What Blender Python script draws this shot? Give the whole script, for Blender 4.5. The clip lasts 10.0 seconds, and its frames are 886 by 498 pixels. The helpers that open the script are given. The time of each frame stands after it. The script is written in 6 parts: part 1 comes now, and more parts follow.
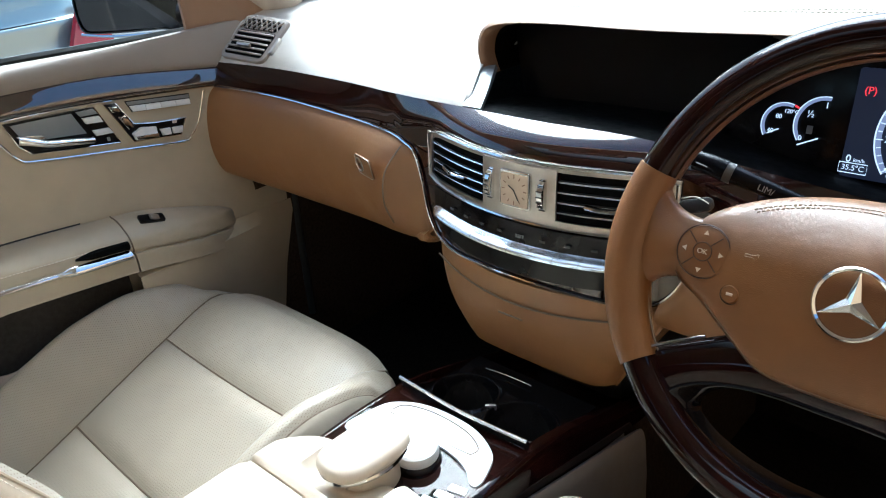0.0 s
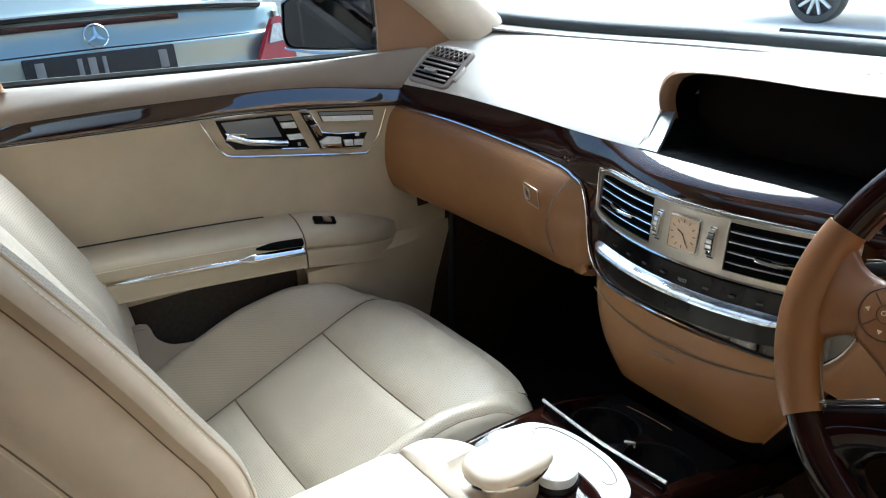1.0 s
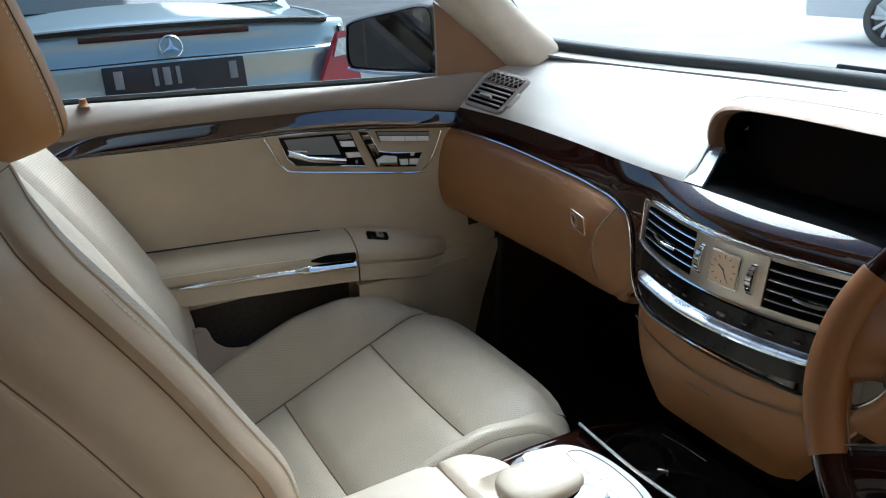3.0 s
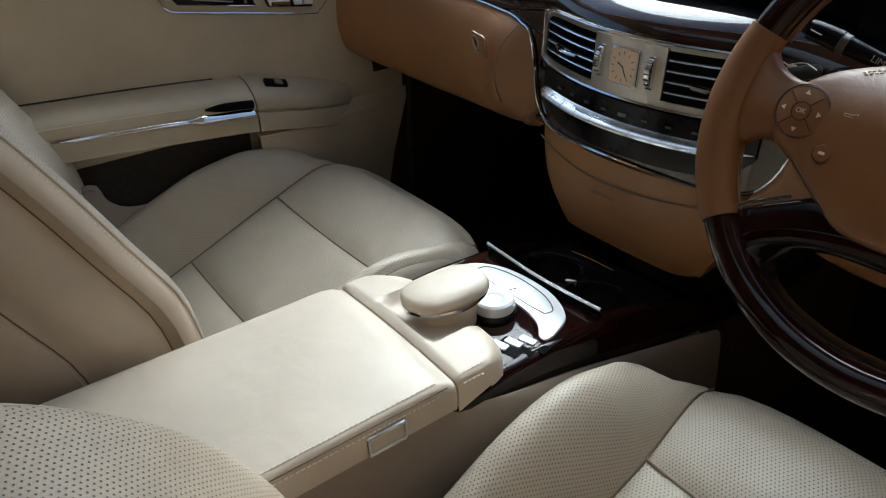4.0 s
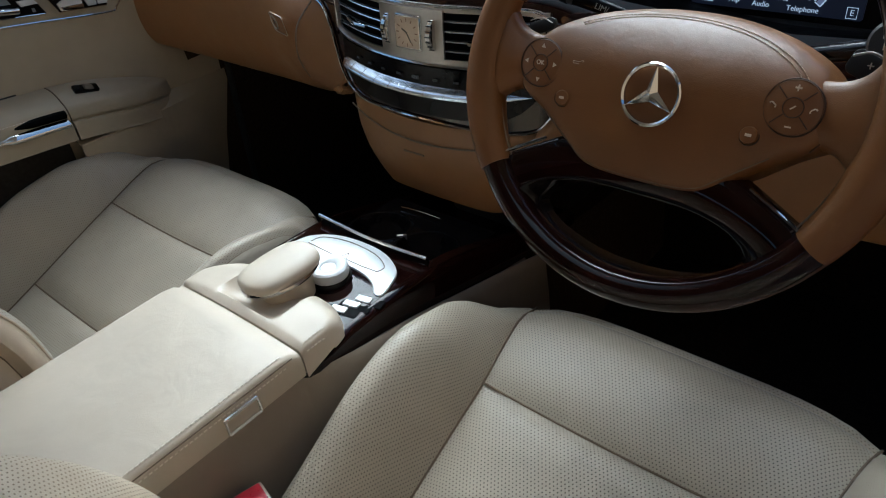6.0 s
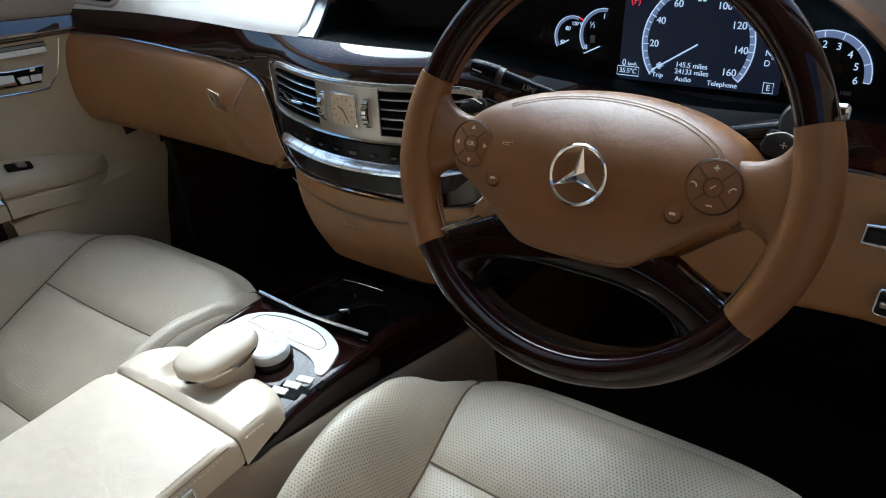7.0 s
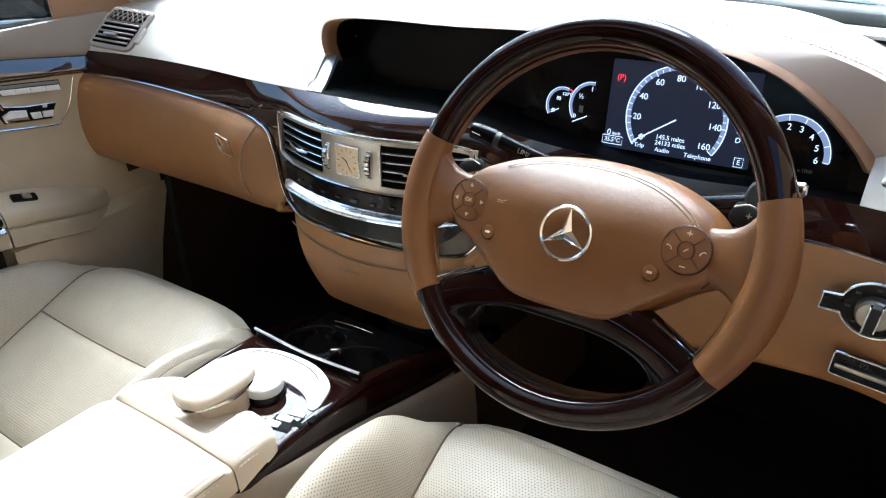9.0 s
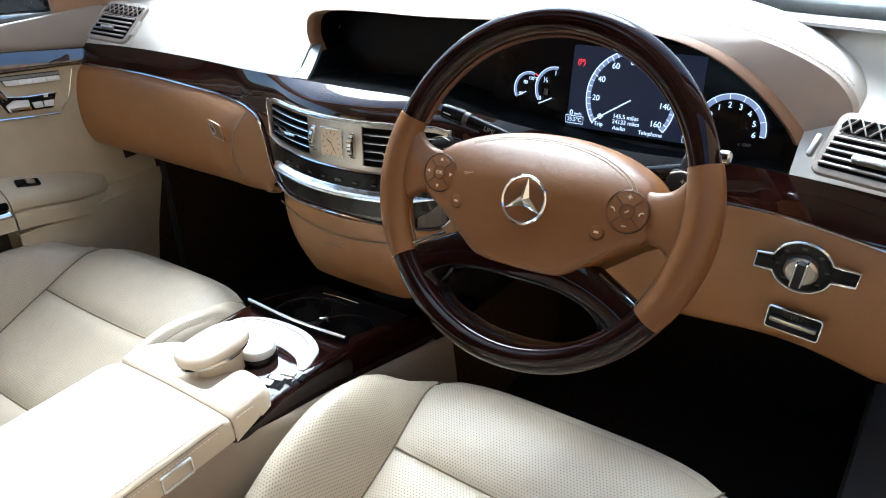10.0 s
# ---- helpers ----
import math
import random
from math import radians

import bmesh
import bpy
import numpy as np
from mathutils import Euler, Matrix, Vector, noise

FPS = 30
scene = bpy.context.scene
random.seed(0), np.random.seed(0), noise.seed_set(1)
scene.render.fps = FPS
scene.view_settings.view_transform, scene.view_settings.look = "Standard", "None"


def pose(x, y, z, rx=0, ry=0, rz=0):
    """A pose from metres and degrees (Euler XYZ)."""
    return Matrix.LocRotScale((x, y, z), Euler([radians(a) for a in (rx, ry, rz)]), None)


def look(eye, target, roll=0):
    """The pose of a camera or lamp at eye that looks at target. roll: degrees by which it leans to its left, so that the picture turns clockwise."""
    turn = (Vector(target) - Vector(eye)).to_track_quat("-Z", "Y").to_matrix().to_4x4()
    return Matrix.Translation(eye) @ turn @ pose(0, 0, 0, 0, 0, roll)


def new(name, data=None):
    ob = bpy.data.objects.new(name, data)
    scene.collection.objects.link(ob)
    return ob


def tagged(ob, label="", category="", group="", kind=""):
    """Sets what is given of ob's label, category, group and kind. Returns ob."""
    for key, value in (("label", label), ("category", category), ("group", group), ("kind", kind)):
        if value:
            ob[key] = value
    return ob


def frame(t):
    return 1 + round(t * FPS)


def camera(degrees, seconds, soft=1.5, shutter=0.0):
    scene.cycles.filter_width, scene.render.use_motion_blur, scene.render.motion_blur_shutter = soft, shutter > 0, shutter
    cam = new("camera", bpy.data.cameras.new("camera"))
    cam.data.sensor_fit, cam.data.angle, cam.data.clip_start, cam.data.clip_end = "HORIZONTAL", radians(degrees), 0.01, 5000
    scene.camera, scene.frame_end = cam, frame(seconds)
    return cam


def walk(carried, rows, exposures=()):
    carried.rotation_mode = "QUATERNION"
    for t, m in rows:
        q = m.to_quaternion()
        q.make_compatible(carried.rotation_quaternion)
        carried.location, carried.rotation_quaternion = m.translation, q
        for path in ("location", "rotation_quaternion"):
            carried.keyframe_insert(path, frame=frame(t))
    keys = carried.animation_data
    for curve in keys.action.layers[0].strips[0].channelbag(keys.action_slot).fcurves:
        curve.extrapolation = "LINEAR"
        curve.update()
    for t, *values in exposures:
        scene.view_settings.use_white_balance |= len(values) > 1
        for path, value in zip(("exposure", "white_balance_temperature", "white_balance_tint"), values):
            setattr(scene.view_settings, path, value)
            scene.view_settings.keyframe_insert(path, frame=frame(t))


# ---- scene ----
cam = camera(60.9, 10.0, 1.1)
PATH = [
    (0, (0.504, -0.516, 1.198), (-0.772, 0.741, 0.308), -5.7),
    (0.5, (0.504, -0.552, 1.208), (-0.911, 0.6, 0.39), -3.2),
    (1, (0.507, -0.583, 1.207), (-1.01, 0.457, 0.421), -2.3),
    (1.5, (0.514, -0.588, 1.217), (-1.086, 0.349, 0.468), -1.8),
    (2, (0.523, -0.611, 1.248), (-1.111, 0.291, 0.53), -1.8),
    (2.2, (0.524, -0.618, 1.253), (-1.114, 0.288, 0.549), -1.6),
    (3.3, (0.543, -0.582, 1.209), (-1.018, 0.364, 0.394), -1.4),
    (3.5, (0.546, -0.58, 1.179), (-0.976, 0.385, 0.312), -1.6),
    (4, (0.566, -0.566, 1.131), (-0.843, 0.438, 0.128), -2.6),
    (4.5, (0.585, -0.562, 1.137), (-0.724, 0.465, 0.026), -4.2),
    (5, (0.613, -0.558, 1.14), (-0.625, 0.502, -0.018), -6.2),
    (5.2, (0.631, -0.553, 1.153), (-0.593, 0.516, -0.013), -6.9),
    (6.3, (0.65, -0.546, 1.189), (-0.482, 0.669, 0.074), -7.9),
    (6.5, (0.65, -0.546, 1.2), (-0.472, 0.695, 0.104), -7.8),
    (7, (0.655, -0.523, 1.191), (-0.445, 0.793, 0.163), -7.2),
    (7.5, (0.651, -0.502, 1.172), (-0.421, 0.875, 0.194), -6.2),
    (8, (0.633, -0.506, 1.179), (-0.425, 0.906, 0.237), -5.0),
    (8.5, (0.64, -0.528, 1.193), (-0.433, 0.884, 0.269), -3.8),
    (9, (0.673, -0.575, 1.22), (-0.409, 0.834, 0.301), -3.3),
    (9.5, (0.706, -0.608, 1.227), (-0.358, 0.814, 0.306), -3.1),
    (10, (0.742, -0.634, 1.235), (-0.319, 0.778, 0.295), -3.7),
]
walk(cam, [(t, look(eye, target, roll)) for t, eye, target, roll in PATH],
     [(0, 0.94, 4930, -2), (0.5, 1.02, 4900, -3), (1, 0.80, 4960, -3), (2, 0.36, 5060, -2), (3.5, 0.06, 4900, -2), (4.0, -0.17, 5100, -1), (5, -0.5, 5130, -2), (6.5, -0.12, 4870, -2), (7, 0.2, 4890, -2), (7.5, 0.83, 4920, -2), (8.5, 1.14, 5000, -1), (10, 1.15, 5000, -1)])

# ---- light ----
world = bpy.data.worlds.new("sky")
scene.world = world
world.use_nodes = True
wn = world.node_tree.nodes
sky = wn.new("ShaderNodeTexSky")
sky.sky_type, sky.sun_disc = "NISHITA", False
SUN_UP, SUN_TURN = 49.0, -37.0          # degrees above the horizon; turned from straight ahead towards the right
sky.sun_elevation, sky.sun_rotation = radians(SUN_UP), radians(SUN_TURN)
sky.air_density, sky.dust_density = 1.3, 4.0
wn["Background"].inputs["Strength"].default_value = 0.15
world.node_tree.links.new(sky.outputs[0], wn["Background"].inputs["Color"])
sun = new("sun", bpy.data.lights.new("sun", "SUN"))
sun.data.energy, sun.data.angle, sun.data.color = 4.0, radians(46), (1.0, 0.93, 0.83)
sun.matrix_world = look((0, 0, 0), (-math.sin(radians(SUN_TURN)) * math.cos(radians(SUN_UP)), -math.cos(radians(SUN_TURN)) * math.cos(radians(SUN_UP)), -math.sin(radians(SUN_UP))))


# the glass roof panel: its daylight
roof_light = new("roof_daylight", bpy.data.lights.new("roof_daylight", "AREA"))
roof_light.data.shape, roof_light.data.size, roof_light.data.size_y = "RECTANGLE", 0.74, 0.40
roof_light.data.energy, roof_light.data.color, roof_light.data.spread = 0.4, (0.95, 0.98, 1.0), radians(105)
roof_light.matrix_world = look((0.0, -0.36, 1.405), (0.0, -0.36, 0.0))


# ---- materials ----
def material(name, colour, rough=0.5, metal=0.0, coat=0.0, spec=0.5):
    m = bpy.data.materials.new(name)
    m.use_nodes = True
    b = m.node_tree.nodes["Principled BSDF"]
    b.inputs["Base Color"].default_value = (*colour, 1)
    b.inputs["Roughness"].default_value = rough
    b.inputs["Metallic"].default_value = metal
    b.inputs["Coat Weight"].default_value = coat
    b.inputs["Coat Roughness"].default_value = 0.03
    b.inputs["Specular IOR Level"].default_value = spec
    return m


def node(m, kind, **values):
    n = m.node_tree.nodes.new(kind)
    for key, value in values.items():
        n.inputs[key].default_value = value
    return n


def link(m, a, b):
    m.node_tree.links.new(a, b)


def coords(m, uv=False):
    return node(m, "ShaderNodeTexCoord").outputs["UV" if uv else "Object"]


def vary(m, colour, low=0.85, high=1.08, scale=9.0, rough=None, grain=0.0, grain_scale=700.0, uv=False):
    """Soft patches of tone over the colour, patchy gloss, and a fine grain as relief."""
    b = m.node_tree.nodes["Principled BSDF"]
    at = coords(m, uv)
    n = node(m, "ShaderNodeTexNoise", Scale=scale, Detail=4.0, Roughness=0.6)
    link(m, at, n.inputs["Vector"])
    ramp = node(m, "ShaderNodeMapRange")
    ramp.inputs["From Min"].default_value, ramp.inputs["From Max"].default_value = 0.3, 0.7
    ramp.inputs["To Min"].default_value, ramp.inputs["To Max"].default_value = low, high
    link(m, n.outputs["Fac"], ramp.inputs["Value"])
    mix = node(m, "ShaderNodeVectorMath")
    mix.operation = "SCALE"
    mix.inputs[0].default_value = colour
    link(m, ramp.outputs[0], mix.inputs["Scale"])
    link(m, mix.outputs[0], b.inputs["Base Color"])
    if rough:
        rr = node(m, "ShaderNodeMapRange")
        rr.inputs["From Min"].default_value, rr.inputs["From Max"].default_value = 0.3, 0.7
        rr.inputs["To Min"].default_value, rr.inputs["To Max"].default_value = rough
        n2 = node(m, "ShaderNodeTexNoise", Scale=scale * 3.7, Detail=5.0)
        link(m, at, n2.inputs["Vector"])
        link(m, n2.outputs["Fac"], rr.inputs["Value"])
        link(m, rr.outputs[0], b.inputs["Roughness"])
    if grain:
        v = node(m, "ShaderNodeTexVoronoi", Scale=grain_scale)
        v.feature = "DISTANCE_TO_EDGE"
        link(m, at, v.inputs["Vector"])
        w = node(m, "ShaderNodeTexNoise", Scale=grain_scale * 0.12, Detail=3.0)
        link(m, at, w.inputs["Vector"])
        add = node(m, "ShaderNodeMath")
        add.operation = "ADD"
        link(m, v.outputs["Distance"], add.inputs[0])
        link(m, w.outputs["Fac"], add.inputs[1])
        bump = node(m, "ShaderNodeBump", Strength=grain, Distance=0.0006)
        link(m, add.outputs[0], bump.inputs["Height"])
        link(m, bump.outputs[0], b.inputs["Normal"])
    return m


def leather(name, colour, rough=(0.36, 0.5), grain=0.35):
    m = vary(material(name, colour, 0.45), colour, 0.86, 1.06, 6.0, rough, grain)
    b = m.node_tree.nodes["Principled BSDF"]
    at = coords(m)
    crease = node(m, "ShaderNodeTexNoise", Scale=22.0, Detail=3.0, Roughness=0.55, Distortion=0.6)
    link(m, at, crease.inputs["Vector"])
    soft = node(m, "ShaderNodeBump", Strength=0.30, Distance=0.0035)
    link(m, crease.outputs["Fac"], soft.inputs["Height"])
    link(m, b.inputs["Normal"].links[0].from_socket, soft.inputs["Normal"])
    link(m, soft.outputs[0], b.inputs["Normal"])
    return m


def perforated(name, colour, pitch=0.0046, radius=0.176, depth=0.13):
    """Leather with rows of small punched holes, staggered, in metres along the cover."""
    m = leather(name, colour)
    b = m.node_tree.nodes["Principled BSDF"]
    base = b.inputs["Base Color"].links[0].from_socket
    sep = node(m, "ShaderNodeSeparateXYZ")
    link(m, coords(m, True), sep.inputs[0])

    def op(kind, a, c=None):
        n = node(m, "ShaderNodeMath")
        n.operation = kind
        for k, s in enumerate((a, c)):
            if s is None:
                continue
            if isinstance(s, (int, float)):
                n.inputs[k].default_value = s
            else:
                link(m, s, n.inputs[k])
        return n.outputs[0]

    v = op("DIVIDE", sep.outputs[1], pitch * 0.8)
    row = op("FLOOR", v)
    u = op("ADD", op("DIVIDE", sep.outputs[0], pitch), op("MULTIPLY", op("MODULO", row, 2.0), 0.5))
    fu = op("SUBTRACT", op("FRACT", u), 0.5)
    fv = op("MULTIPLY", op("SUBTRACT", op("FRACT", v), 0.5), 0.8)
    d = op("SQRT", op("ADD", op("MULTIPLY", fu, fu), op("MULTIPLY", fv, fv)))
    hole = node(m, "ShaderNodeMapRange")
    hole.inputs["From Min"].default_value, hole.inputs["From Max"].default_value = radius + 0.05, radius - 0.05
    link(m, d, hole.inputs["Value"])
    mix = node(m, "ShaderNodeMix")
    mix.data_type = "RGBA"
    link(m, hole.outputs[0], mix.inputs[0])
    link(m, base, mix.inputs[6])
    mix.inputs[7].default_value = (colour[0] * depth, colour[1] * depth * 0.75, colour[2] * depth * 0.55, 1)
    link(m, mix.outputs[2], b.inputs["Base Color"])
    bump = node(m, "ShaderNodeBump", Strength=0.6, Distance=0.0015)
    bump.invert = True
    link(m, hole.outputs[0], bump.inputs["Height"])
    link(m, b.inputs["Normal"].links[0].from_socket, bump.inputs["Normal"])
    link(m, bump.outputs[0], b.inputs["Normal"])
    return m


def burl(name, dark, light, lacquer=1.5):
    m = material(name, dark, 0.5, 0.0, 1.0, 0.0)
    m.node_tree.nodes["Principled BSDF"].inputs["Coat IOR"].default_value = lacquer
    b = m.node_tree.nodes["Principled BSDF"]
    at = coords(m)
    warp = node(m, "ShaderNodeTexNoise", Scale=6.0, Detail=3.0, Distortion=1.5)
    link(m, at, warp.inputs["Vector"])
    mixv = node(m, "ShaderNodeVectorMath")
    mixv.operation = "MULTIPLY_ADD"
    link(m, warp.outputs["Color"], mixv.inputs[0])
    mixv.inputs[1].default_value = (0.25, 0.25, 0.25)
    link(m, at, mixv.inputs[2])
    n = node(m, "ShaderNodeTexNoise", Scale=38.0, Detail=7.0, Roughness=0.65)
    stretch = node(m, "ShaderNodeMapping")
    stretch.inputs["Scale"].default_value = (0.5, 1.6, 1.6)
    link(m, mixv.outputs[0], stretch.inputs["Vector"])
    link(m, stretch.outputs[0], n.inputs["Vector"])
    ramp = node(m, "ShaderNodeValToRGB")
    ramp.color_ramp.elements[0].position, ramp.color_ramp.elements[1].position = 0.38, 0.68
    ramp.color_ramp.elements[0].color, ramp.color_ramp.elements[1].color = (*dark, 1), (*light, 1)
    link(m, n.outputs["Fac"], ramp.inputs["Fac"])
    link(m, ramp.outputs[0], b.inputs["Base Color"])
    return m


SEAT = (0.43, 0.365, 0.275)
seat_leather = leather("seat_leather", SEAT)
seat_perforated = perforated("perforated_leather", SEAT, 0.0046, 0.155, 0.16)
seat_fine_perforated = perforated("fine_perforated_leather", SEAT, 0.0046, 0.13, 0.38)
# the warm light on the headrest is put into this leather's colour
warm_lit_headrest_leather = leather("warm_lit_headrest_leather", (0.47, 0.235, 0.075))
# smooth and perforated backrest leather, tinted for the warm light falling on it
warm_lit_back_leather = leather("warm_lit_backrest_leather", (0.57, 0.46, 0.335))
warm_lit_back_perforated = perforated("warm_lit_perforated_backrest_leather", (0.60, 0.485, 0.345), 0.0046, 0.145, 0.30)
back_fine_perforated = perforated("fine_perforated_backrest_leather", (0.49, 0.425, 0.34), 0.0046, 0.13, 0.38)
# darker console leather; the shade on the console sides is in its colour
shaded_side_leather = leather("shaded_console_side_leather", (0.27, 0.215, 0.165))
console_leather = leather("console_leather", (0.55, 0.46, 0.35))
door_leather = leather("door_leather", (0.45, 0.375, 0.265))
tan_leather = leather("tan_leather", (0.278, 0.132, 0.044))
wheel_leather = leather("wheel_leather", (0.170, 0.066, 0.013), (0.37, 0.45), 0.30)
wheel_leather.node_tree.nodes["Principled BSDF"].inputs["Specular IOR Level"].default_value = 0.54
pad_skin = vary(material("dash_skin", (0.53, 0.495, 0.445), 0.6), (0.53, 0.495, 0.445), 0.94, 1.04, 5.0, (0.5, 0.62), 0.5, 900.0)
brown_skin = vary(material("brown_skin", (0.25, 0.14, 0.075), 0.6), (0.25, 0.14, 0.075), 0.9, 1.06, 8.0, (0.5, 0.65), 0.5, 900.0)
strip_skin = vary(material("strip_skin", (0.30, 0.28, 0.265), 0.6), (0.30, 0.28, 0.265), 0.95, 1.04, 8.0, (0.5, 0.62), 0.4, 900.0)
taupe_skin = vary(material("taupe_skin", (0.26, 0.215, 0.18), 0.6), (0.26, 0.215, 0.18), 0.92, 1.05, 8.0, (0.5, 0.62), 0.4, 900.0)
band_skin = vary(material("band_skin", (0.37, 0.30, 0.25), 0.6), (0.37, 0.30, 0.25), 0.95, 1.04, 8.0, (0.5, 0.62), 0.4, 900.0)
vent_skin = vary(material("vent_skin", (0.20, 0.165, 0.14), 0.55), (0.20, 0.165, 0.14), 0.94, 1.05, 12.0, (0.5, 0.6))
headliner_cloth = vary(material("headliner_cloth", (0.55, 0.47, 0.37), 0.9), (0.55, 0.47, 0.37), 0.92, 1.05, 30.0, None, 0.4, 500.0)
wood = burl("burl_wood", (0.008, 0.0021, 0.0016), (0.030, 0.0070, 0.0045), 1.7)
door_wood = burl("door_wood", (0.008, 0.0021, 0.0016), (0.030, 0.0070, 0.0045), 2.1)
dark_wood = burl("dark_wood", (0.006, 0.0018, 0.0014), (0.017, 0.0042, 0.0030), 1.38)
screen_black = vary(material("screen_black", (0.004, 0.004, 0.005), 0.25, spec=0.12), (0.004, 0.004, 0.005), 0.97, 1.03, 5.0)
black_gloss = vary(material("black_gloss", (0.008, 0.007, 0.007), 0.12, 0.0, 0.0, 0.24), (0.008, 0.007, 0.007), 0.8, 1.3, 20.0, (0.08, 0.16))
black_plastic = vary(material("black_plastic", (0.014, 0.013, 0.012), 0.5), (0.014, 0.013, 0.012), 0.8, 1.3, 25.0, (0.42, 0.6), 0.3, 900.0)
pocket_shade = vary(material("pocket_shade", (0.045, 0.040, 0.036), 0.95, spec=0.1), (0.045, 0.040, 0.036), 0.8, 1.2, 120.0, None, 0.6, 500.0)
carpet = vary(material("carpet", (0.016, 0.012, 0.009), 0.95, spec=0.1), (0.016, 0.012, 0.009), 0.6, 1.5, 160.0, None, 1.0, 400.0)
# carpet with the footwell shade put into its colour
shaded_kick_carpet = vary(material("shaded_kick_carpet", (0.040, 0.027, 0.017), 0.95, spec=0.1), (0.040, 0.027, 0.017), 0.6, 1.4, 160.0, None, 1.0, 400.0)
chrome = vary(material("chrome", (0.78, 0.79, 0.80), 0.08, 1.0), (0.78, 0.79, 0.80), 0.93, 1.03, 20.0, (0.05, 0.14))
satin_metal = vary(material("satin_metal", (0.47, 0.43, 0.38), 0.32, 1.0), (0.47, 0.43, 0.38), 0.93, 1.05, 60.0, (0.28, 0.4))
bright_metal = vary(material("bright_metal", (0.86, 0.87, 0.88), 0.24, 1.0), (0.86, 0.87, 0.88), 0.99, 1.01, 30.0, (0.18, 0.22))
silver_paint = vary(material("silver_paint", (0.80, 0.80, 0.79), 0.33, 0.25), (0.80, 0.80, 0.79), 0.95, 1.04, 40.0, (0.3, 0.42))
thread = vary(material("thread", (0.74, 0.66, 0.54), 0.8), (0.74, 0.66, 0.54), 0.85, 1.1, 200.0)
# dark line for seams and gaps; crease shade is put into its colour
seam_shade = material("seam_crease_shade", (0.16, 0.115, 0.075), 0.8)
groove_dark = material("groove_dark", (0.060, 0.028, 0.014), 0.7)
tan_thread = material("tan_thread", (0.50, 0.35, 0.21), 0.8)
red_plastic = vary(material("red_plastic", (0.42, 0.01, 0.025), 0.3, 0.0, 0.4), (0.42, 0.01, 0.025), 0.85, 1.1, 60.0, (0.25, 0.4))
red_lens = vary(material("red_lens", (0.24, 0.003, 0.010), 0.15, 0.0, 0.2), (0.24, 0.003, 0.010), 0.92, 1.08, 12.0)
dark_red_lens = vary(material("dark_red_lens", (0.03, 0.003, 0.005), 0.15, 0.0, 0.3), (0.03, 0.003, 0.005), 0.7, 1.3, 30.0)
clear_lens = vary(material("clear_lens", (0.45, 0.42, 0.42), 0.12, 0.3, 1.0), (0.45, 0.42, 0.42), 0.7, 1.2, 60.0)
rubber = vary(material("rubber", (0.025, 0.027, 0.026), 0.5), (0.025, 0.027, 0.026), 0.8, 1.3, 40.0)
white_paint = vary(material("white_car_paint", (0.78, 0.78, 0.77), 0.25, 0.0, 1.0), (0.78, 0.78, 0.77), 0.97, 1.02, 3.0)
silver_car = vary(material("silver_car_paint", (0.36, 0.45, 0.44), 0.28, 0.5, 1.0), (0.36, 0.45, 0.44), 0.97, 1.03, 3.0)
dial_face = vary(material("clock_face", (0.62, 0.47, 0.32), 0.4), (0.62, 0.47, 0.32), 0.95, 1.05, 60.0)
grey_print = material("grey_print", (0.24, 0.24, 0.235), 0.5)
dim_print = material("dim_print", (0.05, 0.048, 0.046), 0.5)
strip_leather = leather("strip_leather", (0.085, 0.040, 0.020))
bracket_grey = vary(material("bracket_grey", (0.26, 0.27, 0.27), 0.4, 0.5), (0.26, 0.27, 0.27), 0.97, 1.03, 40.0, (0.36, 0.44))
pale_print = material("pale_print", (0.70, 0.62, 0.50), 0.5)
wheel_print = material("wheel_print", (0.62, 0.50, 0.38), 0.5)
dark_asphalt = vary(material("asphalt", (0.10, 0.10, 0.098), 0.9), (0.10, 0.10, 0.098), 0.8, 1.2, 1.2, (0.8, 0.95), 0.6, 60.0)
asphalt = vary(material("sunlit_paving", (0.62, 0.60, 0.56), 0.85), (0.62, 0.60, 0.56), 0.88, 1.08, 0.9, (0.75, 0.92), 0.5, 60.0)
plaster = vary(material("white_plaster", (0.72, 0.71, 0.68), 0.85), (0.72, 0.71, 0.68), 0.88, 1.04, 0.6, None, 0.5, 40.0)

ochre_plaster = vary(material("ochre_plaster", (0.50, 0.325, 0.18), 0.9), (0.50, 0.325, 0.18), 0.85, 1.08, 0.8, None, 0.5, 40.0)


def glowing(name, colour, strength):
    m = material(name, (0.01, 0.01, 0.01), 0.4)
    b = m.node_tree.nodes["Principled BSDF"]
    b.inputs["Emission Color"].default_value = (*colour, 1)
    b.inputs["Emission Strength"].default_value = strength
    return m


lit_white = glowing("lit_white", (0.85, 0.88, 1.0), 0.62)
lit_blue = glowing("lit_blue", (0.46, 0.48, 0.70), 0.30)
lit_screen = glowing("lit_screen", (0.09, 0.105, 0.20), 0.065)
lit_red = glowing("lit_red", (1.0, 0.04, 0.05), 0.7)
glass = material("glass", (1, 1, 1), 0.0)
glass.node_tree.nodes["Principled BSDF"].inputs["Transmission Weight"].default_value = 1.0
glass.node_tree.nodes["Principled BSDF"].inputs["IOR"].default_value = 1.12
mirror_glass = material("mirror_glass", (0.08, 0.09, 0.10), 0.03, 1.0)
recess_black = vary(material("recess_black", (0.004, 0.004, 0.004), 0.6, spec=0.03), (0.004, 0.004, 0.004), 0.8, 1.3, 25.0, (0.5, 0.65))
tinted_glass = vary(material("tinted_glass", (0.03, 0.045, 0.05), 0.05, 0.0, 0.0, 0.4), (0.03, 0.045, 0.05), 0.9, 1.1, 2.0)


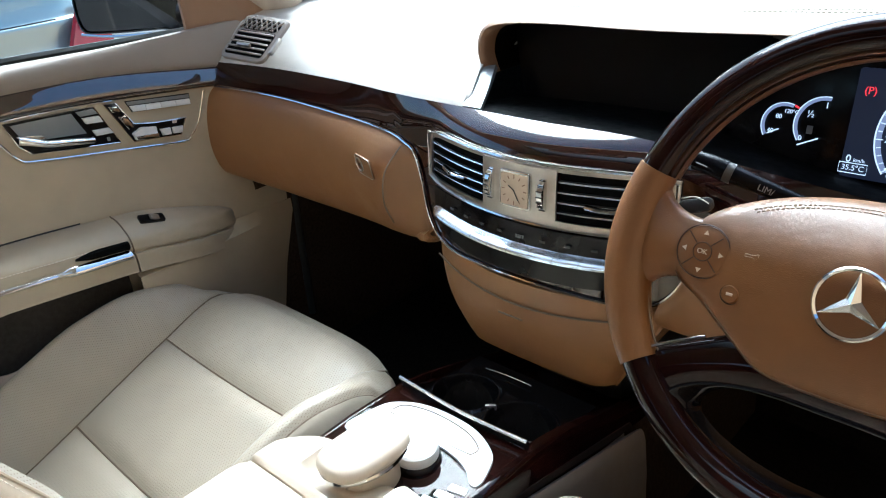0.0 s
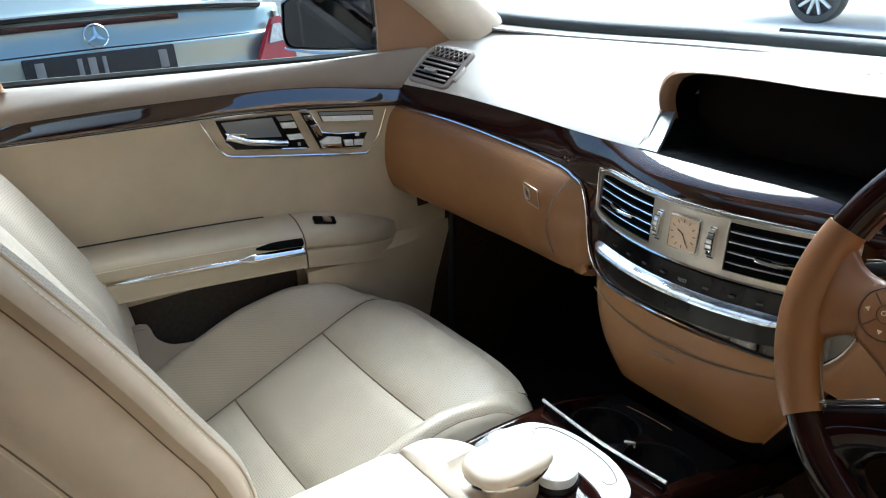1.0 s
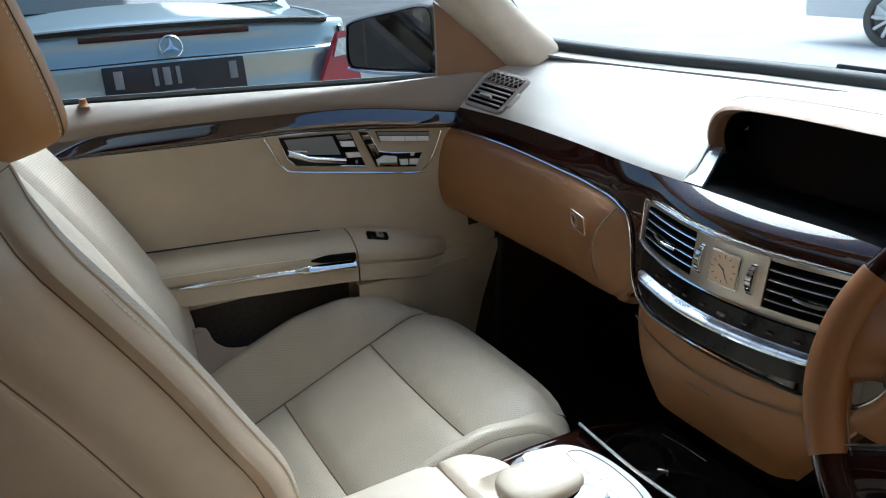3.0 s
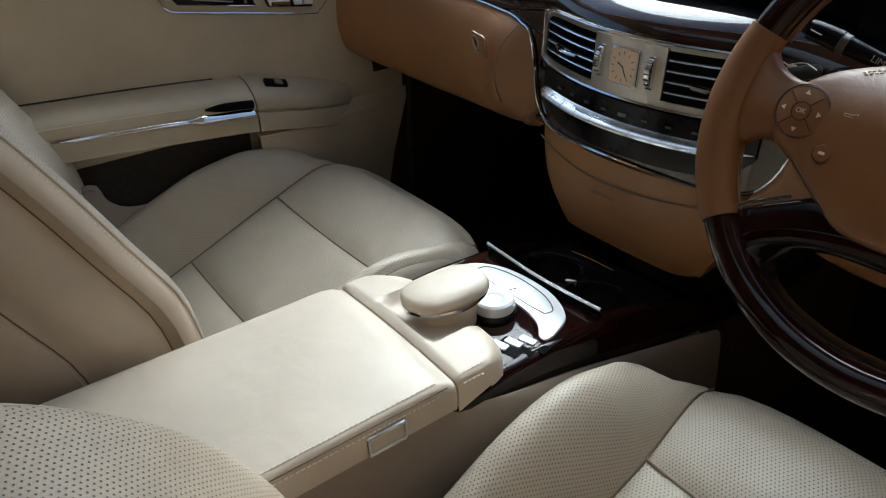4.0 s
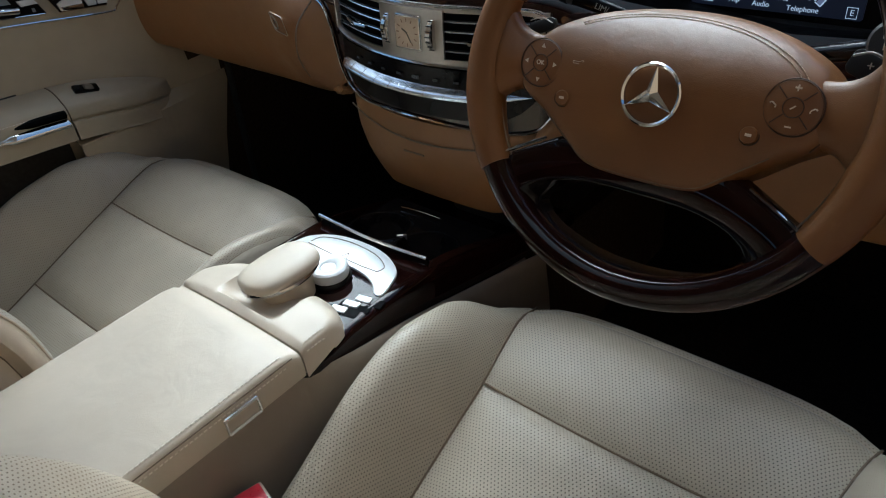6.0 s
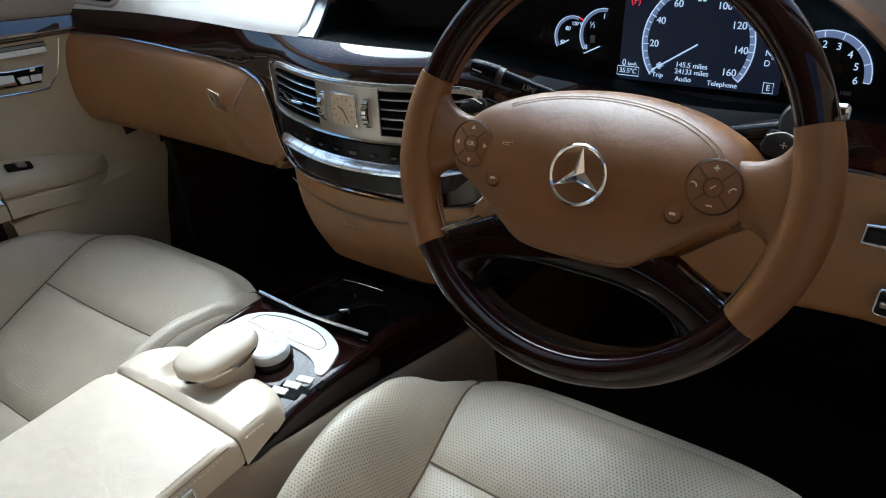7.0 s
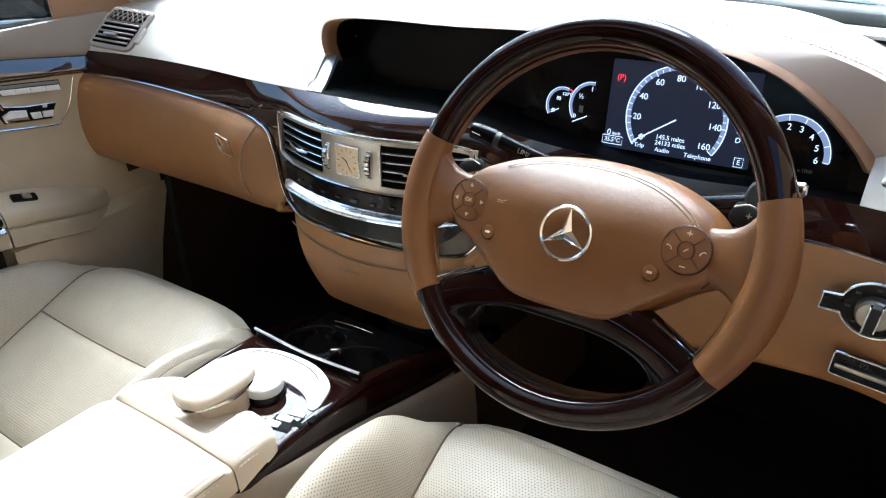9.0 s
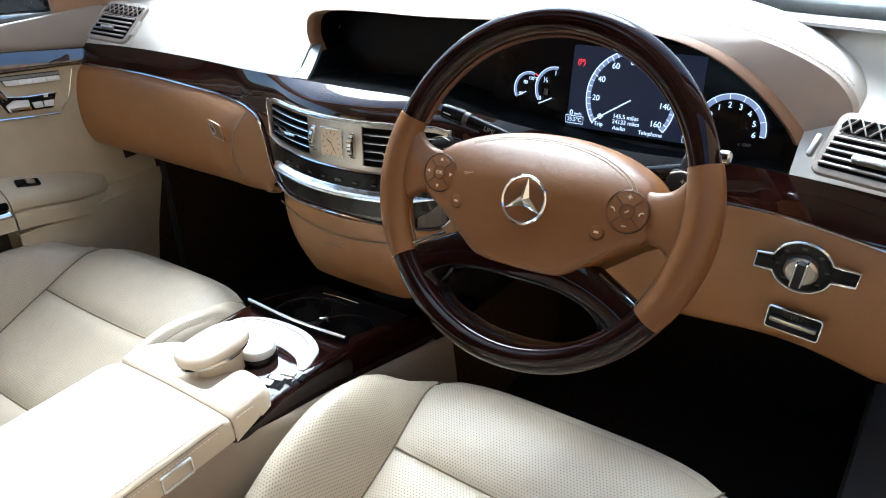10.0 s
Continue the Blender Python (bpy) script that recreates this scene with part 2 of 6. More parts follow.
# ---- shaping ----
def cr(points, n=6, closed=False):
    """A smooth line through the points, n steps between neighbours."""
    p = np.array(points, float)
    k = len(p)
    out = []
    for i in range(k if closed else k - 1):
        if closed:
            a, b, c, d = p[(i - 1) % k], p[i], p[(i + 1) % k], p[(i + 2) % k]
        else:
            a, b, c, d = p[max(i - 1, 0)], p[i], p[i + 1], p[min(i + 2, k - 1)]
        for j in range(n):
            t = j / n
            out.append(0.5 * (2 * b + (c - a) * t + (2 * a - 5 * b + 4 * c - d) * t * t + (3 * b - a - 3 * c + d) * t ** 3))
    if not closed:
        out.append(p[-1])
    return np.array(out)


def run(xs, vs):
    """A smooth function of one number through the given pairs."""
    xs, vs = np.array(xs, float), np.array(vs, float)
    slope = np.gradient(vs, xs)

    def f(x):
        x = min(max(x, xs[0]), xs[-1])
        i = min(int(np.searchsorted(xs, x, side="right")) - 1, len(xs) - 2)
        h = xs[i + 1] - xs[i]
        t = (x - xs[i]) / h
        return float((2 * t ** 3 - 3 * t * t + 1) * vs[i] + (t ** 3 - 2 * t * t + t) * h * slope[i] + (3 * t * t - 2 * t ** 3) * vs[i + 1] + (t ** 3 - t * t) * h * slope[i + 1])
    return f


def sheet(rows, thick=0.0, close_u=False, close_v=False, caps=False):
    """A bmesh over a grid of points, with metres along the cover as its UV."""
    g = np.array(rows, float)
    nu, nv = g.shape[:2]
    bm = bmesh.new()
    uv = bm.loops.layers.uv.new("UVMap")
    us = np.concatenate(([0], np.cumsum(np.linalg.norm(np.diff(g, axis=0), axis=2).max(axis=1))))
    vs = np.concatenate(([0], np.cumsum(np.linalg.norm(np.diff(g, axis=1), axis=2).max(axis=0))))
    v = [[bm.verts.new(g[i, j]) for j in range(nv)] for i in range(nu)]
    for i in range(nu if close_u else nu - 1):
        for j in range(nv if close_v else nv - 1):
            i2, j2 = (i + 1) % nu, (j + 1) % nv
            try:
                f = bm.faces.new((v[i][j], v[i2][j], v[i2][j2], v[i][j2]))
            except ValueError:
                continue
            for lp, (a, b) in zip(f.loops, ((i, j), (i + 1, j), (i + 1, j + 1), (i, j + 1))):
                lp[uv].uv = (us[min(a, nu - 1)], vs[min(b, nv - 1)])
    if caps and close_v:
        for i in (0, nu - 1):
            try:
                bm.faces.new(v[i] if i else v[i][::-1])
            except ValueError:
                pass
    if thick:
        bmesh.ops.recalc_face_normals(bm, faces=bm.faces[:])
        bmesh.ops.solidify(bm, geom=bm.faces[:], thickness=thick)
    return bm


def smooth_sheet(ctrl, ku=4, kv=4, thick=0.0):
    g = np.array([cr(r, kv) for r in ctrl])
    g = np.array([cr(g[:, j], ku) for j in range(g.shape[1])]).transpose(1, 0, 2)
    return sheet(g, thick)


def tube(points, radius, sides=8, n=5, closed=False, flat=1.0, up=(0, 0, 1)):
    """A cord or strip along a smooth line; flat squeezes it along its second side."""
    line = cr(points, n, closed) if n > 1 else np.array(points, float)
    rows = []
    k = len(line)
    for i, p in enumerate(line):
        a, b = (line[(i - 1) % k], line[(i + 1) % k]) if closed else (line[max(i - 1, 0)], line[min(i + 1, k - 1)])
        t = Vector(b - a).normalized()
        s = t.cross(Vector(up))
        s = s.normalized() if s.length > 1e-6 else Vector((1, 0, 0))
        w = s.cross(t)
        r = radius(i / (k - 1)) if callable(radius) else radius
        rows.append([Vector(p) + s * (r * math.cos(q)) + w * (r * flat * math.sin(q)) for q in np.linspace(0, math.tau, sides, endpoint=False)])
    return sheet(rows, 0, closed, True, not closed)


def rounded(size, bevel=0.003, m=None, steps=2):
    bm = bmesh.new()
    bmesh.ops.create_cube(bm, size=1)
    bmesh.ops.scale(bm, vec=size, verts=bm.verts)
    b = min(bevel, 0.49 * min(size))
    bmesh.ops.bevel(bm, geom=bm.edges[:], offset=b, segments=steps, profile=0.6, affect="EDGES")
    if m is not None:
        bmesh.ops.transform(bm, matrix=m, verts=bm.verts)
    return bm


def lathe(profile, m=None, steps=32, caps=True):
    """Turned about z: profile is a list of radius and height."""
    rows = [[(max(r, 1e-5) * math.cos(q), max(r, 1e-5) * math.sin(q), z) for q in np.linspace(0, math.tau, steps, endpoint=False)] for r, z in profile]
    bm = sheet(rows, 0, False, True, caps)
    bmesh.ops.remove_doubles(bm, verts=bm.verts, dist=2e-5)
    bmesh.ops.recalc_face_normals(bm, faces=bm.faces[:])
    if m is not None:
        bmesh.ops.transform(bm, matrix=m, verts=bm.verts)
    return bm


def plate(outline, depth, m=None, bevel=0.0, steps=2):
    """A flat shape in x and y, standing up by depth, its upper rim bevelled."""
    bm = bmesh.new()
    vs = [bm.verts.new((x, y, 0)) for x, y in outline]
    f = bm.faces.new(vs)
    if f.normal.z < 0:
        f.normal_flip()
    ext = bmesh.ops.extrude_face_region(bm, geom=[f])
    top = [e for e in ext["geom"] if isinstance(e, bmesh.types.BMVert)]
    bmesh.ops.translate(bm, vec=(0, 0, depth), verts=top)
    bmesh.ops.recalc_face_normals(bm, faces=bm.faces[:])
    if bevel:
        bm.edges.ensure_lookup_table()
        edges = [e for e in bm.edges if all(abs(v.co.z - depth) < 1e-7 for v in e.verts)]
        bmesh.ops.bevel(bm, geom=edges, offset=bevel, segments=steps, profile=0.5, affect="EDGES")
    if m is not None:
        bmesh.ops.transform(bm, matrix=m, verts=bm.verts)
    return bm


def rounded_outline(w, h, r, n=5, skew=0.0):
    out = []
    for cx, cy, a in ((w / 2 - r, h / 2 - r, 0), (-w / 2 + r, h / 2 - r, 90), (-w / 2 + r, -h / 2 + r, 180), (w / 2 - r, -h / 2 + r, 270)):
        for k in range(n + 1):
            q = radians(a + 90 * k / n)
            x, y = cx + r * math.cos(q), cy + r * math.sin(q)
            out.append((x + skew * y, y))
    return out


def put(bm, m):
    bmesh.ops.transform(bm, matrix=m, verts=bm.verts)
    return bm


def join(*bms):
    out = bmesh.new()
    me = bpy.data.meshes.new("joined")
    for b in bms:
        b.to_mesh(me)
        b.free()
        out.from_mesh(me)
    bpy.data.meshes.remove(me)
    return out


def part(name, bm, mat, parent=None, label="", smooth=True, angle=40):
    me = bpy.data.meshes.new(name)
    bm.to_mesh(me)
    bm.free()
    me.materials.append(mat)
    if smooth:
        me.shade_smooth()
        me.set_sharp_from_angle(angle=radians(angle))
    ob = new(name, me)
    if parent is not None:
        ob.parent = parent
        root = parent.parent or parent
        if root.type == "EMPTY":
            ob.matrix_parent_inverse = root.matrix_basis.inverted()
            if parent.parent:
                ob.matrix_parent_inverse = Matrix.Identity(4)
    if label:
        ob["label"] = label
    return ob


def stitches(name, line, parent, size=0.0008, gap=0.0055, mat=None):
    """A row of short separate stitches along a line, in one mesh."""
    pts = cr(line, 8)
    cum = np.concatenate(([0], np.cumsum(np.linalg.norm(np.diff(pts, axis=0), axis=1))))
    bits = []
    for s0 in np.arange(gap * 0.5, cum[-1] - gap, gap):
        ends = [[np.interp(s0 + d, cum, pts[:, k]) for k in range(3)] for d in (0, gap * 0.3, gap * 0.62)]
        bits.append(tube(ends, size, 5, 1))
    return part(name, join(*bits), mat or thread, parent)


def thing(name, label, category, at=(0, 0, 0), group="", kind=""):
    ob = new(name)
    ob.empty_display_size = 0.05
    ob.location = at
    return tagged(ob, label, category, group, kind)


def solo(name, bm, mat, label, category, group="", kind="", smooth=True):
    return tagged(part(name, bm, mat, None, "", smooth), label, category, group, kind)


def letters(text, size, m, mat, parent, depth=0.0003, align="CENTER"):
    c = bpy.data.curves.new("writing", "FONT")
    c.body, c.size, c.extrude, c.align_x, c.align_y = text, size, depth, align, "CENTER"
    ob = bpy.data.objects.new("writing", c)
    scene.collection.objects.link(ob)
    me = bpy.data.meshes.new_from_object(ob.evaluated_get(bpy.context.evaluated_depsgraph_get()))
    bpy.data.objects.remove(ob)
    bpy.data.curves.remove(c)
    bm = bmesh.new()
    bm.from_mesh(me)
    bpy.data.meshes.remove(me)
    bmesh.ops.transform(bm, matrix=m, verts=bm.verts)
    return part("writing", bm, mat, parent, "", False)


def basis(origin, right, up):
    """A pose whose x runs along right, its y along up and its z out of the face."""
    r = Vector(right).normalized()
    n = r.cross(Vector(up)).normalized()
    u = n.cross(r)
    m = Matrix((r, u, n)).transposed().to_4x4()
    m.translation = origin
    return m


# ---- the car's shell ----
tagged(part("floor", rounded((1.5, 2.9, 0.04), 0.01, pose(0, -0.75, 0.27)), carpet), "dark carpeted car floor under the seats", "floor", kind="structure")
bulkhead = tagged(part("wall_front", smooth_sheet([[(x, 0.62, 0.28), (x, 0.66, 0.5), (x, 0.60, 0.75), (x, 0.64, 0.97)] for x in (-0.82, -0.3, 0, 0.3, 0.82)], 3, 4, 0.02), carpet), "dark carpeted footwell bulkhead behind the dashboard", "bulkhead", kind="structure")
tagged(part("wall_rear", rounded((1.5, 0.06, 1.0), 0.02, pose(0, -2.1, 0.78)), black_plastic), "dark rear of the cabin", "wall", kind="structure")


def roof_z(x, y):
    return 1.44 - 0.10 * (x / 0.62) ** 4 - 0.07 * max(0, (y + 0.35) / 0.35) ** 2 - 0.06 * max(0, (-y - 1.3) / 0.8)


roof_bm = join(*[sheet([[(x, y, roof_z(x, y)) for x in np.linspace(x0, x1, 9)] for y in np.linspace(y0, y1, 9)], 0.03) for x0, x1, y0, y1 in ((-0.66, 0.66, 0.035, -0.14), (-0.66, -0.39, -0.14, -0.58), (0.39, 0.66, -0.14, -0.58), (-0.66, 0.66, -0.58, -2.1))])
tagged(part("ceiling", roof_bm, headliner_cloth), "beige cloth headliner of the car roof", "ceiling", kind="structure")
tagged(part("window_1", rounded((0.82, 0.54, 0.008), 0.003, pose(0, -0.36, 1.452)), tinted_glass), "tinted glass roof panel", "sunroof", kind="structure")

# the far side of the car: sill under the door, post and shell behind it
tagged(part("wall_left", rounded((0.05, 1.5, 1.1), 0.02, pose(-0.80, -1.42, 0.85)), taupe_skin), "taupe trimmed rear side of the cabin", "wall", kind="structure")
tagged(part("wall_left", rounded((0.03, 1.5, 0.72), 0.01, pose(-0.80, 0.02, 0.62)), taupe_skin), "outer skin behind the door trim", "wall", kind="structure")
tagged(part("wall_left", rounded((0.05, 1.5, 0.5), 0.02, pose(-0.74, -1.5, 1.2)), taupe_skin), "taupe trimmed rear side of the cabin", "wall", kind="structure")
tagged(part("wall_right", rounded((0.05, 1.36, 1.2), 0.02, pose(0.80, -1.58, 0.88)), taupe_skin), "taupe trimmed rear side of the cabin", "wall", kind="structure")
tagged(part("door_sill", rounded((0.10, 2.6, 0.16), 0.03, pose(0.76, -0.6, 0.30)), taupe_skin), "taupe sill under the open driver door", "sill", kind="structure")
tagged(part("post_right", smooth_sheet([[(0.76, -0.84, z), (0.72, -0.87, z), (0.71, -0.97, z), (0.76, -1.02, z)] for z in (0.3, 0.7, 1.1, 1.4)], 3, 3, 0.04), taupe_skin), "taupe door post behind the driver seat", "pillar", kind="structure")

# the driver door stands open beyond the sill, unseen, to block side light
open_door = thing("driver_door", "driver door standing open, unseen, added to block side light", "car door", (0.80, 0.22, 0.3), kind="structure")
OD = pose(0.80, 0.22, 0, 0, 0, 64)
part("panel", smooth_sheet([[OD @ Vector((x, y, z)) for z, x in ((0.36, 0.02), (0.6, -0.01), (0.8, 0.0), (0.95, -0.012), (1.0, 0.03))] for y in (0.0, -0.3, -0.6, -0.9, -1.1)], 3, 4, 0.05), taupe_skin, open_door, "taupe inner door panel")
part("window_frame", tube([tuple(OD @ Vector(p)) for p in ((0.03, 0.05, 1.0), (0.05, -0.25, 1.18), (0.08, -0.6, 1.36), (0.08, -0.95, 1.36), (0.04, -1.08, 1.0))], 0.022, 8, 6), rubber, open_door, "dark window frame")

# kick panels of the footwells; the dashboard's shadow is put into their dark colour
tagged(part("kick_panel", smooth_sheet([[(-0.715, y, 0.29), (-0.712, y, 0.5), (-0.708, y, 0.72), (-0.706, y, 0.87)] for y in (0.185, 0.35, 0.62)], 3, 3, 0.012), shaded_kick_carpet), "passenger footwell side trim, darkened for the dashboard's shadow", "trim", kind="structure")
tagged(part("kick_panel", smooth_sheet([[(0.79, y, 0.29), (0.785, y, 0.5), (0.78, y, 0.72)] for y in (0.16, 0.3, 0.62)], 3, 3, 0.012), shaded_kick_carpet), "dark carpeted side trim of the driver footwell", "trim", kind="structure")

# windscreen pillars
for side, nm in ((-1, "pillar_left"), (1, "pillar_right")):
    c = [((side * 0.715, 0.30, 0.985), (side * 0.645, 0.31, 1.01), (side * 0.655, 0.378, 1.038), (side * 0.72, 0.40, 1.035)),
         ((side * 0.71, 0.175, 1.095), (side * 0.645, 0.20, 1.095), (side * 0.65, 0.272, 1.112), (side * 0.71, 0.285, 1.115)),
         ((side * 0.675, 0.03, 1.200), (side * 0.615, 0.06, 1.205), (side * 0.625, 0.13, 1.225), (side * 0.68, 0.14, 1.23)),
         ((side * 0.64, -0.18, 1.345), (side * 0.575, -0.15, 1.36), (side * 0.58, -0.06, 1.385), (side * 0.64, -0.06, 1.39))]
    if side > 0:
        c = [[(x + 0.05, y, z) for x, y, z in r] for r in c]
    rows = np.array([cr(r, 4, True) for r in c])
    rows = np.array([cr(rows[:, j], 5) for j in range(rows.shape[1])]).transpose(1, 0, 2)
    tagged(part(nm, sheet(rows, 0, False, True, True), headliner_cloth), "beige trimmed windscreen pillar", "pillar", kind="structure")

# windscreen with its dark band and the cowl in front of it
WS = [(-0.70, 0.36, 1.035), (-0.62, 0.43, 1.022), (-0.5, 0.505, 1.012), (-0.3, 0.575, 1.008), (0, 0.615, 1.005), (0.3, 0.575, 1.008), (0.5, 0.505, 1.012), (0.62, 0.43, 1.022), (0.70, 0.36, 1.035)]
WT = [(x * 0.84, -0.06 - 0.12 * (1 - (1 - abs(x) / 0.70) ** 0.8) + 0.05, 1.39 - 0.03 * (abs(x) / 0.7) ** 2) for x, y, z in WS]
ws = thing("windscreen", "clear curved car windscreen with a black rubber edge", "windscreen", (0, 0.62, 1.0), kind="structure")
mid = [tuple((np.array(a) * 0.5 + np.array(b) * 0.5) + np.array((0, 0.03, 0.03))) for a, b in zip(WS, WT)]
pane = part("pane", smooth_sheet([[a, m_, b] for a, m_, b in zip(WS, mid, WT)], 4, 5, 0.005), glass, ws, "clear glass")
pane.visible_shadow = False
for e in (0, -1):
    part("rubber_edge", tube([tuple(np.array(WS[e]) + (0, -0.012, 0.004)), tuple(np.array(mid[e]) + (0, -0.006, -0.004)), tuple(np.array(WT[e]) + (0, 0, -0.006))], 0.016, 8, 6), rubber, ws, "black rubber strip")
part("rubber_edge", tube([(x, y - 0.010, z + 0.008) for x, y, z in WS], 0.020, 10, 5, False, 0.9), rubber, ws, "black rubber strip")
cowl = thing("cowl", "dark plastic cowl with wipers below the windscreen", "cowl", (0, 0.7, 0.95), kind="structure")
part("grille", smooth_sheet([[(x * 1.02, y + 0.005, z - 0.012), (x * 1.03, y + 0.10, z - 0.035), (x * 1.03, y + 0.2, z - 0.03)] for x, y, z in WS], 4, 3, 0.01), black_plastic, cowl)
for k in range(9):
    part("slat", tube([(x * 1.02, y + 0.04 + 0.013 * k, z - 0.02) for x, y, z in WS[4:8]], 0.002, 5, 4), rubber, cowl)
part("wiper", tube([(0.52, 0.60, 1.012), (0.2, 0.66, 1.018), (-0.25, 0.655, 1.02)], 0.006, 6, 6, False, 1.6), rubber, cowl)
part("wiper", tube([(0.05, 0.70, 1.005), (-0.25, 0.66, 1.012), (-0.55, 0.55, 1.02)], 0.006, 6, 6, False, 1.6), rubber, cowl)
bonnet = solo("bonnet", smooth_sheet([[(x, y, 0.985 - 0.10 * (x / 0.75) ** 2 - 0.14 * ((y - 0.75) / 1.0) ** 2) for x in (-0.78, -0.4, 0, 0.4, 0.78)] for y in (0.80 - 0.0, 1.1, 1.4, 1.75)], 4, 4, 0.01), silver_car, "silver painted car bonnet beyond the windscreen", "bonnet", kind="structure")

# ---- dashboard ----
dash = thing("dashboard", "beige leather dashboard with glossy dark burl wood trim", "dashboard", (0, 0.4, 0.28))
YT = run([-0.72, -0.57, -0.43, -0.25, -0.13, 0, 0.13, 0.25, 0.40, 0.56, 0.72], [0.160, 0.193, 0.205, 0.182, 0.168, 0.158, 0.168, 0.195, 0.215, 0.215, 0.205])
ZT = run([-0.72, -0.57, -0.43, -0.25, -0.13, 0, 0.13, 0.25, 0.40, 0.56, 0.72], [0.941, 0.934, 0.927, 0.929, 0.932, 0.934, 0.930, 0.906, 0.887, 0.893, 0.886])
YB = run([-0.72, -0.56, -0.42, -0.31, -0.24, -0.205, -0.17, -0.12, -0.06, 0, 0.06, 0.12, 0.17, 0.205, 0.24, 0.31, 0.45, 0.56, 0.72], [0.142, 0.180, 0.190, 0.178, 0.161, 0.151, 0.140, 0.122, 0.107, 0.102, 0.107, 0.122, 0.140, 0.151, 0.161, 0.178, 0.190, 0.192, 0.182])
ZB = run([-0.72, -0.56, -0.42, -0.31, -0.24, -0.212, -0.198, -0.188, -0.172, -0.15, -0.12, -0.06, 0, 0.06, 0.12, 0.15, 0.172, 0.188, 0.198, 0.212, 0.24, 0.31, 0.45, 0.56, 0.72],
         [0.906, 0.893, 0.881, 0.878, 0.872, 0.856, 0.825, 0.790, 0.765, 0.754, 0.752, 0.756, 0.758, 0.756, 0.752, 0.754, 0.765, 0.79, 0.82, 0.838, 0.850, 0.850, 0.850, 0.855, 0.838])
XS = np.unique(np.concatenate((np.linspace(-0.72, -0.25, 24), np.linspace(-0.25, -0.15, 22), np.linspace(-0.15, 0.15, 16), np.linspace(0.15, 0.25, 22), np.linspace(0.25, 0.77, 22))))


def stack_y(x, z):
    """How far forward the face of the centre stack lies."""
    return YB(max(-0.2, min(0.2, x))) + 0.10 * (z - 0.757)


def face_y(x, z):
    """The steep face of the wood, the same sheet all along the dash."""
    k = min(1.0, max(0.0, (abs(x) - 0.15) / 0.13))
    k = k * k * (3 - 2 * k)
    side = ZB(max(0.28, x)) if x > 0 else ZB(min(-0.28, x))
    return YB(x) + 0.10 * (z - (0.757 * (1 - k) + side * k))


def edge_y(x):
    """Where the lower edge of the wood lies."""
    return face_y(x, ZB(x))


def wood_row(x):
    zb, yt, zt = ZB(x), YT(x), ZT(x)
    zs = np.concatenate((np.linspace(zb, max(zb, zt - 0.052), 7)[:-1], zt - 0.052 * np.linspace(1, 0, 13) ** 1.25)) if zt - 0.052 > zb else zt - (zt - zb) * np.linspace(1, 0, 19) ** 1.1
    row = []
    flat = 4.5 - 2.9 * min(1.0, max(0.0, (abs(x + 0.02) - 0.14) / 0.12))
    for z in zs:
        u = min(1.0, (zt - z) / 0.054)
        yf = face_y(x, z)
        row.append((x, yf + (yt - yf) * (1 - u) ** flat, z))
    return row


part("wood_trim", sheet([wood_row(x) for x in XS], 0.004), wood, dash, "glossy dark burl wood")
part("chrome_strip", tube([(x, edge_y(x) - 0.003, ZB(x) - 0.001) for x in XS], 0.0019, 6, 1), chrome, dash, "thin chrome line under the wood")

# soft upper pad, from the wood to the windscreen
WSY = run([p[0] for p in WS], [p[1] for p in WS])
WSZ = run([p[0] for p in WS], [p[2] for p in WS])


def pad_row(x):
    yt, zt, yw, zw = YT(x), ZT(x), WSY(x), WSZ(x)
    yw, side = yw + 0.02, max(0.0, (abs(x) - 0.45) / 0.25)
    return cr([(x, yt + 0.001, zt), (x, yt + 0.026, zt + 0.016 + 0.010 * side), (x, yt + 0.30 * (yw - yt), zt + 0.053 + 0.004 * side), (x, yt + 0.6 * (yw - yt), zt + 0.083 - 0.006 * side), (x, yw - 0.06, zw - 0.006), (x, yw, zw - 0.012)], 5)


PAD_EDGE = run([0.10, 0.168, 0.25, 0.29, 0.33, 0.7], [-0.128, -0.131, -0.166, -0.170, -0.132, -0.132])
pad = part("upper_pad", sheet([[(min(p[0], PAD_EDGE(p[1])), p[1], p[2]) for p in pad_row(x)] for x in np.concatenate((np.linspace(-0.72, -0.17, 26), np.linspace(-0.165, -0.128, 6)))], 0.006), pad_skin, dash, "soft pale beige upper pad")
part("upper_pad", sheet([pad_row(x) for x in np.linspace(0.592, 0.705, 8)], 0.006), pad_skin, dash, "soft pale beige upper pad")
part("upper_pad", sheet([pad_row(x)[13:] for x in np.linspace(-0.132, 0.592, 30)], 0.006), pad_skin, dash, "soft pale beige upper pad")
part("defroster_strip", smooth_sheet([[(x, WSY(x) - 0.075, WSZ(x) + 0.003), (x, WSY(x) - 0.035, WSZ(x) + 0.004), (x, WSY(x) + 0.005, WSZ(x) + 0.002)] for x in np.linspace(-0.66, 0.66, 13)], 4, 2, 0.004), strip_skin, dash, "taupe strip along the windscreen")


# lower faces: glove box, centre panel, knee panel
def lower_row(x, zlow, bulge, tuck):
    yb, zb = edge_y(x), ZB(x)
    h = zb - zlow
    return cr([(x, yb + 0.002, zb - 0.001), (x, yb - 0.55 * bulge, zb - 0.12 * h), (x, yb - bulge, zb - 0.42 * h), (x, yb - 0.75 * bulge, zb - 0.78 * h), (x, yb - 0.1 * bulge, zlow), (x, yb + tuck, zlow + 0.012), (x, yb + 0.16, zlow + 0.02)], 4)


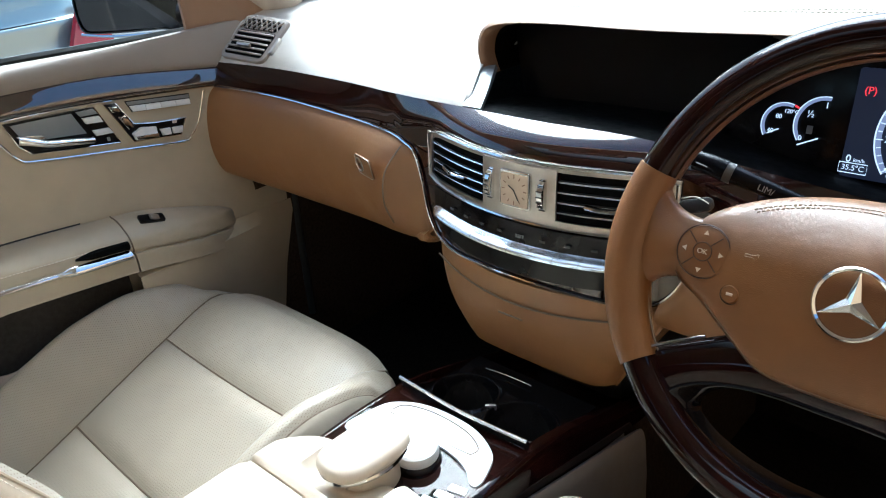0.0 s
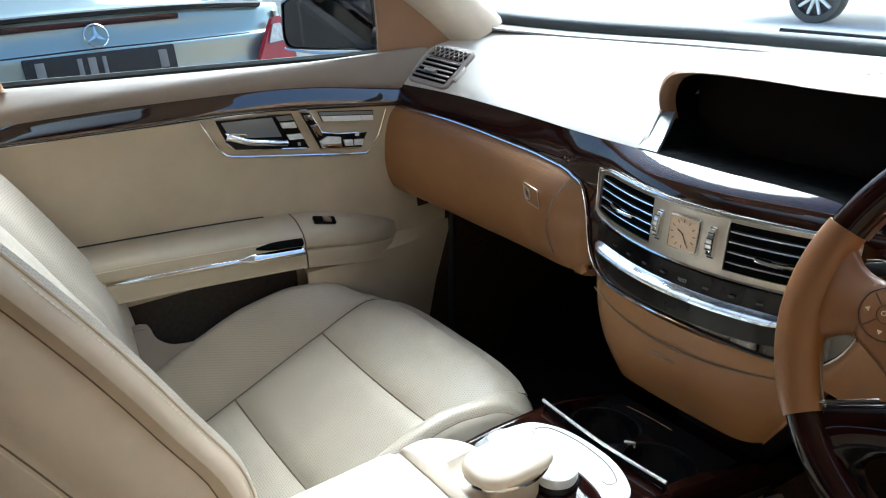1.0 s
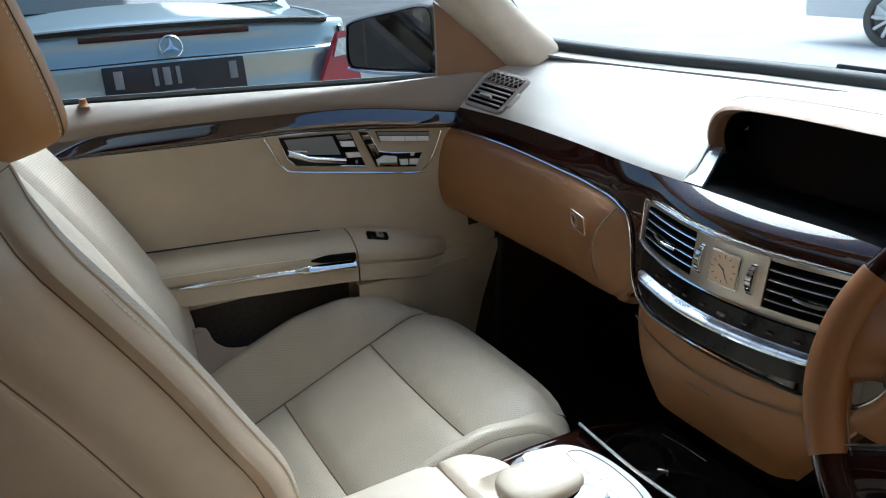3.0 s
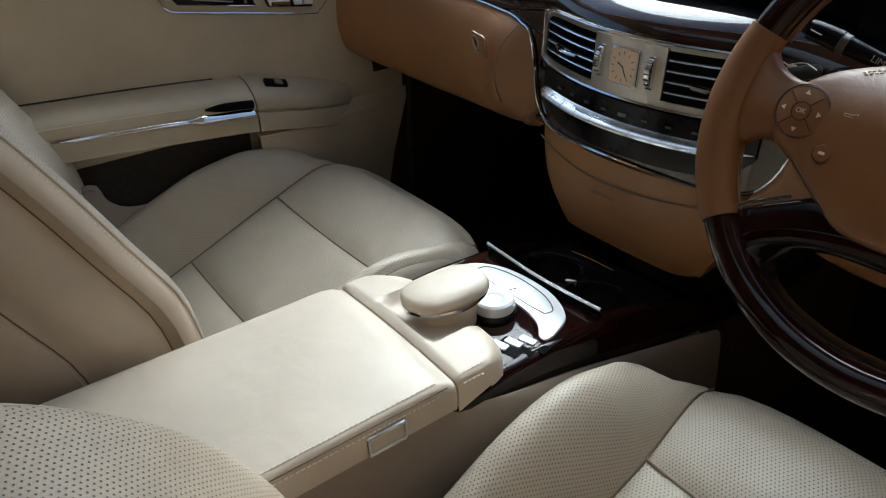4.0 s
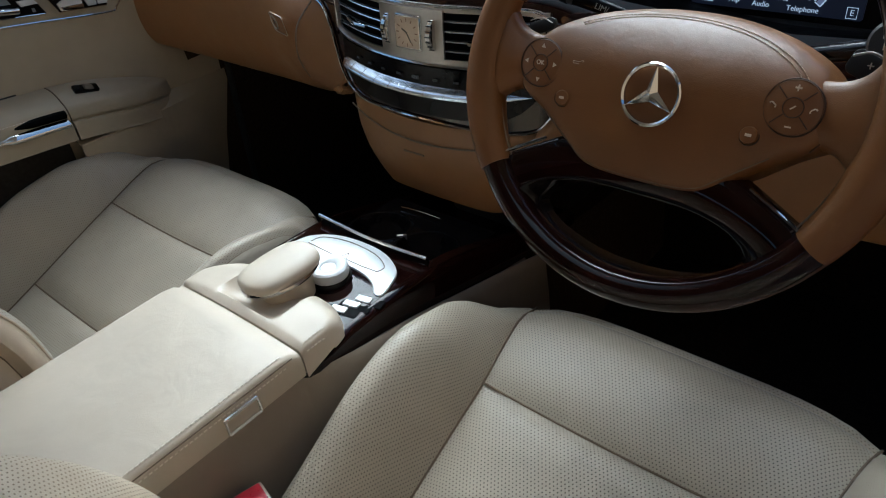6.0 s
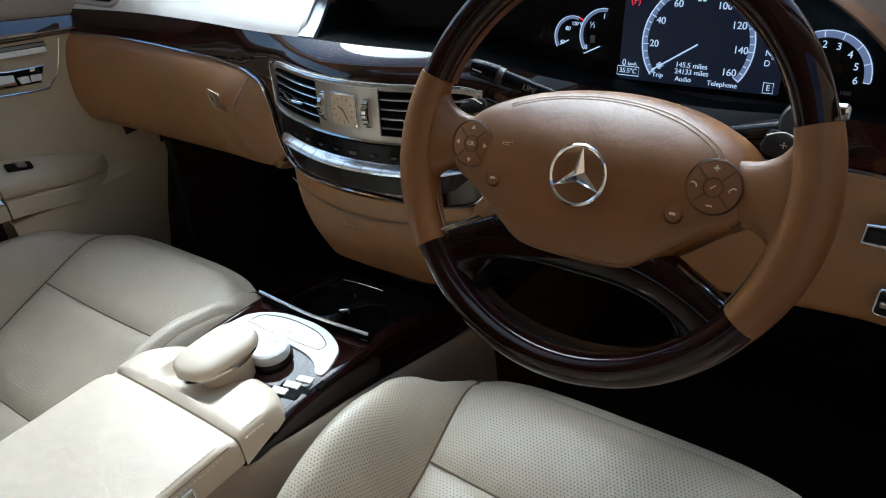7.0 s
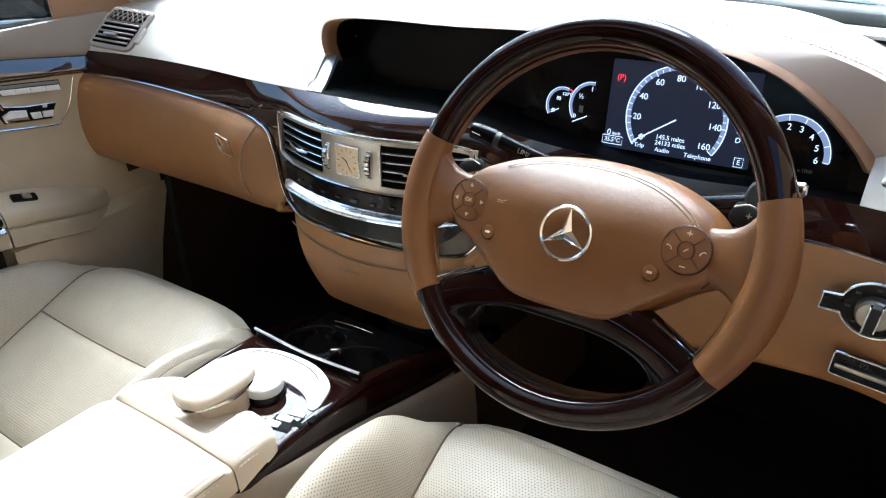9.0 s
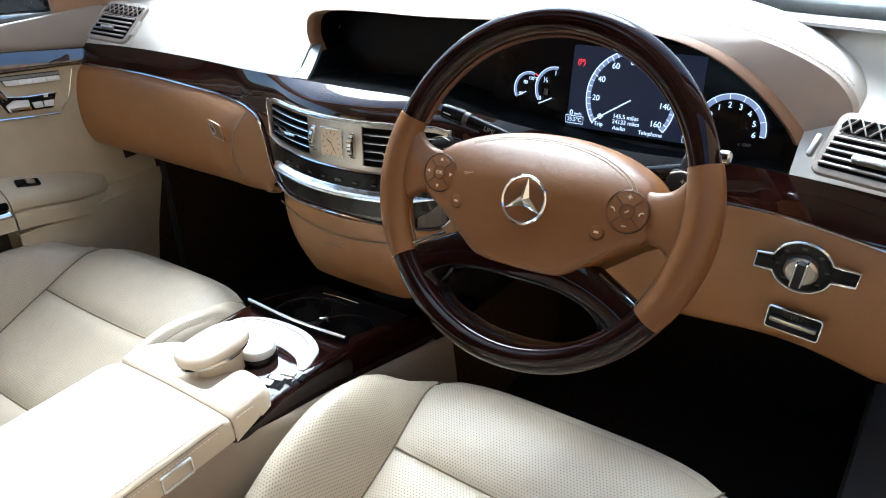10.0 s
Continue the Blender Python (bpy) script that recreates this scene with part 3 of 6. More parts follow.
ZG = run([-0.72, -0.6, -0.48, -0.36, -0.28, -0.22, -0.19, -0.171], [0.742, 0.722, 0.710, 0.711, 0.718, 0.728, 0.738, 0.752])


def ease(k):
    k = min(1.0, max(0.0, k))
    return k * k * (3 - 2 * k)


glove = part("glovebox_door", sheet([lower_row(x, ZG(x), (0.03 + 0.012 * math.exp(-((x + 0.25) / 0.09) ** 2)) * ease((-0.168 - x) / 0.13), 0.03 * ease((-0.168 - x) / 0.13)) for x in XS if x <= -0.171], 0.004), tan_leather, dash, "tan leather glovebox lid")
part("seam", tube([(-0.236, 0.152, 0.868), (-0.238, 0.118, 0.84), (-0.236, 0.108, 0.80), (-0.232, 0.118, 0.765)], 0.0012, 6, 6), seam_shade, glove)
lock = part("lock_plate", plate(rounded_outline(0.047, 0.03, 0.005), 0.0025, basis((-0.285, 0.124, 0.838), (1, -0.28, 0), (0, -0.15, 1)), 0.001), tan_leather, glove, "pull plate with a key lock")
part("plate_rim", tube([tuple(basis((-0.285, 0.124, 0.838), (1, -0.28, 0), (0, -0.15, 1)) @ Vector((x, y, 0.0024))) for x, y in rounded_outline(0.047, 0.03, 0.005)], 0.0007, 5, 1, True), satin_metal, lock)
part("key_ring", put(lathe([(0.0115, 0.0), (0.0115, 0.002), (0.0095, 0.003), (0.0085, 0.001)], None, 20, False), basis((-0.298, 0.1265, 0.838), (0.6, -0.17, 0), (0, -0.15, 1))), satin_metal, glove)
part("keyhole", put(rounded((0.002, 0.007, 0.001), 0.0004), basis((-0.298, 0.1245, 0.838), (1, -0.28, 0), (0, -0.15, 1))), black_plastic, glove)

centre = []
for v in np.linspace(0, 1, 14):
    zl = 0.752 - 0.128 * v
    half = 0.178 - 0.066 * v ** 1.1
    centre.append([(half * s, YB(half * s) * (1 - 0.8 * v) + 0.102 * 0.8 * v - 0.004 + 0.020 * v - 0.010 * math.sin(math.pi * v) + 0.018 * abs(s) ** 10, min(zl, ZB(half * s) - 0.001)) for s in np.linspace(-1, 1, 29)])
centre.append([(x * 0.97, y + 0.10, z - 0.004) for x, y, z in centre[-1]])
for k in (0, -1):
    edge = [r[k] for r in centre[:-1]]
    part("centre_side", sheet([[p, (p[0] * 0.96, p[1] + 0.06, p[2]), (p[0] * 0.9, p[1] + 0.2, p[2])] for p in edge], 0.003), tan_leather, dash)
part("core", join(rounded((1.40, 0.34, 0.13), 0.02, pose(0, 0.40, 0.815)), rounded((0.15, 0.36, 0.30), 0.02, pose(0, 0.40, 0.62))), black_plastic, dash, "dark underside of the dash")
low = part("centre_panel", sheet(centre, 0.004), tan_leather, dash, "tan leather lower centre panel")
part("seam", tube([(0.155 * s, YB(0.155 * s) - 0.009, 0.735 - 0.012 * (1 - s * s)) for s in np.linspace(-1, 1, 9)], 0.0012, 6, 3), seam_shade, low)
part("pull_slot", tube([(-0.018, 0.083, 0.7115), (0.018, 0.083, 0.7115)], 0.0012, 6, 2), seam_shade, low)
ZK = run([0.168, 0.25, 0.4, 0.51, 0.64, 0.72], [0.735, 0.70, 0.685, 0.690, 0.695, 0.680])
knee = part("knee_panel", sheet([lower_row(x, ZK(x), 0.018, 0.05) for x in XS if x >= 0.168], 0.004), tan_leather, dash, "tan leather panel under the steering column")

# ---- centre stack ----
def on_stack(x, z, out=0.0):
    return (x, stack_y(x, z) - out, z)


def stack_sheet(x0, x1, z0, z1, out, thick, nx=20, shape=None):
    """A panel bent to the face of the stack; shape narrows it towards its ends."""
    rows = []
    for x in np.linspace(x0, x1, nx):
        a, b = (z0, z1) if shape is None else shape(x)
        rows.append([on_stack(x, z, out) for z in np.linspace(a, b, 4)])
    return sheet(rows, thick)


def vent_zone(x):
    e = (abs(x) / 0.178) ** 14
    return 0.833 + 0.010 * e, 0.904 - 0.010 * e


climate = part("climate_panel", stack_sheet(-0.163, 0.163, 0, 0, 0.0075, 0.003, 24, lambda x: (0.766 + 0.028 * (abs(x) / 0.163) ** 7, 0.829)), black_gloss, dash, "gloss black climate panel")
BAR = ((0.0045, 0.0078), (0.0035, 0.0095), (0.0015, 0.0150), (-0.0005, 0.0202), (-0.0020, 0.0215), (-0.0048, 0.0208), (-0.0062, 0.0150), (-0.0066, 0.0078))


def bar_end(x):
    """How full the bar is; it runs out in a long point beside the wheel."""
    return min(1.0, 0.35 + 8 * (0.161 + x) / 0.161, 0.10 + 3.2 * (0.161 - x) / 0.161)


part("chrome_bar", sheet([[on_stack(x, 0.801 + dz * bar_end(x), 0.006 + (o - 0.006) * bar_end(x)) for dz, o in BAR] for x in np.linspace(-0.161, 0.161, 33)]), bright_metal, climate, "polished metal button bar")
for k in range(9):
    x = -0.125 + 0.0305 * k
    part("button_gap", tube([on_stack(x, 0.801 + dz + 0.0001, o + 0.0001) for dz, o in BAR[1:6]], 0.00035, 4, 1), seam_shade, climate)
    if k in (4, 8):
        letters("REST" if k == 4 else "AUTO", 0.0058, basis(on_stack(x + 0.012, 0.815, 0.0110), (1, (stack_y(x + 0.02, 0.794) - stack_y(x, 0.794)) / 0.02, 0), (0, 0.1, 1)), grey_print, climate)
        continue
    part("symbol", put(rounded((0.0075, 0.0028, 0.0006), 0.0003), basis(on_stack(x + 0.012, 0.815, 0.0105), (1, (stack_y(x + 0.02, 0.794) - stack_y(x, 0.794)) / 0.02, 0), (0, 0.1, 1))), dim_print, climate)
bezel = part("vent_bezel", join(
    stack_sheet(-0.176, 0.176, 0, 0, 0.004, 0.003, 36, lambda x: (vent_zone(x)[0], vent_zone(x)[0] + 0.008)),
    stack_sheet(-0.176, 0.176, 0, 0, 0.004, 0.003, 36, lambda x: (vent_zone(x)[1] - 0.008, vent_zone(x)[1])),
    stack_sheet(-0.178, -0.168, 0.838, 0.899, 0.004, 0.003, 4), stack_sheet(0.168, 0.178, 0.838, 0.899, 0.004, 0.003, 4),
    stack_sheet(-0.052, 0.052, 0.838, 0.899, 0.004, 0.003, 12)), satin_metal, dash, "satin metal vent surround")
part("rim_line", tube([on_stack(x, vent_zone(x)[1], 0.008) for x in np.linspace(-0.176, 0.176, 30)] + [on_stack(x, vent_zone(x)[0], 0.008) for x in np.linspace(0.176, -0.176, 30)], 0.0016, 6, 1, True), chrome, bezel)
for s in (-1, 1):
    a, b = sorted((s * 0.054, s * 0.167))
    box = part("air_vent", stack_sheet(a, b, 0.841, 0.896, 0.0012, 0.0008, 8), recess_black, dash, "black louvred centre air vent")
    for k in range(4):
        z = 0.8510 + 0.0118 * k
        rows = [[on_stack(x, z, 0.0055), on_stack(x, z + 0.001, 0.0035), on_stack(x, z + 0.0012, 0.0015)] for x in np.linspace(a, b, 8)]
        part("louvre", sheet(rows, 0.0014), black_plastic, box)
        part("louvre_edge", tube([on_stack(x, z, 0.0056) for x in np.linspace(a, b, 8)], 0.0012, 6, 1), bright_metal, box)
    xm = (a + b) / 2
    part("vent_tab", tube([on_stack(xm - 0.024, 0.8625, 0.007), on_stack(xm, 0.8625, 0.012), on_stack(xm + 0.024, 0.8625, 0.007)], 0.0036, 8, 4, False, 0.8), chrome, box)
    wheel_x = s * 0.036
    slope = (stack_y(wheel_x + 0.01, 0.868) - stack_y(wheel_x - 0.01, 0.868)) / 0.02
    m = basis(on_stack(wheel_x, 0.868, -0.004), (1, slope, 0), (0, 0.1, 1)) @ pose(0, 0, 0, 0, 90, 0)
    part("thumbwheel", lathe([(0.0, -0.004), (0.020, -0.004), (0.022, -0.003), (0.022, 0.003), (0.020, 0.004), (0.0, 0.004)], m, 40), chrome, bezel)
    for k in range(9):
        q = radians(90 + (k - 4) * 17)
        part("rib", put(rounded((0.0078, 0.001, 0.0012), 0.0003), basis(on_stack(wheel_x, 0.868, -0.004), (1, slope, 0), (0, 0.1, 1)) @ Matrix.Translation((0, 0.0223 * math.cos(q), 0.0223 * math.sin(q)))), black_plastic, bezel)
mclock = basis(on_stack(0.0, 0.869, 0.005), (1, 0, 0), (0, 0.1, 1))
clock = part("clock", join(put(plate(rounded_outline(0.043, 0.044, 0.003), 0.005, None, 0.0015), mclock)), chrome, dash, "square analogue clock with a pale face")
part("clock_face", put(plate(rounded_outline(0.038, 0.038, 0.002), 0.0008), mclock @ Matrix.Translation((0, 0, 0.0052))), dial_face, clock)
for k in range(12):
    q = math.tau * k / 12
    part("hour_mark", put(rounded((0.0012, 0.0042, 0.0004), 0.0001), mclock @ Matrix.Translation((0.0155 * math.sin(q), 0.0155 * math.cos(q), 0.0062)) @ pose(0, 0, 0, 0, 0, -30 * k)), brown_skin, clock)
part("hour_pointer", put(rounded((0.0014, 0.010, 0.0004), 0.0001), mclock @ pose(0, 0, 0.0066, 0, 0, 62) @ Matrix.Translation((0, 0.004, 0))), black_plastic, clock)
part("minute_pointer", put(rounded((0.0012, 0.0145, 0.0004), 0.0001), mclock @ pose(0, 0, 0.0069, 0, 0, -150) @ Matrix.Translation((0, 0.006, 0))), black_plastic, clock)

# ---- hood over the centre display and the gauges ----
HOOD = [(-0.166, 0.955), (-0.172, 0.985), (-0.158, 1.014), (-0.12, 1.026), (-0.04, 1.030), (0.08, 1.030), (0.22, 1.034), (0.33, 1.036), (0.42, 1.031), (0.49, 1.012), (0.545, 0.978), (0.585, 0.938), (0.60, 0.915)]
hl = cr(HOOD, 5)
hy = [0.25 - 0.012 * math.sin(math.pi * k / (len(hl) - 1)) for k in range(len(hl))]
cx_h, cz_h = 0.22, 0.90


def hood_ring(scale, dy, drop=0.0):
    return [(cx_h + (x - cx_h) * scale, y + dy, cz_h + (z - cz_h) * scale - drop) for (x, z), y in zip(hl, hy)]


OUTER = [(-0.172, 0.955), (-0.178, 0.988), (-0.163, 1.020), (-0.122, 1.033), (-0.04, 1.038), (0.08, 1.039), (0.22, 1.043), (0.34, 1.046), (0.45, 1.041), (0.54, 1.021), (0.605, 0.994), (0.635, 0.965), (0.642, 0.935)]
ol = cr(OUTER, 5)


def outer_ring(scale, y, drop=0.0):
    return [(cx_h + (x - cx_h) * scale, y, cz_h + (z - cz_h) * scale - drop) for x, z in ol]


part("hood_inside", sheet(np.array([hood_ring(0.93, 0.16), hood_ring(0.945, 0.09), hood_ring(0.952, 0.018)]), 0.0), recess_black, dash, "black inside of the hood")
hood = part("display_hood", sheet(np.array([hood_ring(0.952, 0.018), hood_ring(0.956, 0.006), hood_ring(0.962, 0.0), hood_ring(0.975, -0.004), hood_ring(0.99, 0.0), hood_ring(1.0, 0.010)]), 0.0), brown_skin, dash, "brown leather lip of the display hood")
part("hood_band", sheet(np.array([hood_ring(1.0, 0.010), outer_ring(0.992, 0.272), outer_ring(1.0, 0.288)]), 0.0), band_skin, dash, "taupe leather band round the hood")
part("hood_top", sheet(np.array([outer_ring(1.0, 0.288), outer_ring(1.006, 0.32), outer_ring(1.0, 0.40, 0.004), outer_ring(0.97, 0.55, 0.02)]), 0.0), pad_skin, dash, "pale beige padded hood top")
part("recess", join(sheet(np.array([hood_ring(0.93, 0.16), hood_ring(0.90, 0.165), hood_ring(0.5, 0.17), hood_ring(0.05, 0.17)]), 0.0),
                    smooth_sheet([[(x, YT(x) + 0.002, ZT(x) - 0.001), (x, YT(x) + 0.03, ZT(x) - 0.004), (x, 0.30, ZT(x) - 0.016), (x, 0.42, ZT(x) - 0.02)] for x in np.linspace(-0.125, 0.60, 15)], 2, 3)), recess_black, dash, "black recess behind the displays")
part("side_bracket", smooth_sheet([[(-0.130, 0.168, 0.934), (-0.100, 0.168, 0.934)], [(-0.146, 0.205, 0.948), (-0.118, 0.205, 0.946)], [(-0.163, 0.248, 0.962), (-0.14, 0.25, 0.966)]], 4, 3, 0.006), bracket_grey, dash, "satin grey bracket beside the display")
part("display", smooth_sheet([[(-0.120, 0.285, 0.915), (0.02, 0.30, 0.915), (0.19, 0.30, 0.905)], [(-0.150, 0.310, 1.008), (0.02, 0.322, 1.012), (0.19, 0.322, 1.012)]], 3, 6, 0.004), screen_black, dash, "dark glossy centre display, switched off")

# ---- instrument cluster ----
MC = basis((0.375, 0.278, 0.93), (1, 0, 0), (0, 0.208, 0.978))
cluster = thing("instrument_cluster", "lit instrument cluster with white gauges on black", "gauges", (0.375, 0.29, 0.87))
part("face", put(plate(rounded_outline(0.40, 0.15, 0.02), 0.003), MC @ Matrix.Translation((-0.005, 0.0, -0.006))), black_gloss, cluster, "black gauge panel")
part("screen", put(plate(rounded_outline(0.178, 0.108, 0.003), 0.001), MC @ Matrix.Translation((0.003, 0.01, -0.002))), lit_screen, cluster, "dark blue lit screen")


def at_c(x, z, out=0.0):
    """A place on the gauge panel from the car's x and height."""
    return MC @ Matrix.Translation((x - 0.375, (z - 0.93) / 0.978, out))


def arc_band(cx, cz, r0, r1, a0, a1, mat, out=0.0, n=40):
    rows = [[tuple((at_c(cx, cz, out) @ Vector((r * math.cos(radians(a)), r * math.sin(radians(a)), 0)))) for r in (r0, r1)] for a in np.linspace(a0, a1, n)]
    return part("scale_band", sheet(rows, 0.0004), mat, cluster, "", False)


SX, SZ = 0.376, 0.932
arc_band(SX, SZ, 0.0555, 0.061, -36, 218, lit_blue, 0.0005)
arc_band(SX, SZ, 0.0605, 0.0618, -36, 218, lit_white, 0.001)
for k in range(33):
    a = 216 - k * (252 / 32)
    long = k % 4 == 0
    part("tick", put(rounded((0.0075 if long else 0.004, 0.0009, 0.0005), 0.0001), at_c(SX, SZ, 0.0012) @ pose(0, 0, 0, 0, 0, a) @ Matrix.Translation((0.0575, 0, 0))), lit_white, cluster)
for k in range(9):
    a = radians(216 - k * 31.5)
    letters(str(20 * k), 0.0105, at_c(SX, SZ, 0.001) @ Matrix.Translation((0.0475 * math.cos(a), 0.0465 * math.sin(a), 0)), lit_white, cluster)
part("pointer", put(rounded((0.058, 0.0016, 0.0006), 0.0002), at_c(SX, SZ - 0.002, 0.0016) @ pose(0, 0, 0, 0, 0, 213) @ Matrix.Translation((0.027, 0, 0))), lit_white, cluster)
for text, size, x, z in (("145.5 miles", 0.0078, 0.3735, 0.9085), ("24133 miles", 0.0078, 0.3745, 0.9015), ("Trip", 0.0075, 0.3365, 0.8955), ("Audio", 0.0075, 0.366, 0.8935), ("Telephone", 0.0075, 0.409, 0.8925), ("0", 0.0100, 0.2955, 0.9052), ("km/h", 0.0052, 0.3055, 0.9045),
                         ("35.5\u00b0C", 0.0075, 0.301, 0.8965), ("mph", 0.0050, 0.338, 0.9065), ("R", 0.0085, 0.4515, 0.938), ("N", 0.0085, 0.4515, 0.928), ("P", 0.0085, 0.460, 0.928), ("D", 0.0085, 0.4515, 0.918), ("E", 0.0080, 0.4565, 0.894)):
    letters(text, size, at_c(x, z, 0.001), lit_white, cluster)
for x, z, w, h in ((0.301, 0.8965, 0.026, 0.010), (0.4565, 0.894, 0.010, 0.0105), (0.4615, 0.928, 0.012, 0.0105)):
    part("box_line", tube([tuple(at_c(x, z, 0.001) @ Vector((a * w / 2, b * h / 2, 0))) for a, b in ((-1, -1), (1, -1), (1, 1), (-1, 1))], 0.0005, 4, 1, True), lit_white, cluster)
letters("(P)", 0.0100, at_c(0.3025, 0.9715, 0.001), lit_red, cluster)
# fuel and temperature
arc_band(0.266, 0.933, 0.0255, 0.029, 84, 218, lit_blue, 0.0005)
arc_band(0.266, 0.933, 0.0288, 0.0297, 84, 218, lit_white, 0.001)
part("pointer", put(rounded((0.022, 0.0013, 0.0005), 0.0002), at_c(0.2535, 0.9155, 0.0012) @ pose(0, 0, 0, 0, 0, 26)), lit_white, cluster)
arc_band(0.2265, 0.929, 0.0195, 0.0228, 70, 215, lit_blue, 0.0005)
arc_band(0.2265, 0.929, 0.0226, 0.0234, 70, 215, lit_white, 0.001)
part("red_zone", put(rounded((0.005, 0.002, 0.0005), 0.0002), at_c(0.2375, 0.9485, 0.0012) @ pose(0, 0, 0, 0, 0, -25)), lit_red, cluster)
part("pointer", put(rounded((0.013, 0.0012, 0.0005), 0.0002), at_c(0.217, 0.9215, 0.0012) @ pose(0, 0, 0, 0, 0, 28)), lit_white, cluster)
for text, size, x, z in (("1", 0.0085, 0.266, 0.953), ("\u00bd", 0.0095, 0.252, 0.943), ("0", 0.0075, 0.2455, 0.918), ("120\u00b0C", 0.0058, 0.2325, 0.943), ("80", 0.0065, 0.2205, 0.937), ("40", 0.0065, 0.214, 0.9215)):
    letters(text, size, at_c(x, z, 0.001), lit_white, cluster)
part("fuel_symbol", put(rounded((0.006, 0.0085, 0.0005), 0.001), at_c(0.2535, 0.9275, 0.001)), grey_print, cluster)
# engine speed
TX, TZ = 0.5065, 0.9125
arc_band(TX, TZ, 0.036, 0.0425, -5, 150, lit_blue, 0.0005)
arc_band(TX, TZ, 0.0422, 0.0432, -5, 150, lit_white, 0.001)
for k in range(7):
    a = radians(150 - k * 26)
    letters(str(k), 0.0098, at_c(TX, TZ, 0.001) @ Matrix.Translation((0.0292 * math.cos(a), 0.0292 * math.sin(a), 0)), lit_white, cluster)
    part("tick", put(rounded((0.0062, 0.0009, 0.0005), 0.0001), at_c(TX, TZ, 0.0012) @ pose(0, 0, 0, 0, 0, 150 - k * 26) @ Matrix.Translation((0.0392, 0, 0))), lit_white, cluster)
letters("x 1000", 0.0055, at_c(0.527, 0.897, 0.001), grey_print, cluster)

# ---- steering wheel ----
WC = Vector((0.389, -0.0005, 0.921))
TH = radians(25.2)
WM = basis(WC, (1, 0, 0), (0, math.sin(TH), math.cos(TH)))
sw = thing("steering_wheel", "brown leather and dark burl wood steering wheel with silver emblem", "steering wheel", tuple(WC))


DV = -0.006


def rim_tube(a0, a1, major, minor, n=44, out=0.0, sides=14, flat=1.0):
    rows = []
    for a in np.linspace(radians(a0), radians(a1), n):
        c, s = math.cos(a), math.sin(a)
        rows.append([tuple(WM @ Vector(((major + minor * math.cos(q)) * c, DV + (major + minor * math.cos(q)) * s, out + minor * flat * math.sin(q)))) for q in np.linspace(0, math.tau, sides, endpoint=False)])
    return sheet(rows, 0, False, True, True)


part("wood_rim", rim_tube(17.5, 162.5, 0.1750, 0.0152), dark_wood, sw, "dark glossy wood rim")
part("wood_rim", rim_tube(215.0, 328.5, 0.1750, 0.0150), dark_wood, sw, "dark glossy wood rim")
part("inner_strip", rim_tube(18, 162, 0.1672, 0.0085, 40, -0.0065), strip_leather, sw, "brown leather inner strip")
part("inner_strip", rim_tube(216, 328, 0.1795, 0.0120, 40, -0.006), strip_leather, sw, "brown leather outer strip")


def grip(sign):
    rows = []
    low = -33.6 if sign > 0 else -35.5
    for a in np.linspace(low, 18, 24):
        q0 = (a - low) / (18 - low)
        minor = 0.0165 + 0.0032 * math.sin(math.pi * q0)
        c, s = math.cos(radians(a)) * sign, math.sin(radians(a))
        rows.append([tuple(WM @ Vector(((0.1755 + minor * math.cos(q)) * c, DV + (0.1755 + minor * math.cos(q)) * s, minor * math.sin(q)))) for q in np.linspace(0, math.tau, 16, endpoint=False)])
    return sheet(rows, 0, False, True, True)


for s in (-1, 1):
    part("grip", grip(s), wheel_leather, sw, "brown leather grip")
    part("grip_stitching", tube([tuple(WM @ Vector((s * 0.1570 * math.cos(radians(a)), DV + 0.1570 * math.sin(radians(a)), 0.001))) for a in np.linspace(-36, -14, 12)], 0.0008, 5, 2), seam_shade, sw)
    # side spoke, flowing from the grip into the middle
    g = []
    for x, y0, y1, z in ((0.172, -0.085, 0.062, 0.002), (0.160, -0.056, 0.042, 0.008), (0.148, -0.040, 0.025, 0.008), (0.134, -0.034, 0.018, 0.006), (0.118, -0.036, 0.017, 0.004), (0.095, -0.045, 0.024, 0.002)):
        g.append([tuple(WM @ Vector((s * x, y, zz))) for y, zz in ((y0, z - 0.016), (y0 + 0.004, z - 0.004), (y0 * 0.6 + y1 * 0.4, z + 0.003), (y1 - 0.004, z - 0.003), (y1, z - 0.016))])
    part("spoke", smooth_sheet(g, 4, 4, 0.0), wheel_leather, sw, "brown leather side spoke")
    part("spoke_trim", tube([tuple(WM @ Vector((s * x, y, z))) for x, y, z in ((0.149, -0.1015, 0.003), (0.120, -0.0855, 0.005), (0.093, -0.0715, 0.005))], 0.0016, 6, 4), chrome, sw)


def wheel_loop(half, n=96):
    """A closed line, alike on both sides of the wheel, as distances from the middle of its lower opening."""
    line = cr(half + [(-x, y) for x, y in half[-2:0:-1]], 6, True) - np.array((0.0, -0.131))
    angle, far = np.arctan2(line[:, 1], line[:, 0]), np.hypot(line[:, 0], line[:, 1])
    order = np.argsort(angle)
    return np.interp(np.linspace(-math.pi, math.pi, n, endpoint=False), angle[order], far[order], period=math.tau)


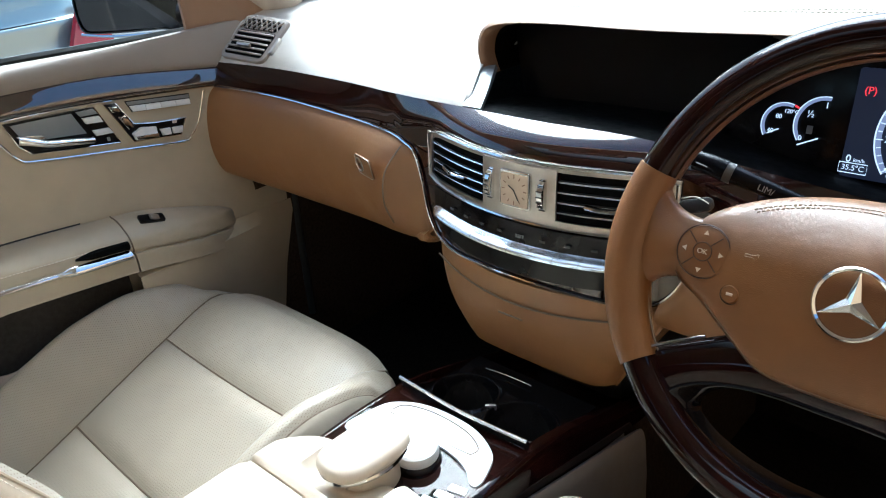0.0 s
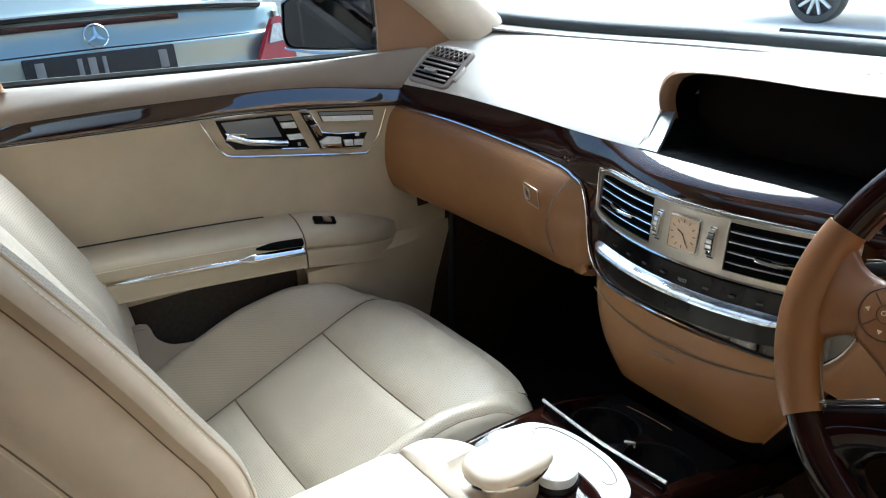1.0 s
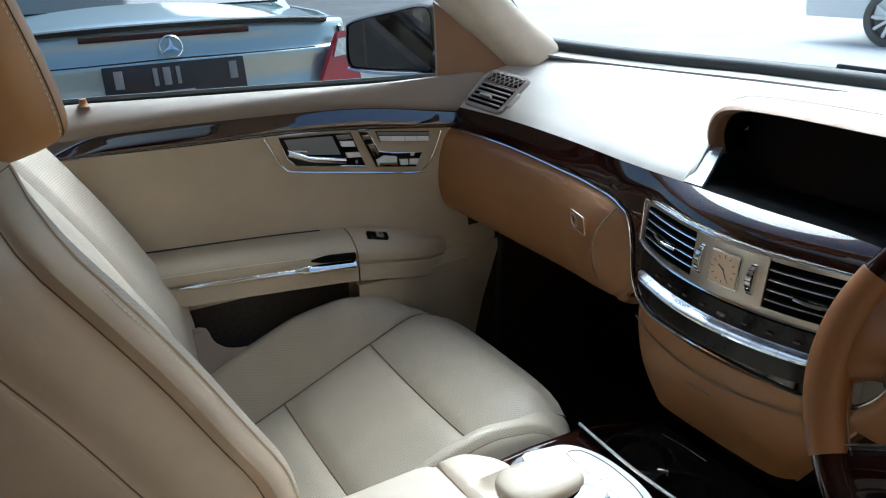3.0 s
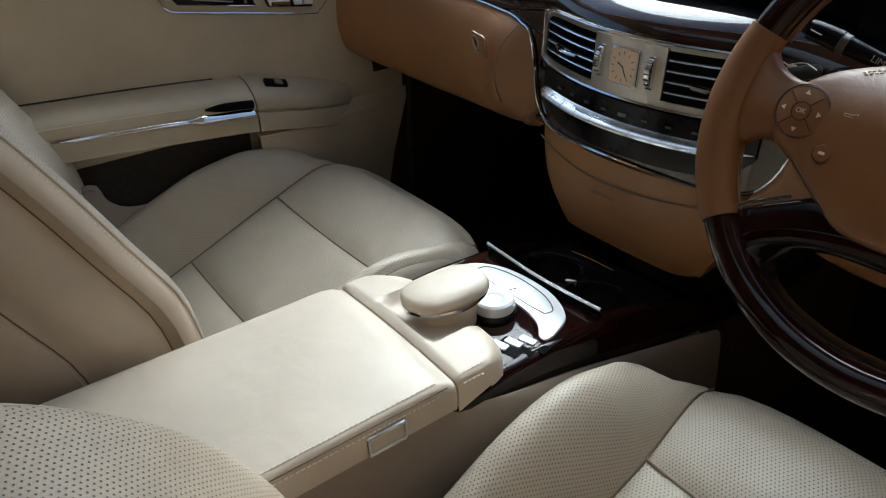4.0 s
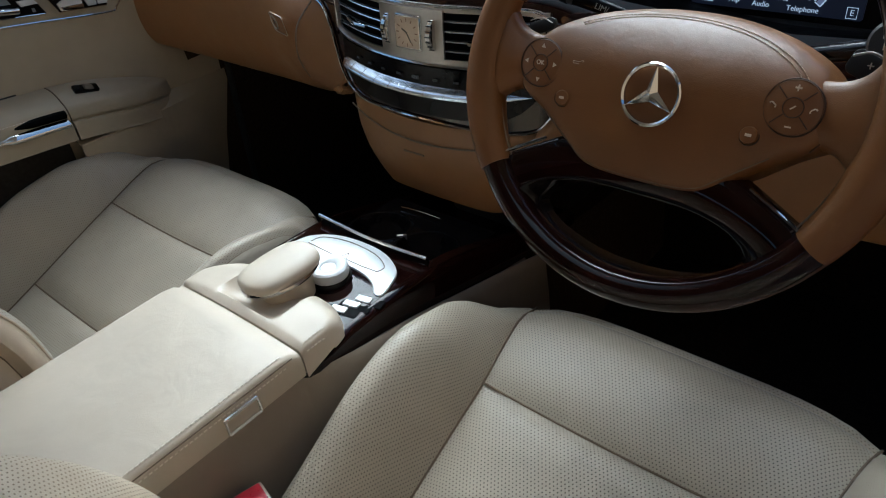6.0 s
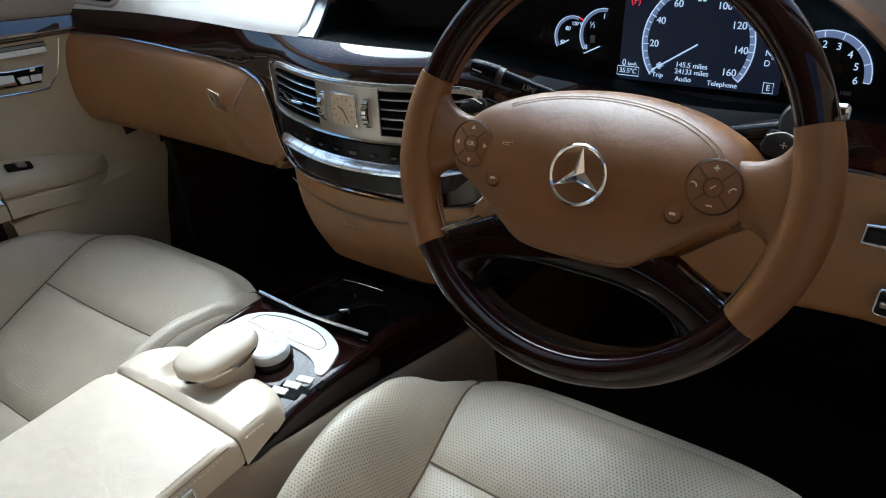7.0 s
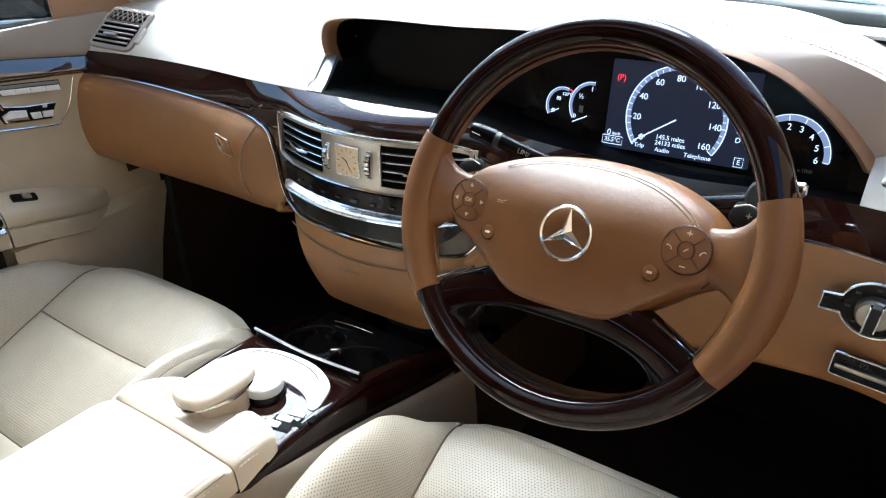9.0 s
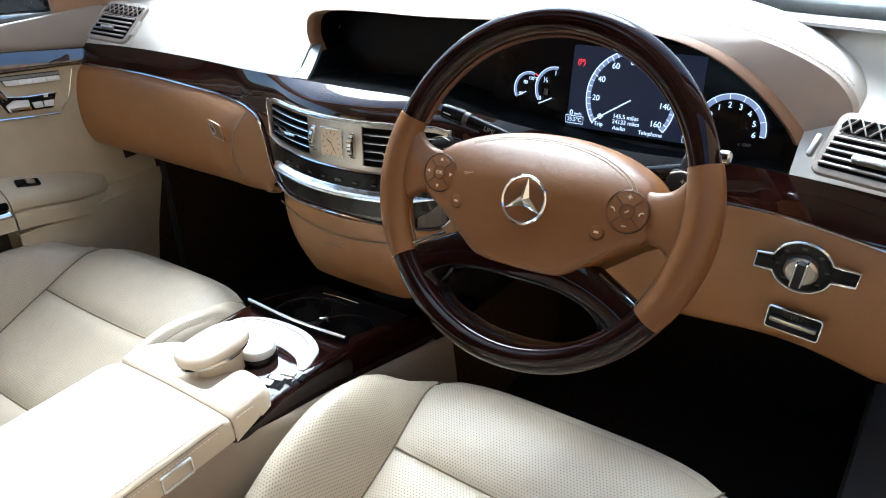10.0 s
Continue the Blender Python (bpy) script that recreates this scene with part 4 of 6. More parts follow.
OUTSIDE = wheel_loop([(0, -0.060), (0.04, -0.060), (0.075, -0.065), (0.093, -0.0725), (0.120, -0.0865), (0.149, -0.103), (0.152, -0.112), (0.140, -0.129), (0.118, -0.147), (0.08, -0.166), (0.04, -0.177), (0, -0.181)])
LIP = wheel_loop([(0, -0.0975), (0.04, -0.098), (0.075, -0.104), (0.100, -0.114), (0.113, -0.125), (0.114, -0.133), (0.104, -0.142), (0.07, -0.157), (0.035, -0.166), (0, -0.169)])
HOLE = wheel_loop([(0, -0.1025), (0.03, -0.1025), (0.055, -0.104), (0.076, -0.110), (0.090, -0.120), (0.095, -0.129), (0.090, -0.139), (0.072, -0.150), (0.045, -0.1585), (0.02, -0.1625), (0, -0.1630)])
TURN = np.linspace(-math.pi, math.pi, 96, endpoint=False)


def spoke_ring(pairs):
    """Rings between the outside, the lip and the hole: how far along (0, 1, 2) and how high."""
    rows = []
    for k, z in pairs:
        far = OUTSIDE + (LIP - OUTSIDE) * k if k <= 1 else LIP + (HOLE - LIP) * (k - 1)
        rows.append([tuple(WM @ Vector((f * math.cos(q), -0.131 + f * math.sin(q), z))) for f, q in zip(far, TURN)])
    return sheet(rows, 0, False, True)


part("lower_spoke", spoke_ring(((0, -0.022), (0.0, -0.006), (0.06, 0.000), (0.14, 0.0025), (0.5, 0.0035), (0.85, 0.0025), (0.97, 0.0015))), dark_wood, sw, "dark glossy wood lower spokes")
part("opening_lip", spoke_ring(((0.955, 0.0005), (0.97, 0.0030), (1.05, 0.0045), (1.25, 0.0035), (1.6, -0.002), (1.9, -0.010), (2.0, -0.016), (2.0, -0.028))), black_gloss, sw, "dark rounded lip of the opening")

# airbag cover
PAD = [(0.0, 0.057), (0.045, 0.0535), (0.085, 0.043), (0.119, 0.024), (0.136, -0.003), (0.135, -0.030), (0.108, -0.048), (0.076, -0.072), (0.050, -0.088), (0.0, -0.091)]
ring = cr(PAD + [(-x, y) for x, y in PAD[-2:0:-1]], 6, True)
COVER = run([0.02, 0.25, 0.55, 0.76, 0.86, 0.92, 0.962, 0.988, 1.0], [0.0152, 0.0150, 0.0135, 0.0112, 0.0095, 0.0072, 0.0025, -0.004, -0.012])


def cover_z(k, y):
    """Height of the cover; its upper edge rolls back further than the rest."""
    f = max(0.0, (k * (y + 0.018) - 0.012) / 0.056)
    return COVER(k) - 0.031 * f ** 2


rows = [[tuple(WM @ Vector((x, y, -0.060))) for x, y in ring]]
for k in (1.0, 0.992, 0.98, 0.962, 0.94, 0.915, 0.885, *np.linspace(0.85, 0.02, 26)):
    rows.append([tuple(WM @ Vector((x * k, -0.018 + (y + 0.018) * k, cover_z(k, y)))) for x, y in ring])
cover = part("airbag_cover", sheet(rows, 0, False, True), wheel_leather, sw, "brown leather airbag cover")
part("cover_seam", tube([tuple(WM @ Vector((x * 0.93, -0.018 + (y + 0.018) * 0.93, 0.0064))) for x, y in ring if y < -0.045], 0.0006, 5, 1), seam_shade, cover)
for k in (0.895, 0.865):
    line = sorted((x, y) for x, y in ring if y > 0.004 and x > -0.10)
    stitches("cover_stitching", [tuple(WM @ Vector((x * k, -0.018 + (y + 0.018) * k, cover_z(k, y) + 0.0006))) for x, y in line[::2]], cover, 0.00045, 0.0034, tan_thread)
for s in (-1, 1):
    part("cover_seam", tube([tuple(WM @ Vector((s * x, y, z))) for x, y, z in ((0.1290, 0.0115, -0.0030), (0.1345, -0.003, 0.0012), (0.1335, -0.022, 0.0022), (0.1255, -0.036, 0.0022))], 0.0007, 5, 5), groove_dark, cover)
# emblem: a ring with three blades
ME = WM @ Matrix.Translation((0.001, -0.0165, 0.0155))
emblem = part("emblem", put(lathe([(0.0225, 0.0), (0.0255, 0.001), (0.0258, 0.003), (0.0245, 0.0042), (0.0228, 0.003), (0.0225, 0.0)], None, 48, False), ME), chrome, sw, "silver ring emblem with three blades")
for a in (90, 210, 330):
    q = radians(a)
    d, e = Vector((math.cos(q), math.sin(q), 0)), Vector((-math.sin(q), math.cos(q), 0))
    bm = bmesh.new()
    pts = [d * 0.0235, e * 0.0052 + d * 0.002, -e * 0.0052 + d * 0.002, Vector((0, 0, 0))]
    tip, l, r, o = [bm.verts.new(ME @ (p + Vector((0, 0, 0.0008)))) for p in pts]
    rid = bm.verts.new(ME @ Vector((0, 0, 0.0050)))
    for f in ((tip, l, rid), (tip, rid, r), (l, o, rid), (o, r, rid)):
        bm.faces.new(f)
    bmesh.ops.recalc_face_normals(bm, faces=bm.faces[:])
    part("blade", bm, chrome, emblem, "", False)
for s in (-1, 1):
    MB = WM @ Matrix.Translation((0.1085, -0.0065, 0.0098) if s > 0 else (-0.1095, -0.0075, 0.0094))
    pod = part("button_pod", lathe([(0.0, 0.004), (0.017, 0.0035), (0.0200, 0.0022), (0.0206, 0.0), (0.0206, -0.004)], MB, 36), wheel_leather, sw, "round four-way button group")
    part("groove", lathe([(0.0205, 0.0020), (0.0210, 0.0032), (0.0215, 0.0010)], MB, 36, False), groove_dark, pod)
    part("groove", lathe([(0.0068, 0.0036), (0.0073, 0.0046), (0.0078, 0.0036)], MB, 24, False), groove_dark, pod)
    for a in (45, 135, 225, 315):
        part("groove", put(rounded((0.011, 0.0008, 0.0010), 0.0002), MB @ pose(0, 0, 0.0037, 0, 0, a) @ Matrix.Translation((0.0135, 0, 0))), groove_dark, pod)
    for a in (0, 90, 180, 270):
        if s < 0:
            tri = [(0.0145 + 0.0022, 0), (0.0145 - 0.0014, 0.0021), (0.0145 - 0.0014, -0.0021)]
            part("arrow", put(plate(tri, 0.0004), MB @ pose(0, 0, 0.0036, 0, 0, a)), wheel_print, pod, "", False)
        else:
            if a in (0, 180):
                q = 35 if a == 0 else -35
                part("symbol", put(tube([(-0.0026, -0.0008, 0), (-0.0018, 0.0008, 0), (0.0018, 0.0008, 0), (0.0026, -0.0008, 0)], 0.0006, 5, 2), MB @ pose(0.0142 if a == 0 else -0.0142, 0, 0.0038, 0, 0, q)), wheel_print, pod)
                continue
            part("symbol", put(rounded((0.0048, 0.0012 if a != 90 else 0.0014, 0.0004), 0.0002), MB @ pose(0, 0, 0.0037, 0, 0, a) @ Matrix.Translation((0.0142, 0, 0)) @ pose(0, 0, 0, 0, 0, -a)), wheel_print, pod)
    if s < 0:
        letters("OK", 0.0056, MB @ Matrix.Translation((0, 0, 0.0042)), wheel_print, pod)
    else:
        part("symbol", put(rounded((0.0012, 0.0048, 0.0004), 0.0002), MB @ Matrix.Translation((0, 0.0142, 0.0037))), wheel_print, pod)
        part("symbol", put(rounded((0.0048, 0.0010, 0.0004), 0.0002), MB @ pose(0, 0, 0.0042, 0, 0, 40)), wheel_print, pod)
    MS = WM @ Matrix.Translation((0.083, -0.032, 0.0112) if s > 0 else (-0.081, -0.0335, 0.0112))
    small = part("small_button", lathe([(0.0, 0.0028), (0.0062, 0.0025), (0.0072, 0.0010), (0.0072, -0.002)], MS, 24), wheel_leather, sw, "small round button")
    part("groove", lathe([(0.0073, 0.0004), (0.0078, 0.0012), (0.0083, 0.0002)], MS, 24, False), groove_dark, small)
    part("symbol", put(rounded((0.0050, 0.0022, 0.0004), 0.0006), MS @ Matrix.Translation((0, 0, 0.0028))), wheel_print, small)
    if s < 0:
        part("horn_symbol", tube([tuple(WM @ Vector((-0.0725 + x, -0.002 + y, 0.0131 + 0.05 * x))) for x, y in ((-0.005, -0.0008), (-0.005, 0.0010), (0.001, 0.0010), (0.005, 0.0024), (0.005, -0.0022), (0.001, -0.0008))], 0.00035, 5, 1, True), wheel_print, cover)
    # shift paddle
    pd = part("shift_paddle", put(plate(rounded_outline(0.030, 0.019 if s > 0 else 0.012, 0.0055), 0.004, None, 0.001), WM @ pose(s * 0.141, 0.030 if s > 0 else 0.025, -0.030, 0, 0, s * -20)), black_plastic, sw, "dark shift paddle behind the rim")
    part("paddle_edge", tube([tuple(WM @ Vector((s * x, y, -0.024))) for x, y in ((0.129, 0.037 if s > 0 else 0.029), (0.141, 0.0405 if s > 0 else 0.0322), (0.153, 0.036 if s > 0 else 0.0285))], 0.0010 if s > 0 else 0.0006, 6, 4), satin_metal, pd)
    if s > 0:
        letters("+", 0.010, WM @ pose(0.142, 0.031, -0.0255), pale_print, pd)
part("column", lathe([(0.040, -0.03), (0.046, -0.06), (0.050, -0.12), (0.052, -0.30)], WM @ Matrix.Translation((0, -0.03, 0)), 28), black_plastic, sw, "dark steering column cover")

# stalks
st = thing("wiper_stalk", "dark grip stalk with printed wiper symbols", "stalk", (0.25, 0.07, 0.93))
part("arm", tube([(0.345, 0.085, 0.925), (0.30, 0.078, 0.938), (0.262, 0.072, 0.950)], lambda t: 0.0050 + 0.0030 * t, 12, 6), screen_black, st)
part("band", tube([(0.262, 0.072, 0.950), (0.256, 0.071, 0.952)], 0.0088, 14, 2), dim_print, st)
part("tip", tube([(0.256, 0.071, 0.952), (0.243, 0.069, 0.956), (0.230, 0.067, 0.959)], lambda t: 0.0098 - 0.0012 * t, 14, 4), screen_black, st)
part("symbol", put(rounded((0.010, 0.0012, 0.0008), 0.0003), basis((0.241, 0.0565, 0.960), (-1, -0.1, 0.3), (0, -0.5, 1))), grey_print, st)
letters("LIM/", 0.0075, basis((0.292, 0.0675, 0.9435), (1, 0.15, -0.32), (0.2, 0.35, 0.9)), grey_print, st)
gs = thing("gear_stalk", "dark gear selector stalk with printed letters", "stalk", (0.52, 0.1, 0.9))
part("arm", tube([(0.43, 0.10, 0.905), (0.48, 0.085, 0.922), (0.53, 0.068, 0.940)], lambda t: 0.007 + 0.004 * t, 12, 6, False, 0.8), black_gloss, gs)
knob = part("paddle", put(lathe([(0.0, 0.004), (0.015, 0.0035), (0.0185, 0.0), (0.015, -0.006), (0, -0.007)], None, 28), basis((0.537, 0.060, 0.947), (1, -0.2, 0.1), (0, 0.4, 0.9))), black_plastic, gs)
for k, ch in enumerate("RND"):
    letters(ch, 0.0085, basis((0.533 + 0.002 * k, 0.0555, 0.955 - 0.0085 * k), (1, -0.2, 0.1), (0, 0.4, 0.9)), pale_print, knob)
part("end_button", lathe([(0.0, 0.005), (0.004, 0.0045), (0.0062, 0.003), (0.0066, -0.005), (0.0045, -0.007), (0, -0.007)], basis((0.562, 0.052, 0.964), (0, -0.3, 1), (0, 1, 0.3)), 20), chrome, gs, "chrome end button")

# ---- light switch and brake release ----
ML = basis((0.6310, 0.1630, 0.810), (1, 0, 0), (0, -0.12, 1))
ls = thing("light_switch", "rotary light switch with chrome bezel in a dark plate", "switch", (0.63, 0.17, 0.80))
K = 0.86
wing = [(-0.058, -0.012), (-0.036, -0.013)] + [(0.0375 * math.cos(radians(a)), 0.0375 * math.sin(radians(a))) for a in np.linspace(200, 340, 15)] + [(0.036, -0.013), (0.063, -0.012), (0.066, 0.010), (0.038, 0.012)] + [(0.0375 * math.cos(radians(a)), 0.0375 * math.sin(radians(a))) for a in np.linspace(20, 160, 15)] + [(-0.038, 0.012), (-0.055, 0.011)]
wing = [(x * K, y * K) for x, y in wing]
part("plate", put(plate(wing, 0.003, None, 0.001), ML), black_gloss, ls, "dark plate")
part("chrome_edge", put(tube([(x, y, 0.003) for x, y in wing], 0.0015, 6, 1, True, 1.0, (0, 0, 1)), ML), chrome, ls)
kn = part("knob", put(lathe([(0.0, 0.014), (0.0150, 0.0135), (0.0175, 0.011), (0.0180, 0.003)], None, 32), ML), satin_metal, ls, "satin metal knob")
part("grip_bar", put(rounded((0.0088, 0.032, 0.009), 0.002), ML @ pose(0, 0, 0.0165, 0, 0, -8)), black_plastic, kn)
part("grip_edge", put(rounded((0.0018, 0.031, 0.010), 0.0007), ML @ pose(-0.0053, 0, 0.017, 0, 0, -8)), chrome, kn)
part("grip_edge", put(rounded((0.0018, 0.031, 0.010), 0.0007), ML @ pose(0.0053, 0.001, 0.017, 0, 0, -8)), chrome, kn)
for a in range(0, 360, 45):
    part("symbol", put(rounded((0.005, 0.0028, 0.0006), 0.0005), ML @ pose(0.0247 * math.cos(radians(a)), 0.0247 * math.sin(radians(a)), 0.0032)), dim_print, ls)
MP = basis((0.6320, 0.1660, 0.7365), (1, 0, -0.10), (0, -0.05, 1))
pbk = thing("brake_release", "dark brake release handle with a chrome rim", "handle", (0.627, 0.181, 0.72))
part("plate", put(plate(rounded_outline(0.058, 0.029, 0.004), 0.004, None, 0.001), MP), black_gloss, pbk)
part("chrome_edge", put(tube([(x, y, 0.003) for x, y in rounded_outline(0.058, 0.029, 0.004)], 0.0013, 6, 1, True), MP), chrome, pbk)
part("pull", put(rounded((0.051, 0.006, 0.005), 0.002), MP @ Matrix.Translation((0, 0.000, 0.006))), satin_metal, pbk)
letters("(P)", 0.007, MP @ Matrix.Translation((0, 0.0095, 0.0045)), dim_print, pbk)


# ---- corner air vents on the dash ----
def corner_vent(m, w, h, group, mirror=1):
    v = thing("corner_vent", "slatted air vent with a mesh grille in the dash corner", "air vent", m.translation, group)
    base = part("housing", put(plate(rounded_outline(w + 0.016, h + 0.014, 0.012), 0.006, None, 0.003), m @ Matrix.Translation((0, 0, -0.004))), taupe_skin, v)
    part("opening", put(plate(rounded_outline(w, h * 0.64, 0.003), 0.0006), m @ Matrix.Translation((0, -h * 0.17, 0.0022))), recess_black, v)
    for k in range(5):
        part("louvre", put(rounded((w, 0.0036, 0.0026), 0.0009), m @ Matrix.Translation((0, -h * 0.42 + k * h * 0.128, 0.0045)) @ pose(0, 0, 0, -20, 0, 0)), vent_skin, v)
    part("vent_tab", put(rounded((w * 0.36, 0.006, 0.006), 0.002), m @ Matrix.Translation((-0.004, -h * 0.27, 0.0085))), satin_metal, v)
    part("opening", put(plate(rounded_outline(w, h * 0.28, 0.01), 0.0006), m @ Matrix.Translation((0, h * 0.33, 0.0022))), recess_black, v)
    for s in (-1, 1):
        for k in range(-3, 4):
            x = k * w / 7.0
            part("mesh_bar", put(rounded((0.0016, h * 0.34, 0.003), 0.0004), m @ pose(max(-w * 0.42, min(w * 0.42, x)), h * 0.33, 0.0042, 0, 0, s * 35)), vent_skin, v)
    part("wheel", put(rounded((0.006, h * 0.42, 0.008), 0.0025), m @ Matrix.Translation((mirror * (w * 0.5 + 0.014), -h * 0.15, 0.003))), satin_metal, v)
    return v


def skewed(bl, br, tl, w, h):
    """A pose, sheared if need be, that lays a panel of w by h on three of its corners."""
    bl, br, tl = Vector(bl), Vector(br), Vector(tl)
    r, u = (br - bl) / w, (tl - bl) / h
    m = Matrix((r, u, r.cross(u).normalized())).transposed().to_4x4()
    m.translation = (br + tl) / 2
    return m


corner_vent(skewed((-0.6237, 0.1329, 0.9662), (-0.541, 0.1546, 0.9561), (-0.6251, 0.1981, 1.0151), 0.086, 0.084), 0.074, 0.078, "corner vents of the dash", 1)
corner_vent(skewed((0.6143, 0.1898, 0.9126), (0.735, 0.1468, 0.917), (0.6300, 0.2400, 0.960), 0.128, 0.075), 0.112, 0.068, "corner vents of the dash", -1)

# ---- centre console ----
con = thing("centre_console", "centre console with leather armrest and dark glossy wood tray", "console", (0, -0.1, 0.28))
body = []
for y, z in ((-0.75, 0.620), (-0.5, 0.620), (-0.30, 0.620), (-0.232, 0.618), (-0.205, 0.596), (-0.156, 0.574), (-0.02, 0.557), (0.114, 0.536), (0.17, 0.527)):
    body.append([(-0.125, y, 0.29), (-0.120, y, 0.45), (-0.108, y, z), (0.108, y, z), (0.120, y, 0.45), (0.125, y, 0.29)])
part("body", sheet([np.concatenate([cr(r[:3], 4), cr(r[3:], 4)]) for r in body]), shaded_side_leather, con, "leather console sides, darkened for shade")
# the dark colour of this front part stands in for shade under the dashboard
front = [[(-0.122, y, 0.29), (-0.117, y, 0.45), (-0.105, y, z), (0.105, y, z), (0.117, y, 0.45), (0.122, y, 0.29)] for y, z in ((0.168, 0.525), (0.21, 0.518), (0.40, 0.50), (0.60, 0.50))]
part("front_side", sheet([np.concatenate([cr(r[:3], 4), cr(r[3:], 4)]) for r in front]), shaded_kick_carpet, con, "console sides under the dashboard, darkened for shade")


def crown(x, half=0.1125, soft=0.007):
    """How much the cover drops towards its stitched side edge."""
    a = max(0.0, (abs(x) - half + soft) / soft)
    return 0.004 * (abs(x) / half) ** 2 + 0.008 * (1 - math.sqrt(max(0.0, 1 - min(1.0, a) ** 2)))


LID_X = np.concatenate(([-0.1125, -0.1115, -0.109, -0.1055], np.linspace(-0.098, 0.098, 15), [0.1055, 0.109, 0.1115, 0.1125]))
lid_rows = []
for y in np.concatenate((np.linspace(-0.75, -0.26, 14), [-0.245, -0.238, -0.2345, -0.2335])):
    drop = 0.0 if y < -0.25 else (0.016 if y > -0.234 else 0.003 if y < -0.24 else 0.008)
    lid_rows.append([(-0.1115, y, 0.622), (-0.1125, y, 0.640)] + [(x, y, max(0.642, 0.6655 - drop) - crown(x)) for x in LID_X] + [(0.1125, y, 0.640), (0.1115, y, 0.622)])
lid = part("armrest_lid", sheet(lid_rows), console_leather, con, "cream leather armrest lid")


stitches("stitching", [(0.1065, y, 0.6612 - crown(0.1065) + 0.0046) for y in (-0.74, -0.5, -0.25)], lid)
stitches("stitching", [(0.1131, y, 0.6500) for y in (-0.74, -0.5, -0.25)], lid)
part("edge_seam", tube([(0.1124, y, 0.6555) for y in (-0.74, -0.5, -0.245)], 0.0008, 5, 3), seam_shade, lid)
MLT = basis((0.1118, -0.316, 0.6355), (0, 1, 0), (0, 0, 1))
latch = part("lid_latch", put(plate(rounded_outline(0.038, 0.019, 0.0015), 0.0015, None, 0.0004), MLT), console_leather, con, "lid release with a metal rim")
part("rim", put(tube([(x, y, 0.0024) for x, y in rounded_outline(0.040, 0.021, 0.0015)], 0.0015, 6, 1, True), MLT), bright_metal, latch)
for v in (-0.0095, 0.0095):
    part("rim_bar", put(rounded((0.039, 0.0034, 0.0034), 0.0006), MLT @ Matrix.Translation((0, v, 0.0018))), bright_metal, latch)

for ring_at, y_at in ((0.9995, 0.283), (1.0045, 0.293)):
    stitches("stitching", [(x, y, z + 0.0006) for x, y, z in outer_ring(ring_at, y_at)[8:-6]], hood, 0.0007, 0.0052)

# leather nose in front of the lid, hollowed round the palm rest
FRONT = run([-0.112, -0.105, -0.09, -0.05, -0.02, 0.0, 0.03, 0.06, 0.085, 0.100, 0.108, 0.112], [-0.205, -0.186, -0.166, -0.150, -0.150, -0.152, -0.153, -0.152, -0.156, -0.165, -0.175, -0.190])
nose = []
for x in np.concatenate(([-0.112, -0.1112, -0.1095, -0.106], np.linspace(-0.101, 0.101, 39), [0.106, 0.1095, 0.1112, 0.112])):
    yf = FRONT(x)
    hollow = 0.015 * (1 - abs(x / 0.050) ** 5) ** 0.6 if abs(x) < 0.050 else 0.0
    row = [(x, -0.2318, 0.622)]
    for k in np.concatenate((np.linspace(0, 0.86, 14), [0.91, 0.95, 0.98, 1.0])):
        y = -0.2318 + k * (yf + 0.2318)
        h = hollow * min(1, max(0, (k - 0.14) / 0.16)) ** 0.7
        f = max(0.0, (k - 0.66) / 0.34)
        row.append((x, y, 0.6625 - crown(x, 0.112) - 0.005 * (1 - min(1, k * 9)) ** 2 - 0.022 * (1 - math.sqrt(1 - min(1.0, f) ** 2)) - h))
    row.append((x, yf + 0.001, 0.627))
    nose.append(row)
nose = [[(-0.1123, p[1], 0.615) for p in nose[0]]] + nose + [[(0.1123, p[1], min(0.632, 0.6175 + max(0.0, p[1] + 0.232) * 0.30)) for p in nose[-1]]]
nosep = part("armrest_nose", sheet(nose), console_leather, con, "cream leather nose with a hollow")
stitches("stitching", [(0.1068, -0.228, 0.6578), (0.1068, -0.205, 0.6590), (0.1055, -0.186, 0.6560), (0.101, -0.170, 0.6480)], nosep)
stitches("stitching", [(0.1124, -0.228, 0.6505), (0.1126, -0.205, 0.6505), (0.1124, -0.193, 0.6470)], nosep)

# wood tray
TRAY_RIM = run([-0.24, -0.03, 0.0, 0.04, 0.08, 0.12, 0.20, 0.30], [0.628, 0.628, 0.624, 0.614, 0.602, 0.588, 0.560, 0.535])
tray = []
for y, zs in ((-0.236, 0.618), (-0.22, 0.606), (-0.205, 0.596), (-0.18, 0.583), (-0.156, 0.574), (-0.10, 0.566), (-0.03, 0.558), (-0.021, 0.557), (-0.012, 0.556), (0.02, 0.551), (0.05, 0.547), (0.08, 0.542), (0.114, 0.536), (0.16, 0.528), (0.21, 0.52), (0.30, 0.51)):
    rimz = TRAY_RIM(y)
    flo = rimz if y < -0.02 else 0.530
    tray.append(cr([(-0.1085, y, zs), (-0.1115, y, zs * 0.35 + rimz * 0.65), (-0.1075, y, rimz - 0.005), (-0.099, y, rimz), (-0.094, y, rimz - 0.001 if y < -0.02 else rimz - 0.006), (-0.0915, y, flo), (0.0, y, flo), (0.0915, y, flo), (0.094, y, rimz - 0.001 if y < -0.02 else rimz - 0.006), (0.099, y, rimz), (0.1075, y, rimz - 0.005), (0.1115, y, zs * 0.35 + rimz * 0.65), (0.1085, y, zs)], 3))
part("wood_tray", sheet(tray), dark_wood, con, "dark glossy burl wood")
